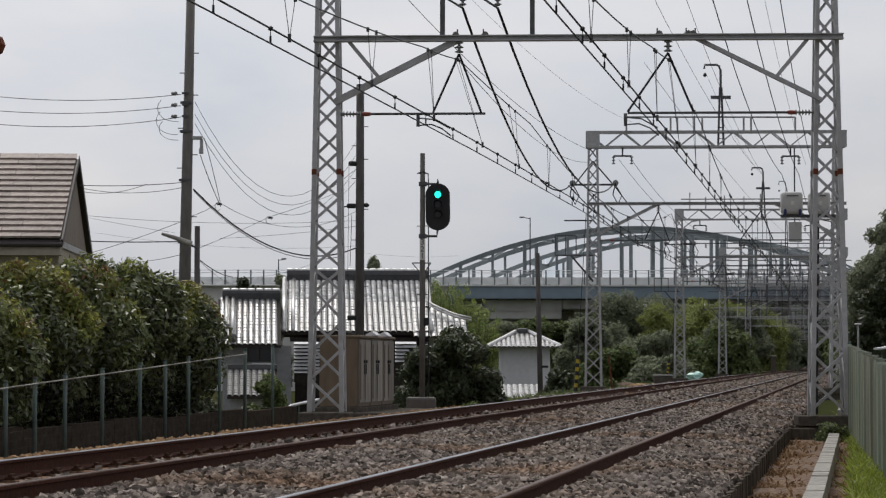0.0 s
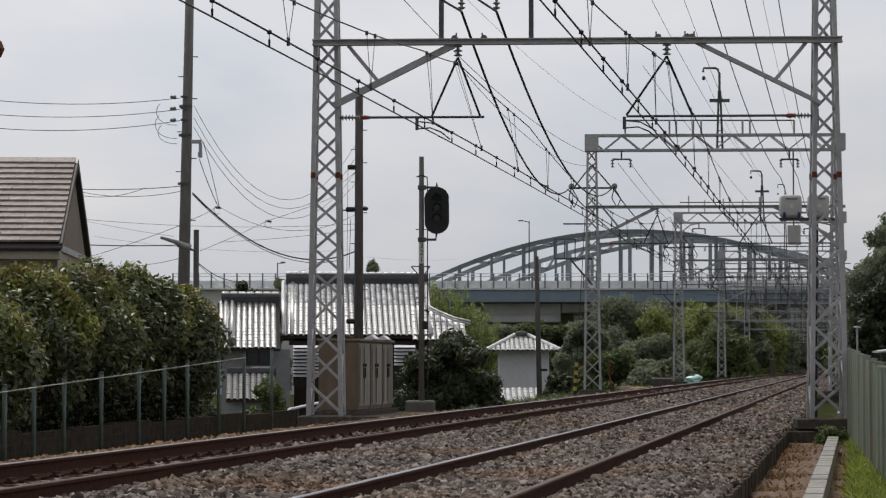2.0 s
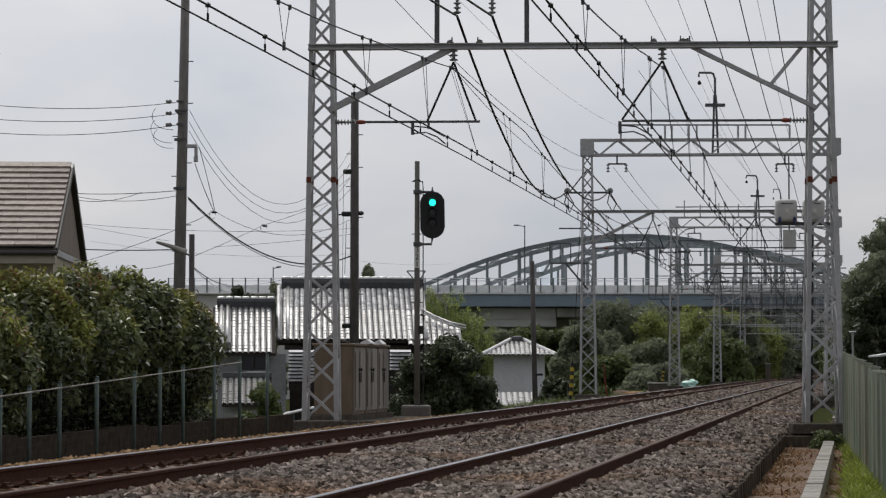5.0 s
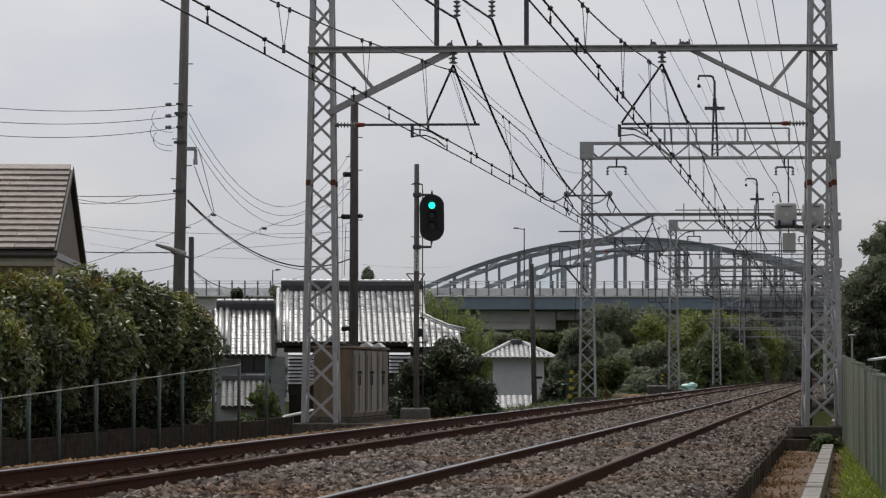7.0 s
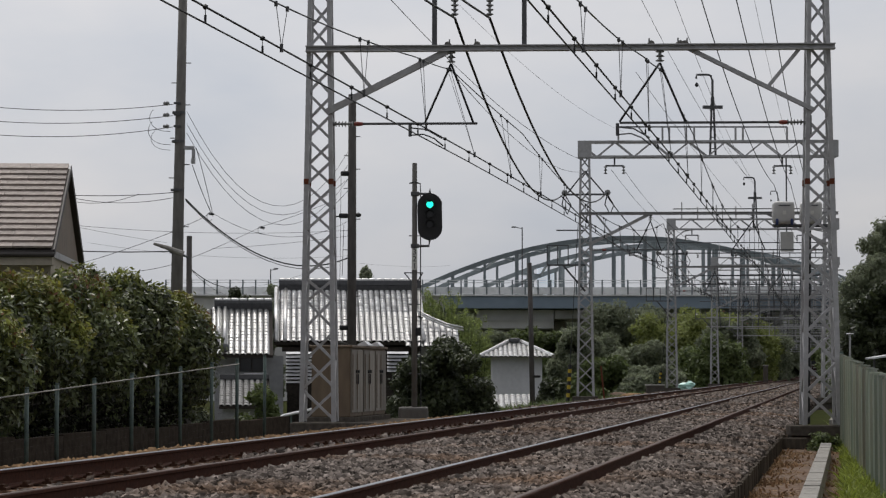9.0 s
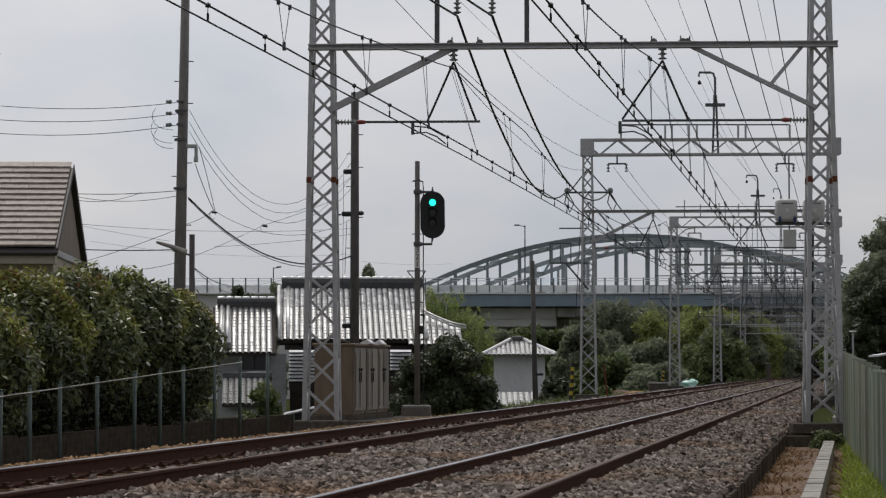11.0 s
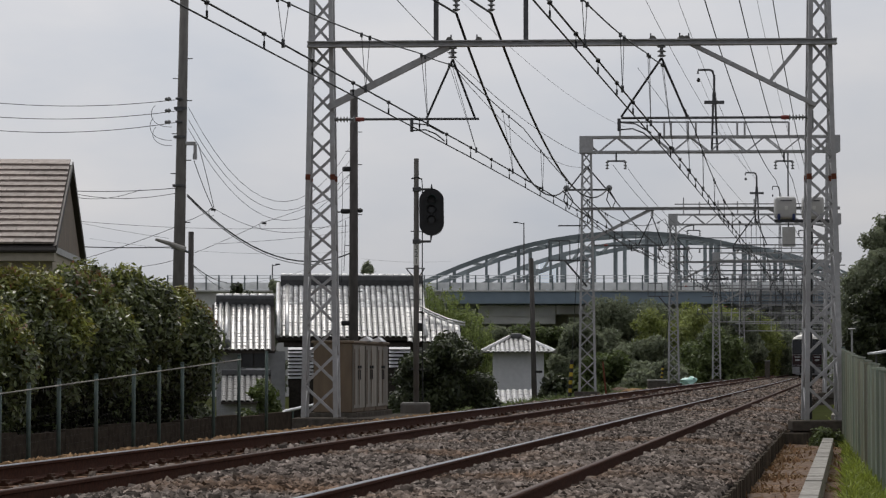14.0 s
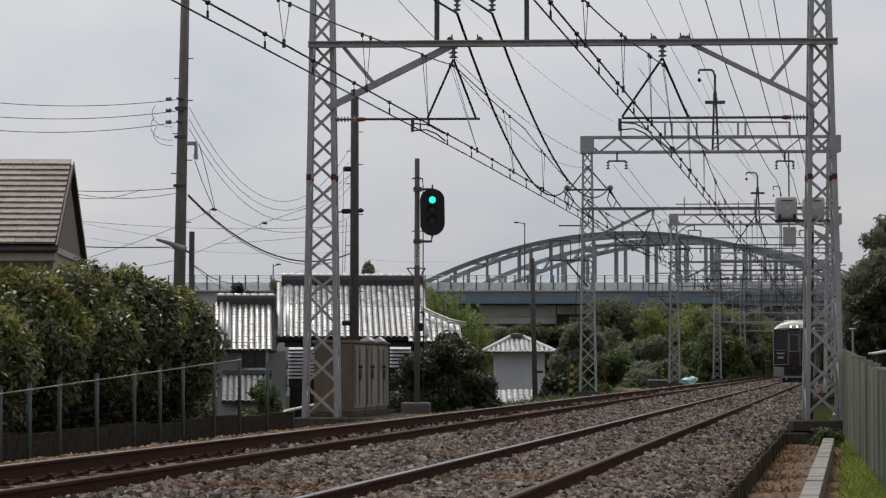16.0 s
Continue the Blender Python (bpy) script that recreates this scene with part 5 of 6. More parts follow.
# ---- right of the lines: sheet fence, cable trough, plank edging ----
def sheet_fence():
    t = thing("sheet_fence", "faded green steel sheet fence with rust streaks", "fence")
    n = 30
    for i in range(n):
        y0 = 47.2 - 1.35 * i
        y1 = y0 - 1.35

        def at(y, side):
            return (1.11 + 0.1487 * y + side, y)

        def top(y):
            return 1.27 - 0.0185 * (46 - y)
        a, b = at(y0, 0.05), at(y1 + 0.02, -0.1)
        zt = top(y0) + random.uniform(-0.012, 0.012)
        bm = bmesh.new()
        z0 = -0.9
        for k in range(3):
            p, q = Vector((*a, 0)).lerp(Vector((*b, 0)), k / 3), Vector((*a, 0)).lerp(Vector((*b, 0)), (k + 1) / 3)
            bar(bm, (p.x, p.y, (z0 + zt) / 2), (q.x - 0.015, q.y, (z0 + zt) / 2), 0.03, zt - z0)
        part("sheet", bm, M_SHEET, t)
        part("sheet_cap", bar(bmesh.new(), (a[0], a[1], zt + 0.012), (b[0], b[1], zt + 0.012), 0.06, 0.02), M_SHEET, t)
    part("end_post", box(bmesh.new(), (1.11 + 0.1487 * 47.3 - 0.06, 47.2, -0.8), (1.11 + 0.1487 * 47.3 + 0.06, 47.32, 1.36), 0.01), M_FENCEPOST, t)
    return t


sheet_fence()


def cable_trough():
    t = thing("cable_trough", "grey concrete cable trough with separate lids", "cable trough")
    a, b = Vector((3.195, 20.3, -0.2)), Vector((6.113, 36.8, -0.2))
    a = a + (a - b) * 0.35
    n = 44
    for i in range(n):
        p, q = a.lerp(b, i / n), a.lerp(b, (i + 0.965) / n)
        e = Vector((0, 0, random.uniform(-0.006, 0.006)))
        bm = bar(bmesh.new(), p + e, q + e, 0.165, 0.05)
        part("lid", bm, M_CONC, t)
    d = Vector((0, 0, -0.16))
    part("channel", bar(bmesh.new(), a + d, b + d, 0.15, 0.26), M_CONC, t)
    return t


cable_trough()
ob = part("cable_trough", bar(bmesh.new(), (8.861, 52, -0.02), (7.515, 44.5, -0.02), 0.12, 0.1), M_CONC)
tagged(ob, "short pale concrete trough section behind the footing", "cable trough")


def plank_edging():
    t = thing("plank_edging", "weathered upright planks holding back the ballast", "edging")
    y = 14.0
    while y < 43:
        o = 1.4 + random.uniform(-0.012, 0.012)
        h = -0.2 + random.uniform(-0.015, 0.015)
        bm = bmesh.new()
        bar(bm, (line_x(y, o), y, (h - 0.6) / 2), (line_x(y + 0.19, o), y + 0.19, (h - 0.6) / 2), 0.035, h + 0.6)
        part("plank", bm, M_TIMBER, t)
        y += 0.2
    return t


plank_edging()
for (x0, x1, y, z0, z1) in ((6.033, 6.494, 41.2, -0.42, -0.22),):
    ob = part("timber_baulk", box(bmesh.new(), (x0, y - 0.1, z0), (x1, y + 0.12, z1), 0.015), M_TIMBER)
    tagged(ob, "dark weathered timber baulk by the portal footing", "timber")


def grass(name, label, count, x0, x1, y0, y1, zf, size, material, seed, blades=True):
    g = np.random.default_rng(seed)
    y = y0 + (y1 - y0) * g.random(count)
    k = g.random(count)
    x = np.array([line_x(a, 0) for a in y]) + x0 + (x1 - x0) * k
    z = np.full(count, zf)
    a = g.random(count) * 2 * math.pi
    h = size * (0.4 + 0.9 * g.random(count))
    lean = 0.55 * g.normal(size=(count, 2)) * h[:, None]
    w = 0.012 + 0.012 * g.random(count)
    p0 = np.stack([x - w * np.cos(a), y - w * np.sin(a), z], 1)
    p1 = np.stack([x + w * np.cos(a), y + w * np.sin(a), z], 1)
    m0 = np.stack([x - w * np.cos(a) * 0.8 + lean[:, 0] * 0.35, y - w * np.sin(a) * 0.8 + lean[:, 1] * 0.35, z + h * 0.6], 1)
    m1 = np.stack([x + w * np.cos(a) * 0.8 + lean[:, 0] * 0.35, y + w * np.sin(a) * 0.8 + lean[:, 1] * 0.35, z + h * 0.6], 1)
    tip = np.stack([x + lean[:, 0], y + lean[:, 1], z + h], 1)
    v = np.stack([p0, p1, m1, m0, tip], 1).reshape(-1, 3)
    i = np.arange(count)[:, None] * 5
    f = np.concatenate([i + np.array([[0, 1, 2]]), i + np.array([[0, 2, 3]]), i + np.array([[3, 2, 4]])], 1).reshape(-1, 3)
    return tagged(mesh_from(name, v, f, material), label, "grass", "", "stuff")


grass("grass", "bright green grass between trough and fence", 16000, 2.5, 3.6, 17, 45, -0.47, 0.18, M_GRASS, 21)
grass("grass", "tall dry and green grass beyond the portal footing", 9000, 2.2, 9.0, 45, 130, -0.62, 0.28, M_GRASS, 25)
grass("grass", "sparse dry brown weeds on the dirt path", 500, 1.45, 2.6, 16, 44, -0.45, 0.09, M_LEAF_DRY, 22)
grass("grass", "dry and green grass along the left shoulder", 2500, -8.4, -7.5, 22, 60, -0.4, 0.14, M_LEAF_MID, 23)
grass("grass", "rough grass along the far shoulder", 5000, -9.0, -7.4, 50, 130, -0.45, 0.3, M_LEAF_MID, 24)


# ---- plants ----
def shrub(name, label, blobs, count, size, material, seed, category="shrub", group="", shell=0.72, stems=True):
    t = thing(name, label, category, (0, 0, 0), 0, group)
    # Below seed 37 the core takes dark leaf colour as painted inner shade.
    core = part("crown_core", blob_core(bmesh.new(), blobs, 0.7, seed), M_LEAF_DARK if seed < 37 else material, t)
    tagged(core, "inner twig core of the crown", kind="stuff")
    leaves("foliage", blobs, count, size, material, t, seed, shell)
    if stems:
        bm = bmesh.new()
        x, y, z = np.mean([b[:3] for b in blobs], axis=0)
        zb = min(b[2] - b[5] for b in blobs)
        r = max(b[3] for b in blobs) * 0.07 + 0.02
        tube(bm, [(x, y, zb - max(0.6, r * 8)), (x + r, y, (zb + z) / 2), (x, y, z)], r, 7, r * 0.5)
        for b in blobs[:7]:
            tube(bm, [(x, y, (zb + z) / 2), (b[0], b[1], b[2])], r * 0.5, 5, r * 0.2)
        part("trunk", bm, M_BARK, t)
    return t


def cluster(u_lo, u_hi, z_lo, z_hi, y, n, r, seed, dome=True, depth=1.0):
    """Blobs that fill a rounded crown between x = u_lo..u_hi and the two heights."""
    g = random.Random(seed)
    out = []
    z_hi -= r * 0.8
    u_lo, u_hi = u_lo + r * 0.35, u_hi - r * 0.35
    for _ in range(n):
        k = g.uniform(-1, 1)
        top = z_lo + (z_hi - z_lo) * (math.sqrt(max(0.05, 1 - k * k)) if dome else g.uniform(0.75, 1.0))
        z = z_lo + (top - z_lo) * g.random() ** 0.6
        out.append(((u_lo + u_hi) / 2 + k * (u_hi - u_lo) / 2 * 0.86, y + g.uniform(-1, 1) * depth, z, r * g.uniform(0.7, 1.25), r * g.uniform(0.7, 1.2), r * g.uniform(0.6, 1.1)))
    return out


shrub("round_shrub", "large round dark evergreen shrub beside the signal",
      cluster(-1.364, 1.473, -0.6, 1.873, 56, 46, 0.34, 31, True, 0.7), 34000, 0.06, M_LEAF_DARK, 31)
shrub("garden_shrub", "small leafy garden shrub below the tiled house",
      cluster(-5.569, -4.211, -1.0, 0.613, 62, 18, 0.26, 32, True, 0.4), 5000, 0.07, M_LEAF_MID, 32)
shrub("garden_shrub", "dark evergreen shrub in the garden behind the hedge",
      cluster(-8.4, -6.2, -2.4, 0.35, 70, 26, 0.34, 30, False, 0.5), 9000, 0.07, M_LEAF_DARK, 30)
shrub("garden_shrub", "low light green shrub before the storehouse",
      cluster(1.188, 2.745, -1.5, -0.148, 80, 16, 0.3, 33, True, 0.5), 4000, 0.09, M_LEAF_LIGHT, 33)
shrub("garden_shrub", "dark shrub beside the white storehouse",
      cluster(4.164, 5.503, -1.8, 0.938, 100, 20, 0.38, 34, True, 0.6), 6000, 0.1, M_LEAF_DARK, 34)
shrub("garden_shrub", "green shrub behind the portal tower",
      cluster(6.801, 7.696, -1.5, 0.375, 105, 10, 0.3, 35, True, 0.4), 3000, 0.1, M_LEAF_MID, 35)
shrub("weed_clump", "leafy green weeds by the portal footing",
      cluster(6.352, 7.018, -0.55, -0.089, 40.3, 16, 0.12, 36, True, 0.25), 2600, 0.035, M_LEAF_MID, 36, "weeds", "", 0.6, False)
def bamboo(x0, x1, y, zfun, n, seed):
    """Leaning culms, each with a drooping feathery plume of small leaves."""
    g = random.Random(seed)
    t = thing("bamboo_clump", "light green feathery bamboo behind the tiled house", "bamboo")
    blobs, culm = [], bmesh.new()
    for _ in range(n):
        x, yy = g.uniform(x0, x1), y + g.uniform(-1.6, 1.6)
        h = zfun(x) * g.uniform(0.72, 1.0)
        lean = g.uniform(-0.2, 0.55)
        pts = [Vector((x + lean * k ** 2, yy, -2.6 + (h + 2.6) * (k - 0.06 * k ** 3))) for k in (0, 0.25, 0.5, 0.7, 0.85, 0.95, 1.0)]
        tube(culm, pts, 0.03, 5, 0.008)
        for k in range(9):
            q = 0.22 + 0.78 * (k + g.random()) / 9
            p = Vector((x + lean * q ** 2, yy, -2.6 + (h + 2.6) * (q - 0.06 * q ** 3)))
            r = 0.16 + 0.28 * (1 - q)
            blobs.append((p.x + g.uniform(-0.2, 0.2), p.y + g.uniform(-0.3, 0.3), p.z, r, r, r * 1.5))
    tagged(part("culm_stand", culm, M_LEAF_MID, t), kind="stuff")
    leaves("foliage", blobs, 42000, 0.085, M_LEAF_BAMBOO, t, seed, 0.2, 0.8)
    return t


bamboo(-1.6, 2.9, 132, lambda x: 6.3 if x < 0.6 else 6.3 - 1.25 * (x - 0.6), 90, 37)
for x0, x1, zt, y, n, r, mt, what in (
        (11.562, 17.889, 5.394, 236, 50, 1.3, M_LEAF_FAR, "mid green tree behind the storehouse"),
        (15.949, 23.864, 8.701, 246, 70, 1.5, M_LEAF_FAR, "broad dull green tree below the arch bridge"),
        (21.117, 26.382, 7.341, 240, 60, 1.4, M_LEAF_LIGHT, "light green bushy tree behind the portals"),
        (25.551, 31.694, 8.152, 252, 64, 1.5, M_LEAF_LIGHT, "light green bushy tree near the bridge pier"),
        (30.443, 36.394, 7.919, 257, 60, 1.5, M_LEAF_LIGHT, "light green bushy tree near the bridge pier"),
        (34.101, 38.379, 6.904, 262, 50, 1.4, M_LEAF_FAR, "green tree beside the far line with haze-toned leaves"),
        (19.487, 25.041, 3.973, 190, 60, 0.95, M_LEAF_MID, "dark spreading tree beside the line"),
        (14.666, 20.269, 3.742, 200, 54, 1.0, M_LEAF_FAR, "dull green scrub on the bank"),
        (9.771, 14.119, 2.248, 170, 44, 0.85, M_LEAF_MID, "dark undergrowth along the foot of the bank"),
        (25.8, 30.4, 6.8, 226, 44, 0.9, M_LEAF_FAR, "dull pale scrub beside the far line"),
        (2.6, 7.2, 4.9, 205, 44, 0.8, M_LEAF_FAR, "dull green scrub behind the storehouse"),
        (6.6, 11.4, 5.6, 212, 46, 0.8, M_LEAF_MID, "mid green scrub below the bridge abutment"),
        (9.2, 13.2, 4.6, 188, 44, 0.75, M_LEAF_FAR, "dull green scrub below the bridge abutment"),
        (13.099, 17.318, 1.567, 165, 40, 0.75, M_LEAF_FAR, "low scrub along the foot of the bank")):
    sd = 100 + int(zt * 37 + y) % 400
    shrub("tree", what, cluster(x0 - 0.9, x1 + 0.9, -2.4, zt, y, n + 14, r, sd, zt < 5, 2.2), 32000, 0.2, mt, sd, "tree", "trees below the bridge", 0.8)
for x0, x1, zt, y, n, r, mt, what in (
        (18.7, 26.5, 9.3, 114, 150, 0.55, M_LEAF_FAR, "tall dark mixed tree beside the line"),
        (17.7, 22.5, 5.2, 105, 90, 0.48, M_LEAF_DARK, "dark lower tree behind the sheet fence"),
        (21.6, 25.0, 8.3, 121, 91, 0.45, M_LEAF_FAR, "slim dull green tree rising above the fence")):
    sd = 600 + n
    shrub("tree", what, cluster(x0, x1, -0.6, zt, y, n, r, sd, True, 1.4), 30000, 0.11, mt, sd, "tree", "trees by the sheet fence", 0.55)
for k, (u0, u1, zt, mt) in enumerate(((-11.497, -10.216, 7.511, M_LEAF_FAR), (-9.117, -8.019, 7.291, M_LEAF_DARK),
                                      (-5.4, -4.3, 8.0, M_LEAF_FAR), (-4.6, -3.5, 7.5, M_LEAF_FAR),
                                      (-14.408, -11.87, 6.775, M_LEAF_DARK))):
    shrub("garden_tree", "tall tree rising behind the tiled roofs", cluster(u0, u1, -1.0, zt, 150, 34, 0.36, 50 + k, True, 0.8), 6000, 0.12, mt, 50 + k, "tree", "trees behind the houses", 0.5)
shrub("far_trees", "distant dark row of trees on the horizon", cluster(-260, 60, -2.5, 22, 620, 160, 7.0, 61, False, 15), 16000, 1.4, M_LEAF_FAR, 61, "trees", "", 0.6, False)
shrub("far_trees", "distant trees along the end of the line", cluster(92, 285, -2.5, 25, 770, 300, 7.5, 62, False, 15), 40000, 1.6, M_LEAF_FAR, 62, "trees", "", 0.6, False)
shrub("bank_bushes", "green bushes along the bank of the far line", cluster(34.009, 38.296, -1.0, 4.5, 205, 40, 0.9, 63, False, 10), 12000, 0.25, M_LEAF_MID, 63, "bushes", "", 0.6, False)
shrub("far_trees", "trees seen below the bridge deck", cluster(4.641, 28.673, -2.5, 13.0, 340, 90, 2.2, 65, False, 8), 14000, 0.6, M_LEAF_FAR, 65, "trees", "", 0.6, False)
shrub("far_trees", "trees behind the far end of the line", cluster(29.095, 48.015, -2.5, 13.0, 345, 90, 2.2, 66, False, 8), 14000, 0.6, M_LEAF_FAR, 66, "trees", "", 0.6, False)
shrub("bank_bushes", "green bushes along the far line", cluster(37.712, 42.097, -1.5, 4.6, 330, 40, 1.2, 64, False, 10), 9000, 0.33, M_LEAF_LIGHT, 64, "bushes", "", 0.6, False)


# ---- arch bridge in the distance ----
def arch_bridge():
    t = thing("arch_bridge", "blue-grey steel arch road bridge with pale parapet", "bridge")
    yn, yf = 270.0, 293.0
    zd = 9.721
    zc = 16.5
    n = 28

    def rib(y, drop, name, x0, x1, zc):
        pts = []
        for i in range(n + 1):
            k = i / n
            pts.append((x0 + (x1 - x0) * k, y, zd + (zc - drop - zd) * (1 - (2 * k - 1) ** 2)))
        bm = bmesh.new()
        for a, b in zip(pts, pts[1:]):
            bar(bm, a, Vector(b) + (Vector(b) - Vector(a)) * 0.02, 0.5, 0.52)
        return part(name, bm, M_BRIDGE, t), pts
    # two pairs of ribs, each pair braced across
    ribs = []
    for yy, centre, half, top in ((yn, 1.0, 1.0, 0.0), (yn + 6, 2.57, 0.998, 0.0), (yn + 17, 7.25, 0.998, 0.1), (yn + 23, 10.4, 1.0, 0.1)):
        c, w = 22.0 + centre - 1.0, 26.2 * half
        _, pts = rib(yy, 0.0, "arch_rib", c - w, c + w, zc + top)
        ribs.append(pts)
        for i in range(3, n - 1, 2):
            p = pts[i]
            if p[2] - zd > 1.0:
                part("hanger", bar(bmesh.new(), (p[0], p[1], zd), p, 0.42 if i % 4 == 3 else 0.3), M_BRIDGE, t)
    for near, far in ((ribs[0], ribs[1]), (ribs[2], ribs[3])):
        for i in range(4, n - 2, 2):
            a, b = Vector(near[i]), Vector(far[i])
            part("cross_strut", bar(bmesh.new(), a, b, 0.3), M_BRIDGE, t)
            if i + 2 < n - 1:
                part("wind_brace", bar(bmesh.new(), b, Vector(near[i + 2]), 0.24), M_BRIDGE, t)
    x0, x1 = -31.883, 59.023
    part("girder", box(bmesh.new(), (0.395, yn - 1.0, 8.244), (x1, yf + 1, zd - 0.05), 0.05), M_GIRDER, t, "deep blue-grey girder")
    part("approach_span", box(bmesh.new(), (x0 - 60, yn - 0.4, -2.5), (0.395, yf + 1, zd - 0.05)), M_PIER, t, "pale concrete approach span")
    part("deck", box(bmesh.new(), (x0 - 60, yn - 1.2, zd - 0.045), (x1, yf + 1.2, zd + 0.12)), M_PIER, t)
    # parapet: pale screens between posts
    xs = np.linspace(x0, x1, 62)
    for a, b in zip(xs, xs[1:]):
        part("parapet_panel", box(bmesh.new(), (a + 0.08, yn - 1.1, zd + 0.15), (b - 0.08, yn - 1.02, zd + 1.0)), M_RAILING, t)
        part("parapet_post", box(bmesh.new(), (a - 0.08, yn - 1.18, zd + 0.12), (a + 0.08, yn - 1.0, zd + 1.85)), M_BRIDGE, t)
    for z in (1.5, 1.8):
        part("parapet_rail", bar(bmesh.new(), (x0, yn - 1.1, zd + z), (x1, yn - 1.1, zd + z), 0.07), M_RAILING, t)
    for u0, u1, z0 in ((4.2, 13.3, 5.95), (13.4, 18.4, 7.1)):
        part("abutment", box(bmesh.new(), (u0, 272, z0), (u1, 290, 8.179), 0.1), M_PIER, t, "pale stained concrete abutment beam")
    part("ledge", box(bmesh.new(), (4.0, 271.6, 6.9), (13.2, 271.99, 7.06)), M_PIER, t)
    # Left piers take greyer concrete: the deck's shade put into their colour.
    for u0, u1 in ((5.0, 12.0), (13.4, 15.2), (37.0, 38.4), (39.9, 41.2)):
        part("pier", box(bmesh.new(), (u0, 279, -2.5), (u1, 289, 8.17 if u0 > 30 else 5.9 if u0 < 13 else 7.05), 0.1), M_CONC if u0 < 30 else M_PIER, t, "concrete pier below the deck")
    for u in (51.62,):
        part("pier", box(bmesh.new(), (u - 1.2, 276, -2.5), (u + 1.2, 288, 8.179), 0.1), M_PIER, t)
    return t


arch_bridge()


def bridge_lamp(x, y, z0, z1, arm):
    t = thing("street_lamp", "tall grey street lamp on the bridge deck", "street lamp", (x, y, z0), 0, "street lamps")
    part("mast", tube(bmesh.new(), [(0, 0, 0), (0, 0, z1 - z0)], 0.09, 8, 0.06), M_STEELDARK, t)
    part("lamp_arm", tube(bmesh.new(), [(0, 0, z1 - z0 - 0.15), (arm, 0, z1 - z0)], 0.05, 6), M_STEELDARK, t)
    part("lamp_head", box(bmesh.new(), (arm - 0.55, -0.15, z1 - z0 - 0.05), (arm, 0.15, z1 - z0 + 0.1), 0.03), M_STEELDARK, t)


bridge_lamp(9.519, 269.4, 9.688, 17.71, -0.7)
bridge_lamp(-19.76, 269.4, 9.688, 12.842, 0.9)
city = part("distant_building", box(bmesh.new(), (59.121, 1400, -3), (64.247, 1420, 64.862)), M_CITY)
tagged(city, "distant tower block, haze put into its pale bluish colour", "building", "distant buildings")
city2 = part("distant_building", box(bmesh.new(), (69.568, 1500, -3), (74.694, 1525, 65.761)), M_CITY)
tagged(city2, "lower distant block, haze put into its pale bluish colour", "building", "distant buildings")


# pale canopy roof and a lamp beyond the sheet fence
cnp = thing("canopy", "small white corrugated canopy roof beyond the fence", "canopy", (15.42, 80, -0.6))
part("roof_sheet", bar(bmesh.new(), (-0.62, 0, 1.409 + 0.6), (1.2, 0, 1.681 + 0.6), 1.5, 0.06), M_SHUTTER, cnp, "white roof sheet")
for x in (-0.45, 1.0):
    part("canopy_post", bar(bmesh.new(), (x, 0, 0), (x, 0, 1.428 + 0.6), 0.06), M_STEELDARK, cnp)
lmp = thing("garden_lamp", "slim grey lamp post with a flat round top", "street lamp", (16.787, 95, -0.6))
part("lamp_stem", tube(bmesh.new(), [(0, 0, 0), (0, 0, 2.511 + 0.6)], 0.04, 8), M_STEEL, lmp)
part("lamp_cap", lathe(bmesh.new(), (0, 0, 2.511 + 0.55), [(0.05, 0), (0.17, 0.03), (0.13, 0.07)], 12), M_STEEL, lmp)



# ---- feeder cables, thin wires and fittings ----
def feeder_hanger(x, y, z):
    t = thing("feeder_insulator", "porcelain suspension insulator hanging from the portal head", "insulator", (x, y, z), 0, "feeder insulators")
    bm = bmesh.new()
    insulator(bm, (0, 0, 0.04), 4, 0.075, 0.085)
    part("insulator", bm, M_PORC, t, "grey porcelain disc insulator")
    part("rod", tube(bmesh.new(), [(0, 0, 0.35), (0, 0, 9.14 - z)], 0.012, 6), M_STEELDARK, t)


for a, b, sag in (((0.264, 43, 7.548), (4.626, 88, 7.645), 1.3), ((0.918, 43, 7.548), (6.24, 88, 7.645), 1.4)):
    feeder_hanger(*a)
    wire(a, b, sag, 0.026, M_CABLE, "thick black feeder cable sagging between portals", "feeder_cable")
    wire((a[0] - 5.4, a[1] - 30, a[2] + 0.4), a, 0.5, 0.022, M_CABLE, "thick black feeder cable sagging between portals", "feeder_cable")
for a, b, sag in (((4.583, 88, 7.645), (12.86, 133, 7.256), 0.7), ((6.326, 88, 7.645), (14.224, 133, 7.256), 0.7)):
    wire(a, b, sag, 0.024, M_CABLE, "thick black feeder cable sagging between portals", "feeder_cable")
THIN = "thin grey wire strung between the catenary portals"
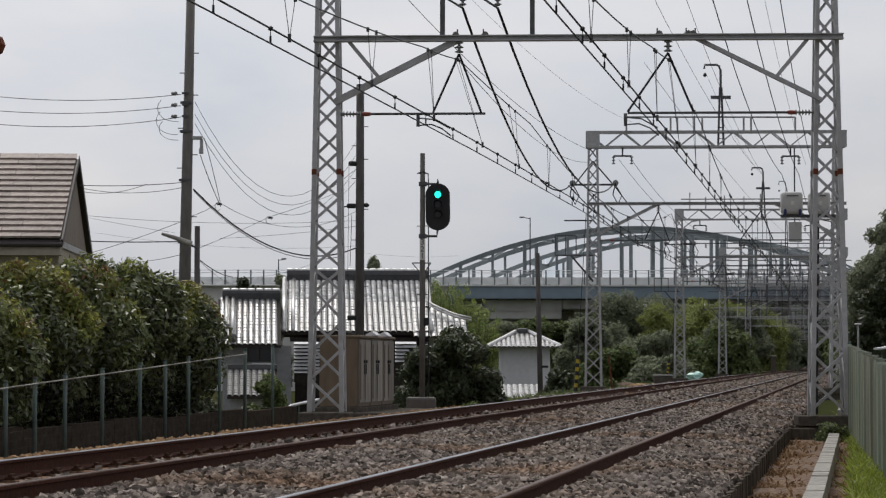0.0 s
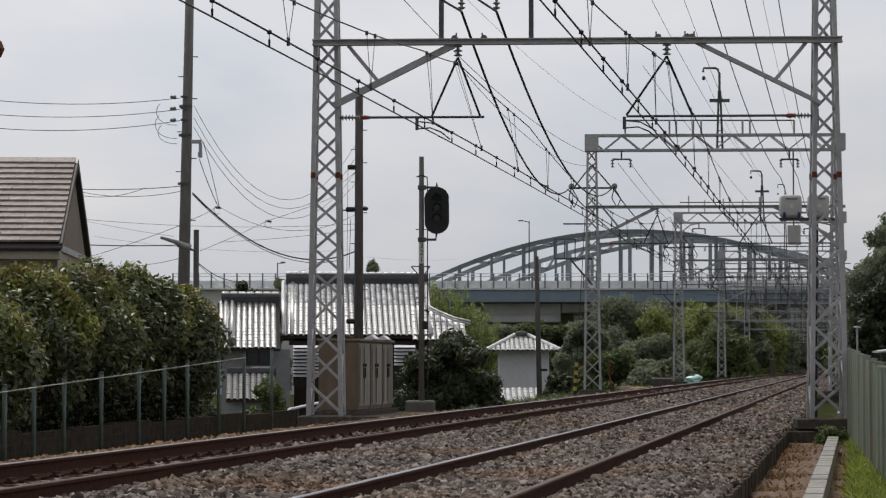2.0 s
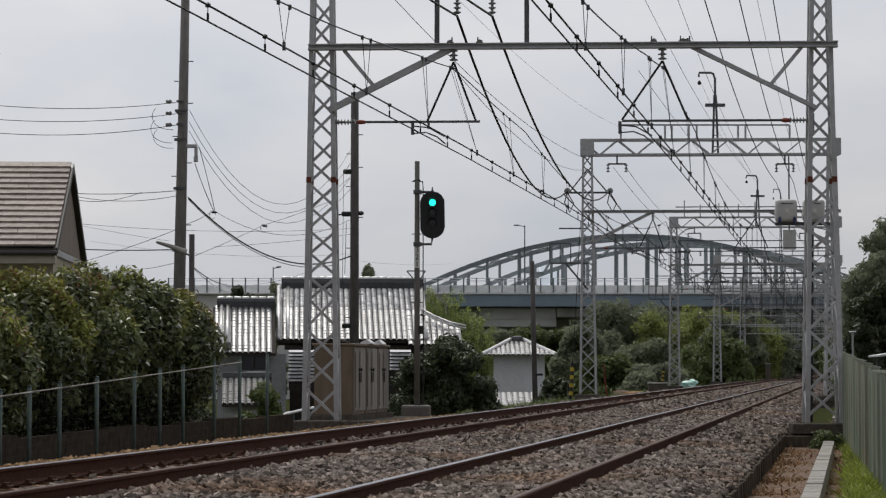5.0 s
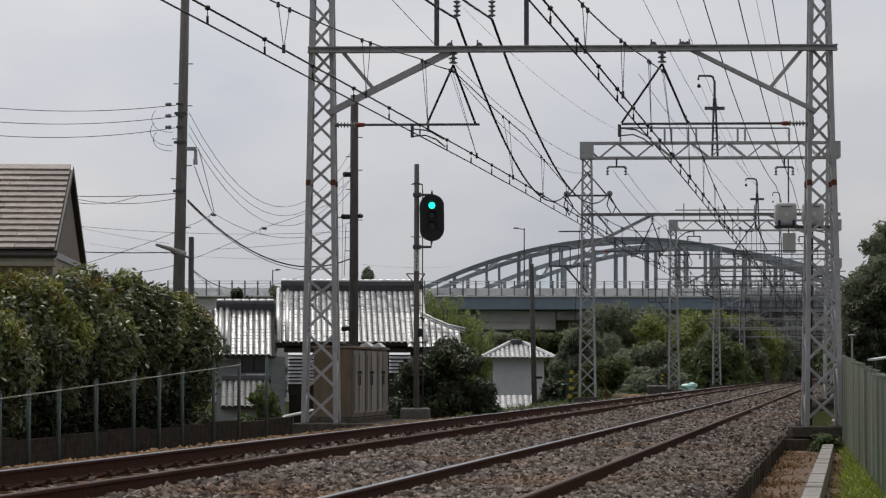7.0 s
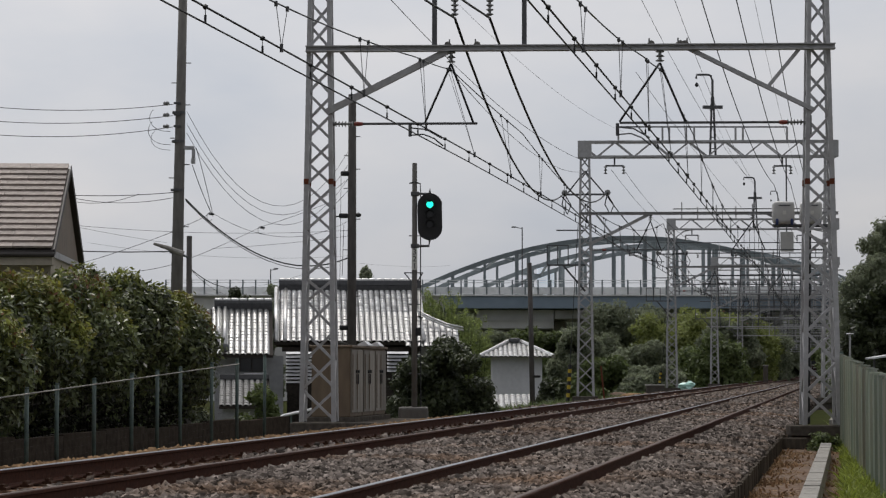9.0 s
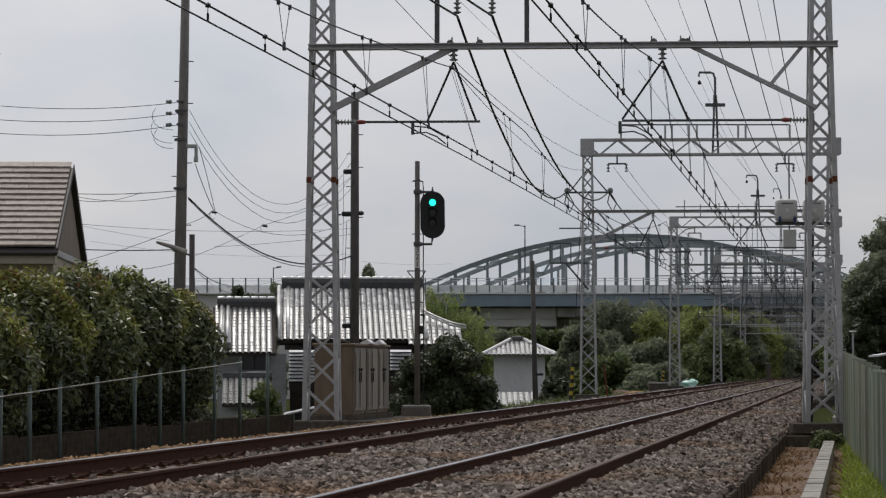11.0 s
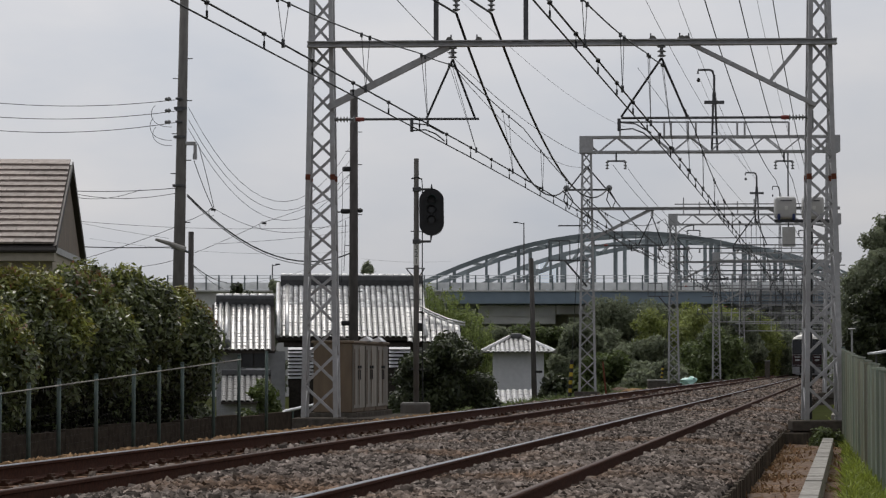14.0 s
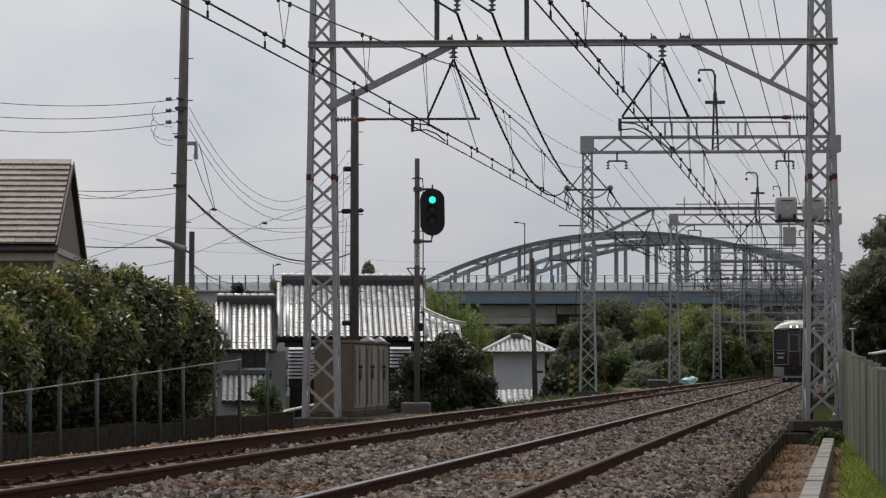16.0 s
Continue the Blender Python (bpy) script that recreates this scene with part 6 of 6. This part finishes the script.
for a, b, sag, r in (((4.454, 43, 9.401), (12.699, 88, 8.077), 0.75, 0.013), ((5.194, 43, 9.401), (13.345, 88, 8.077), 0.6, 0.013), ((5.935, 43, 9.401), (13.947, 88, 8.077), 0.5, 0.012),
                     ((3.131, 43, 9.187), (11.753, 88, 8.292), 0.45, 0.006), ((3.924, 43, 9.187), (11.967, 88, 8.077), 0.45, 0.006), ((5.564, 43, 9.401), (13.606, 88, 8.465), 0.4, 0.005),
                     ((-1.522, 43, 8.548), (5.556, 88, 8.94), 0.55, 0.008), ((0.2, 43, 6.55), (5.425, 88, 8.552), 0.55, 0.007), ((-0.888, 43, 9.081), (6.982, 88, 10.086), 0.5, 0.004),
                     ((12.699, 88, 8.077), (20.985, 133, 8.004), 0.5, 0.012), ((13.345, 88, 8.077), (21.505, 133, 8.004), 0.5, 0.012), ((6.502, 88, 8.638), (14.489, 133, 8.231), 0.5, 0.009),
                     ((6.976, 88, 8.638), (14.977, 133, 8.231), 0.5, 0.009), ((3.648, 43, 6.529), (20.657, 133, 7.581), 0.6, 0.005), ((9.837, 88, 11.927), (18.087, 133, 11.717), 0.5, 0.006)):
    wire(a, b, sag, r, M_WIRELIGHT if r < 0.009 else M_WIRE, THIN)
HOUSE = "thin black house service wire between poles"
for a, b, sag, r in (((-11.902, 52, 7.145), (-6.026, 52, 6.966), 0.22, 0.008), ((-11.898, 52, 6.799), (-6.025, 52, 6.71), 0.22, 0.008), ((-11.895, 52, 6.505), (-6.023, 52, 6.454), 0.25, 0.008),
                     ((-9.116, 57, 5.289), (-5.989, 52, 4.973), 0.04, 0.009), ((-9.059, 57, 5.219), (-5.989, 52, 4.858), 0.12, 0.007), ((-8.975, 57, 5.121), (-6.921, 53, 5.011), 0.1, 0.007),
                     ((-5.72, 52, 6.799), (-2.408, 60, 6.636), 1.75, 0.006), ((-5.718, 52, 6.518), (-2.408, 60, 6.297), 1.65, 0.006), ((-5.717, 52, 6.313), (-2.407, 60, 5.929), 1.6, 0.006),
                     ((-5.734, 52, 4.82), (-2.374, 60, 3.901), 0.72, 0.018), ((-5.734, 52, 4.782), (-2.695, 60, 3.696), 0.6, 0.009),
                     ((-8.981, 58, 3.959), (-5.994, 52, 3.648), 0.02, 0.013), ((-8.978, 58, 3.661), (-5.997, 52, 4.094), 0.03, 0.007), ((-5.769, 52, 4.221), (-5.558, 56, 4.801), 0.03, 0.007),
                     ((-5.586, 52, 5.585), (-5.558, 56, 4.801), 0.05, 0.009), ((-5.499, 52, 5.968), (-5.53, 56, 4.801), -0.05, 0.008), ((-5.558, 56, 4.801), (-2.405, 60, 4.841), 0.5, 0.006), ((-5.574, 52, 3.509), (-4.507, 58, 4.569), 0.02, 0.006),
                     ((-4.507, 58, 4.569), (-2.699, 60, 5.414), 0.03, 0.006), ((-5.7, 52, 3.331), (-6.526, 70, 3.502), 0.1, 0.012), ((-5.637, 52, 3.254), (-6.881, 75, 3.41), 0.1, 0.006),
                     ((-10.93, 70, 5.351), (-2.885, 72, 5.335), 0.15, 0.006), ((-10.93, 70, 5.299), (-7.803, 66, 4.615), 0.02, 0.005), ((-7.105, 72, 4.772), (-2.885, 72, 5.159), 0.05, 0.006),
                     ((-11.432, 75, 5.114), (-3.204, 80, 4.941), 0.25, 0.004), ((-7.822, 60, 3.549), (-5.993, 52, 3.356), 0.02, 0.007), ((-8.434, 90, 4.186), (-4.922, 90, 4.889), 0.2, 0.005),
                     ((-3.164, 90, 5.153), (0.469, 120, 6.435), 0.1, 0.004), ((-2.261, 60, 6.076), (-3.614, 66, 5.746), 0.05, 0.006), ((-2.406, 60, 5.635), (-3.613, 66, 5.213), 0.05, 0.006),
                     ((-2.583, 60, 6.076), (-2.606, 60, 3.139), 0.0, 0.006), ((-2.507, 60, 4.753), (-2.548, 60, 3.432), 0.0, 0.008)):
    wire(a, b, sag, r, M_WIRE if r > 0.005 else M_WIRELIGHT, HOUSE)
for c in ((-5.585, 56, 4.746), (-4.507, 58, 4.541)):
    bm = bmesh.new()
    tube(bm, [(c[0] + 0.07 * math.cos(a), c[1], c[2] - 0.05 + 0.1 * math.sin(a)) for a in np.linspace(0, 5.5, 12)], 0.007, 5)
    box(bm, (c[0] - 0.02, c[1] - 0.02, c[2] - 0.015), (c[0] + 0.1, c[1] + 0.02, c[2] + 0.03), 0.008)
    tagged(part("wire_splice", bm, M_WIRE), "dark coiled wire splice hanging on the service wires", "wire fitting")


def gooseneck(x, y, z0, z1, s):
    """Bent-over lamp-like mast that stands on a portal head."""
    t = thing("gooseneck_mast", "dark gooseneck mast standing on the portal truss", "mast", (x, y, z0), 0, "gooseneck masts")
    h = z1 - z0
    for dx in (-0.07, 0.07):
        part("mast_leg", tube(bmesh.new(), [(dx * s * 1.5, 0, 0), (dx * s * 0.4, 0, h * 0.72)], 0.042 * s, 6), M_STEELDARK, t)
    part("neck", tube(bmesh.new(), [(0, 0, h * 0.7), (0, 0, h * 0.93), (-0.06 * s, 0, h * 0.985), (-0.16 * s, 0, h), (-0.6 * s, 0, h), (-0.62 * s, 0, h * 0.95)], 0.046 * s, 6), M_STEELDARK, t)
    part("crossbar", box(bmesh.new(), (-0.38 * s, -0.05, h * 0.575), (0.38 * s, 0.05, h * 0.615)), M_STEELDARK, t)
    part("ball_weight", lathe(bmesh.new(), (-0.6 * s, 0, h * 0.87), [(0.02, 0.1), (0.05 * s, 0.06), (0.075 * s, 0.0), (0.05 * s, -0.05), (0.01, -0.07)], 8), M_BLACK, t)
    for q in (0.08, 0.22, 0.42):
        part("rung", bar(bmesh.new(), (-0.1 * s, 0, h * q), (0.1 * s, 0, h * q), 0.03), M_STEELDARK, t)


gooseneck(10.382, 88.0, 9.2, 12.274, 1.0)
gooseneck(18.105, 133.0, 9.2, 12.109, 1.05)
gooseneck(25.996, 178.0, 9.2, 14.834, 0.9)


def truss_hardware(y, posts, z0, z1):
    """Upright stubs on the truss and T-shaped hangers below it."""
    t = thing("portal_fittings", "row of short steel uprights on the portal truss", "fittings", (0, y, 0), 0, "portal fittings")
    for x in posts:
        part("upright", bar(bmesh.new(), (x, -0.2, z0), (x, -0.2, z1), 0.07), M_STEEL, t)
    part("upper_bar", bar(bmesh.new(), (posts[0], -0.2, z1), (posts[-1], -0.2, z1), 0.05), M_STEELDARK, t)


truss_hardware(88.0, [6.765, 8.446, 8.704, 9.35, 9.652, 11.225, 11.505, 13.185], 9.7, 10.25)


def t_hanger(x0, x1, y, zt, zb):
    t = thing("t_hanger", "inverted steel hanger bracket with two insulators under the truss", "hanger", ((x0 + x1) / 2, y, 0), 0, "truss hangers")
    w = (x1 - x0) / 2
    part("stem", bar(bmesh.new(), (0, 0, zt), (0, 0, zb), 0.06), M_STEELDARK, t)
    part("crossbar", bar(bmesh.new(), (-w, 0, zb), (w, 0, zb), 0.06), M_STEELDARK, t)
    for s in (-1, 1):
        bm = bmesh.new()
        insulator(bm, (s * w, 0, zb), 3, 0.07, 0.12, "z", -1)
        part("insulator", bm, M_PORC, t)


for y, us in ((88.0, ((6.288, 6.977), (12.704, 13.35))), (133.0, ((14.102, 14.817), (20.503, 21.251)))):
    for a, b in us:
        t_hanger(a, b, y, 9.14, 8.78)


def transformer(x, y, z):
    t = thing("transformer_box", "rounded grey transformer box on the portal tower bracket", "transformer", (x, y, z), 0, "transformer boxes")
    part("case", box(bmesh.new(), (-0.2, -0.14, 0), (0.2, 0.14, 0.42), 0.06), M_BOX, t, "grey painted steel case", True)
    part("lid", box(bmesh.new(), (-0.11, -0.155, 0.33), (0.11, -0.14, 0.35), 0.004), M_STEELDARK, t)
    part("name_plate", box(bmesh.new(), (-0.03, -0.15, 0.17), (0.03, -0.14, 0.24), 0.002), M_WHITE, t)
    for dx in (-0.14, 0.14):
        part("bushing", lathe(bmesh.new(), (dx, -0.15, 0.03), [(0.02, 0.06), (0.03, 0.03), (0.03, -0.02), (0.02, -0.06)], 8), M_BLUE, t, "blue cable bushing")


zt = 3.736
transformer(6.468, 43.6, zt)
transformer(6.99, 43.6, zt)
bm = bmesh.new()
bar(bm, (6.265, 43.6, zt - 0.035), (7.394, 43.6, zt - 0.035), 0.06, 0.06)
lathe(bm, (7.341, 43.4, zt - 0.03), [(0.045, 0), (0.045, 0.1)], 10, "y")
tagged(part("transformer_bracket", bm, M_STEELDARK), "dark steel bracket bar across the portal tower", "bracket")
bm = bmesh.new()
tube(bm, [(6.919, 43.3, zt - 0.06), (6.892, 43.3, 2.0), (6.87, 43.3, -0.02)], 0.028, 7)
tagged(part("cable_conduit", bm, M_BLACK), "black cable conduit running down the portal tower", "conduit")


def beam_clamp(x, y, z, turn):
    """A small bolted clamp on top of the portal's cross beam."""
    t = thing("beam_clamp", "small grey bolted clamp on the steel cross beam", "clamp", (x, y, z), turn, "clamps on the beam")
    part("jaw", prism(bmesh.new(), [(-0.07, 0), (0.07, 0), (0.05, 0.05), (0.0, 0.07), (-0.05, 0.03)], -0.05, 0.05, "y"), M_POLE, t)
    part("bolt", lathe(bmesh.new(), (-0.03, 0, 0.03), [(0.014, 0), (0.014, 0.08), (0.008, 0.085)], 8), M_STEELDARK, t)


BEAM_Y = PORTAL_Y[0] - 0.31
for x, turn in ((0.135, 180), (0.675, 0), (3.89, 0), (4.42, 20), (4.53, 170)):
    beam_clamp(x, BEAM_Y - math.tan(radians(2.6)) * (x - (line_x(43, -7.1) + line_x(43, 2.08)) / 2), 7.006, turn)


# ---- small things beside the far line ----
def guy_guard(x, y, z0, z1, lean, striped):
    t = thing("guy_wire_guard", "yellow and black striped guard on a guy wire", "guard", (x, y, z0), 0, "guy wire guards")
    n = 9
    for k in range(n):
        a, b = k / n, (k + 1) / n
        part("stripe", tube(bmesh.new(), [(lean * a, 0, (z1 - z0) * a), (lean * b, 0, (z1 - z0) * b)], 0.07, 8), (M_YELLOW if k % 2 else M_BLACK) if striped else M_STEEL, t)
    part("guy_wire", tube(bmesh.new(), [(lean, 0, z1 - z0), (lean * 5.0, 0.6, (z1 - z0) * 5.0)], 0.014, 5), M_WIRE, t)


guy_guard(4.841, 88.2, -0.173, 1.197, 0.09, True)
guy_guard(12.472, 132.5, -0.032, 0.996, 0.14, True)
ob = part("plastic_sheet", blob_core(bmesh.new(), [(15.816, 150, -0.021, 0.62, 0.4, 0.3), (16.218, 150.2, 0.125, 0.35, 0.3, 0.25)], 1.0, 3), M_TEAL)
tagged(ob, "pale green plastic sheet covering a heap beside the line", "sheet")
ob = part("marker_stake", tube(bmesh.new(), [(6.072, 86, -0.063), (5.95, 86, 1.15)], 0.03, 6), M_RUST)
tagged(ob, "rusty red leaning marker stake beside the line", "stake")
for k, (u0, u1, y, z0, z1) in enumerate(((26.45, 26.8, 190, -0.4, 1.475), (10.637, 11.572, 120, -0.4, 0.292))):
    b = thing("equipment_box", "grey lineside equipment box with pale lid", "box", ((u0 + u1) / 2, y, z0), 0, "lineside boxes")
    part("case", box(bmesh.new(), (-(u1 - u0) / 2, -0.3, 0), ((u1 - u0) / 2, 0.3, z1 - z0 - 0.08), 0.03), M_CONCDARK, b)
    part("lid", box(bmesh.new(), (-(u1 - u0) / 2 - 0.03, -0.33, z1 - z0 - 0.08), ((u1 - u0) / 2 + 0.03, 0.33, z1 - z0), 0.02), M_CONC, b)
b = thing("garden_railing", "white low metal railing curving down to the houses", "railing")
bm = bmesh.new()
tube(bm, [(-3.921, 49, -0.421), (-3.698, 50, -0.292), (-3.531, 52, -0.039), (-3.053, 56, 0.048), (-2.687, 60, 0.012)], 0.035, 7)
part("handrail", bm, M_SHUTTER, b, "white painted handrail", True)
for p in ((-3.838, 49, -0.398), (-3.781, 49.5, -0.339), (-3.698, 50, -0.292), (-3.623, 51, -0.168), (-3.531, 52, -0.039), (-3.418, 53.2, -0.01), (-3.236, 54.5, 0.019), (-3.053, 56, 0.048), (-2.88, 58, 0.029)):
    part("baluster", tube(bmesh.new(), [(p[0], p[1], -1.7), p], 0.02, 6), M_FENCEPOST, b)


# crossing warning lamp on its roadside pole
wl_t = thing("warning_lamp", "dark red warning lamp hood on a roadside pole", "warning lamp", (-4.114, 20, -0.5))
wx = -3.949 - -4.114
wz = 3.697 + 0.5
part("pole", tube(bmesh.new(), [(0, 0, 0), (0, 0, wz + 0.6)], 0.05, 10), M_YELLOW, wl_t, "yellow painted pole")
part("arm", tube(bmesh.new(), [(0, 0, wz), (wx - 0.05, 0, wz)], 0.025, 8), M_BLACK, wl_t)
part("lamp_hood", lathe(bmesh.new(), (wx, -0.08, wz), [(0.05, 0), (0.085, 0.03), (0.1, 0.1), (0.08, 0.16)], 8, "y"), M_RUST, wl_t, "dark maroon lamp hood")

pl = part("panel_board", box(bmesh.new(), (13.029, 88.6, 5.543), (13.527, 88.64, 6.302)), M_BOX)
tagged(pl, "plain grey panel board fixed to the second portal", "panel")
part("panel_bracket", bar(bmesh.new(), (13.267, 88.62, 6.302), (13.267, 88.62, 9.15), 0.05), M_STEELDARK, pl)

for nm, lab, c, mt, rx in (("dirt_heap", "low tan heap of dirt beside the line", (8.18, 100, -0.084), M_STONE_TAN, 0.9),                            ("dirt_heap", "low tan heap of dirt beside the line", (8.48, 112, -0.154), M_DIRT, 0.8)):
    hp = part(nm, blob_core(bmesh.new(), [(c[0], c[1], c[2] - 0.15, rx, 0.5, 0.3)], 1.0, 5), mt)
    tagged(hp, lab, "heap")



# ---- the train ----
TRAIN_END, TRAIN_SPEED, CAR = 152.0, 29.3, 18.8


def car_outline(w=1.36):
    side = [(-w, 0.95), (-w, 3.1), (-w + 0.03, 3.42), (-w + 0.16, 3.6), (-w + 0.5, 3.8), (-w + 0.9, 3.92), (0, 3.97)]
    return side + [(-a, b) for a, b in side[-2::-1]]


def train_car(lead):
    t = thing("train_car", "maroon commuter train car with ivory roof" + (" and lit headlamps" if lead else ""), "train", (0, 0, 0), 0, "train cars")
    L = CAR - 0.5
    lo = [(a, b) for a, b in car_outline() if b <= 3.43]
    body = part("body", prism(bmesh.new(), lo, 0, L, "y"), M_MAROON, t, "glossy maroon body")
    up = [(a, b + 0.004) for a, b in car_outline() if b >= 3.41]
    part("roof", prism(bmesh.new(), up, 0.58, L, "y"), M_IVORY, t, "ivory painted roof")
    for i in range(3):
        bm = box(bmesh.new(), (-0.75, 3.5 + 5.5 * i, 3.75), (0.75, 6.6 + 5.5 * i, 4.08), 0.06)
        part("air_conditioner", bm, M_IVORY, t)
    for i in range(2):
        bm = bmesh.new()
        y = 2.6 if i == 0 else L - 2.6
        for e in (-1.0, 1.0):
            lathe(bm, (-0.78, y + e, 0.43), [(0.43, 0), (0.43, 0.12)], 14, "x")
            lathe(bm, (0.66, y + e, 0.43), [(0.43, 0), (0.43, 0.12)], 14, "x")
        box(bm, (-1.1, y - 1.5, 0.35), (1.1, y + 1.5, 0.75), 0.03)
        part("bogie", bm, M_BLACK, t)
    part("underframe", box(bmesh.new(), (-1.1, 4.5, 0.35), (1.1, L - 4.5, 0.94), 0.03), M_STEELDARK, t)
    for s in (-1, 1):
        for i in range(3):
            y = 2.6 + 6.3 * i
            d = part("side_door", box(bmesh.new(), (s * 1.362 - 0.01, y - 0.65, 1.05), (s * 1.362 + 0.01, y + 0.65, 2.9), 0.004), M_MAROON, t)
            part("door_window", box(bmesh.new(), (s * 1.375 - 0.004, y - 0.45, 1.85), (s * 1.375 + 0.004, y + 0.45, 2.75)), M_GLASS, d)
        for i in range(2):
            y = 5.75 + 6.3 * i
            part("side_window", box(bmesh.new(), (s * 1.366 - 0.008, y - 1.9, 1.8), (s * 1.366 + 0.008, y + 1.9, 2.72)), M_GLASS, t)
    if not lead:
        return t
    # front end
    bm = bmesh.new()
    rings = []
    for y, k in ((-0.06, 0.12), (-0.03, 0.4), (0.1, 0.72), (0.3, 0.9), (0.6, 1.012)):
        rings.append([bm.verts.new((a * (0.96 + 0.04 * k), y, 3.42 + (b - 3.42) * k)) for a, b in up])
    for a, b in zip(rings, rings[1:]):
        for i in range(len(a) - 1):
            bm.faces.new((a[i], a[i + 1], b[i + 1], b[i]))
    bm.faces.new(rings[0])
    part("roof_brow", bm, M_IVORY, t, "ivory brow above the cab", True)
    for s in (-1, 1):
        part("cab_window", box(bmesh.new(), (s * 0.86 - 0.44, -0.022, 2.08), (s * 0.86 + 0.44, 0.02, 3.36), 0.05), M_GLASS, t)
        bm = bmesh.new()
        for a, b in (((-0.47, 2.04), (0.47, 2.04)), ((0.47, 2.04), (0.47, 3.4)), ((0.47, 3.4), (-0.47, 3.4)), ((-0.47, 3.4), (-0.47, 2.04))):
            bar(bm, (s * 0.86 + a[0], -0.02, a[1]), (s * 0.86 + b[0], -0.02, b[1]), 0.03)
        part("window_trim", bm, M_SILVER, t, "thin silver window trim")
        part("headlamp_pane", lathe(bmesh.new(), (s * 0.2, -0.11, 3.58), [(0.065, 0), (0.065, 0.1)], 12, "y"), M_HEADLAMP, t, "lit white headlamp")
        part("marker_light", box(bmesh.new(), (s * 0.88 - 0.2, -0.03, 1.48), (s * 0.88 + 0.2, 0.0, 1.62), 0.01), M_SILVER, t, "silver rimmed lamp panel")
        part("number_bar", box(bmesh.new(), (s * 0.88 - 0.26, -0.024, 1.78), (s * 0.88 + 0.26, 0.0, 1.88)), M_SILVER, t)
        part("lower_trim", box(bmesh.new(), (s * 0.88 - 0.42, -0.022, 1.08), (s * 0.88 + 0.42, 0.0, 1.11)), M_SILVER, t)
        part("skirt_corner", box(bmesh.new(), (s * 1.0 - 0.34, -0.05, 0.28), (s * 1.0 + 0.34, 0.6, 0.93), 0.05), M_SKIRT, t, "grey painted skirt corner")
    part("headlamp_bar", box(bmesh.new(), (-0.42, -0.09, 3.44), (0.42, 0.1, 3.7), 0.04), M_IVORY, t)
    for s in (-1, 1):
        part("corner_trim", tube(bmesh.new(), [(s * 1.34, -0.012, 1.0), (s * 1.34, -0.012, 3.1), (s * 1.31, -0.012, 3.42)], 0.022, 6), M_SILVER, t, "silver corner trim")
    door = part("cab_door", box(bmesh.new(), (-0.37, -0.02, 1.05), (0.37, 0.02, 3.2), 0.03), M_MAROON, t)
    part("door_glass", box(bmesh.new(), (-0.27, -0.03, 1.98), (0.27, -0.021, 3.02), 0.003), M_GLASS, door)
    bm = bmesh.new()
    for x in (-0.38, 0.38):
        bar(bm, (x, -0.028, 1.05), (x, -0.028, 3.22), 0.03)
    bar(bm, (-0.38, -0.028, 3.22), (0.38, -0.028, 3.22), 0.03)
    part("door_trim", bm, M_SILVER, door, "silver door edge")
    bm = bmesh.new()
    for a, b in (((-0.3, 1.95), (0.3, 1.95)), ((0.3, 1.95), (0.3, 3.05)), ((0.3, 3.05), (-0.3, 3.05)), ((-0.3, 3.05), (-0.3, 1.95))):
        bar(bm, (a[0], -0.03, a[1]), (b[0], -0.03, b[1]), 0.03)
    part("door_window_trim", bm, M_SILVER, door, "silver door window trim")
    part("coupler", box(bmesh.new(), (-0.12, -0.35, 0.62), (0.12, 0.3, 0.86), 0.03), M_BLACK, t)
    part("plough", box(bmesh.new(), (-1.05, -0.02, 0.2), (1.05, 0.12, 0.36), 0.02), M_SKIRT, t, "grey plough bar")
    part("buffer_panel", box(bmesh.new(), (-0.66, 0.02, 0.36), (0.66, 0.2, 0.95), 0.02), M_BLACK, t)
    return t


_lead, _plain = train_car(True), train_car(False)
train = [(_lead, 0.0), (_plain, CAR)] + [(copy_thing(_plain, pose(0, 0, 0)), CAR * (2 + i)) for i in range(4)]



# ---- the train's run ----
def motions():
    for car, gap in train:
        rows = []
        for i in range(33):
            t = 0.5 * i
            y = (TRAIN_END + TRAIN_SPEED * (16.0 - t)) + gap
            rows.append((t, pose(line_x(y, -0.75), y, 0, 0, 0, -HEADING)))
        walk(car, rows)
    # the added disc covers the green lens for about a second, three times, as flicker
    rows = [(0.0, pose(0, 0, 0.165))]
    for c in (2.27, 8.27, 14.22):
        rows += [(c - 0.9, pose(0, 0, 0.165)), (c - 0.3, pose(0, 0, 0.0)), (c + 0.3, pose(0, 0, 0.0)), (c + 0.9, pose(0, 0, 0.165))]
    walk(added_blink_disc, rows + [(16.0, pose(0, 0, 0.165))])


motions()
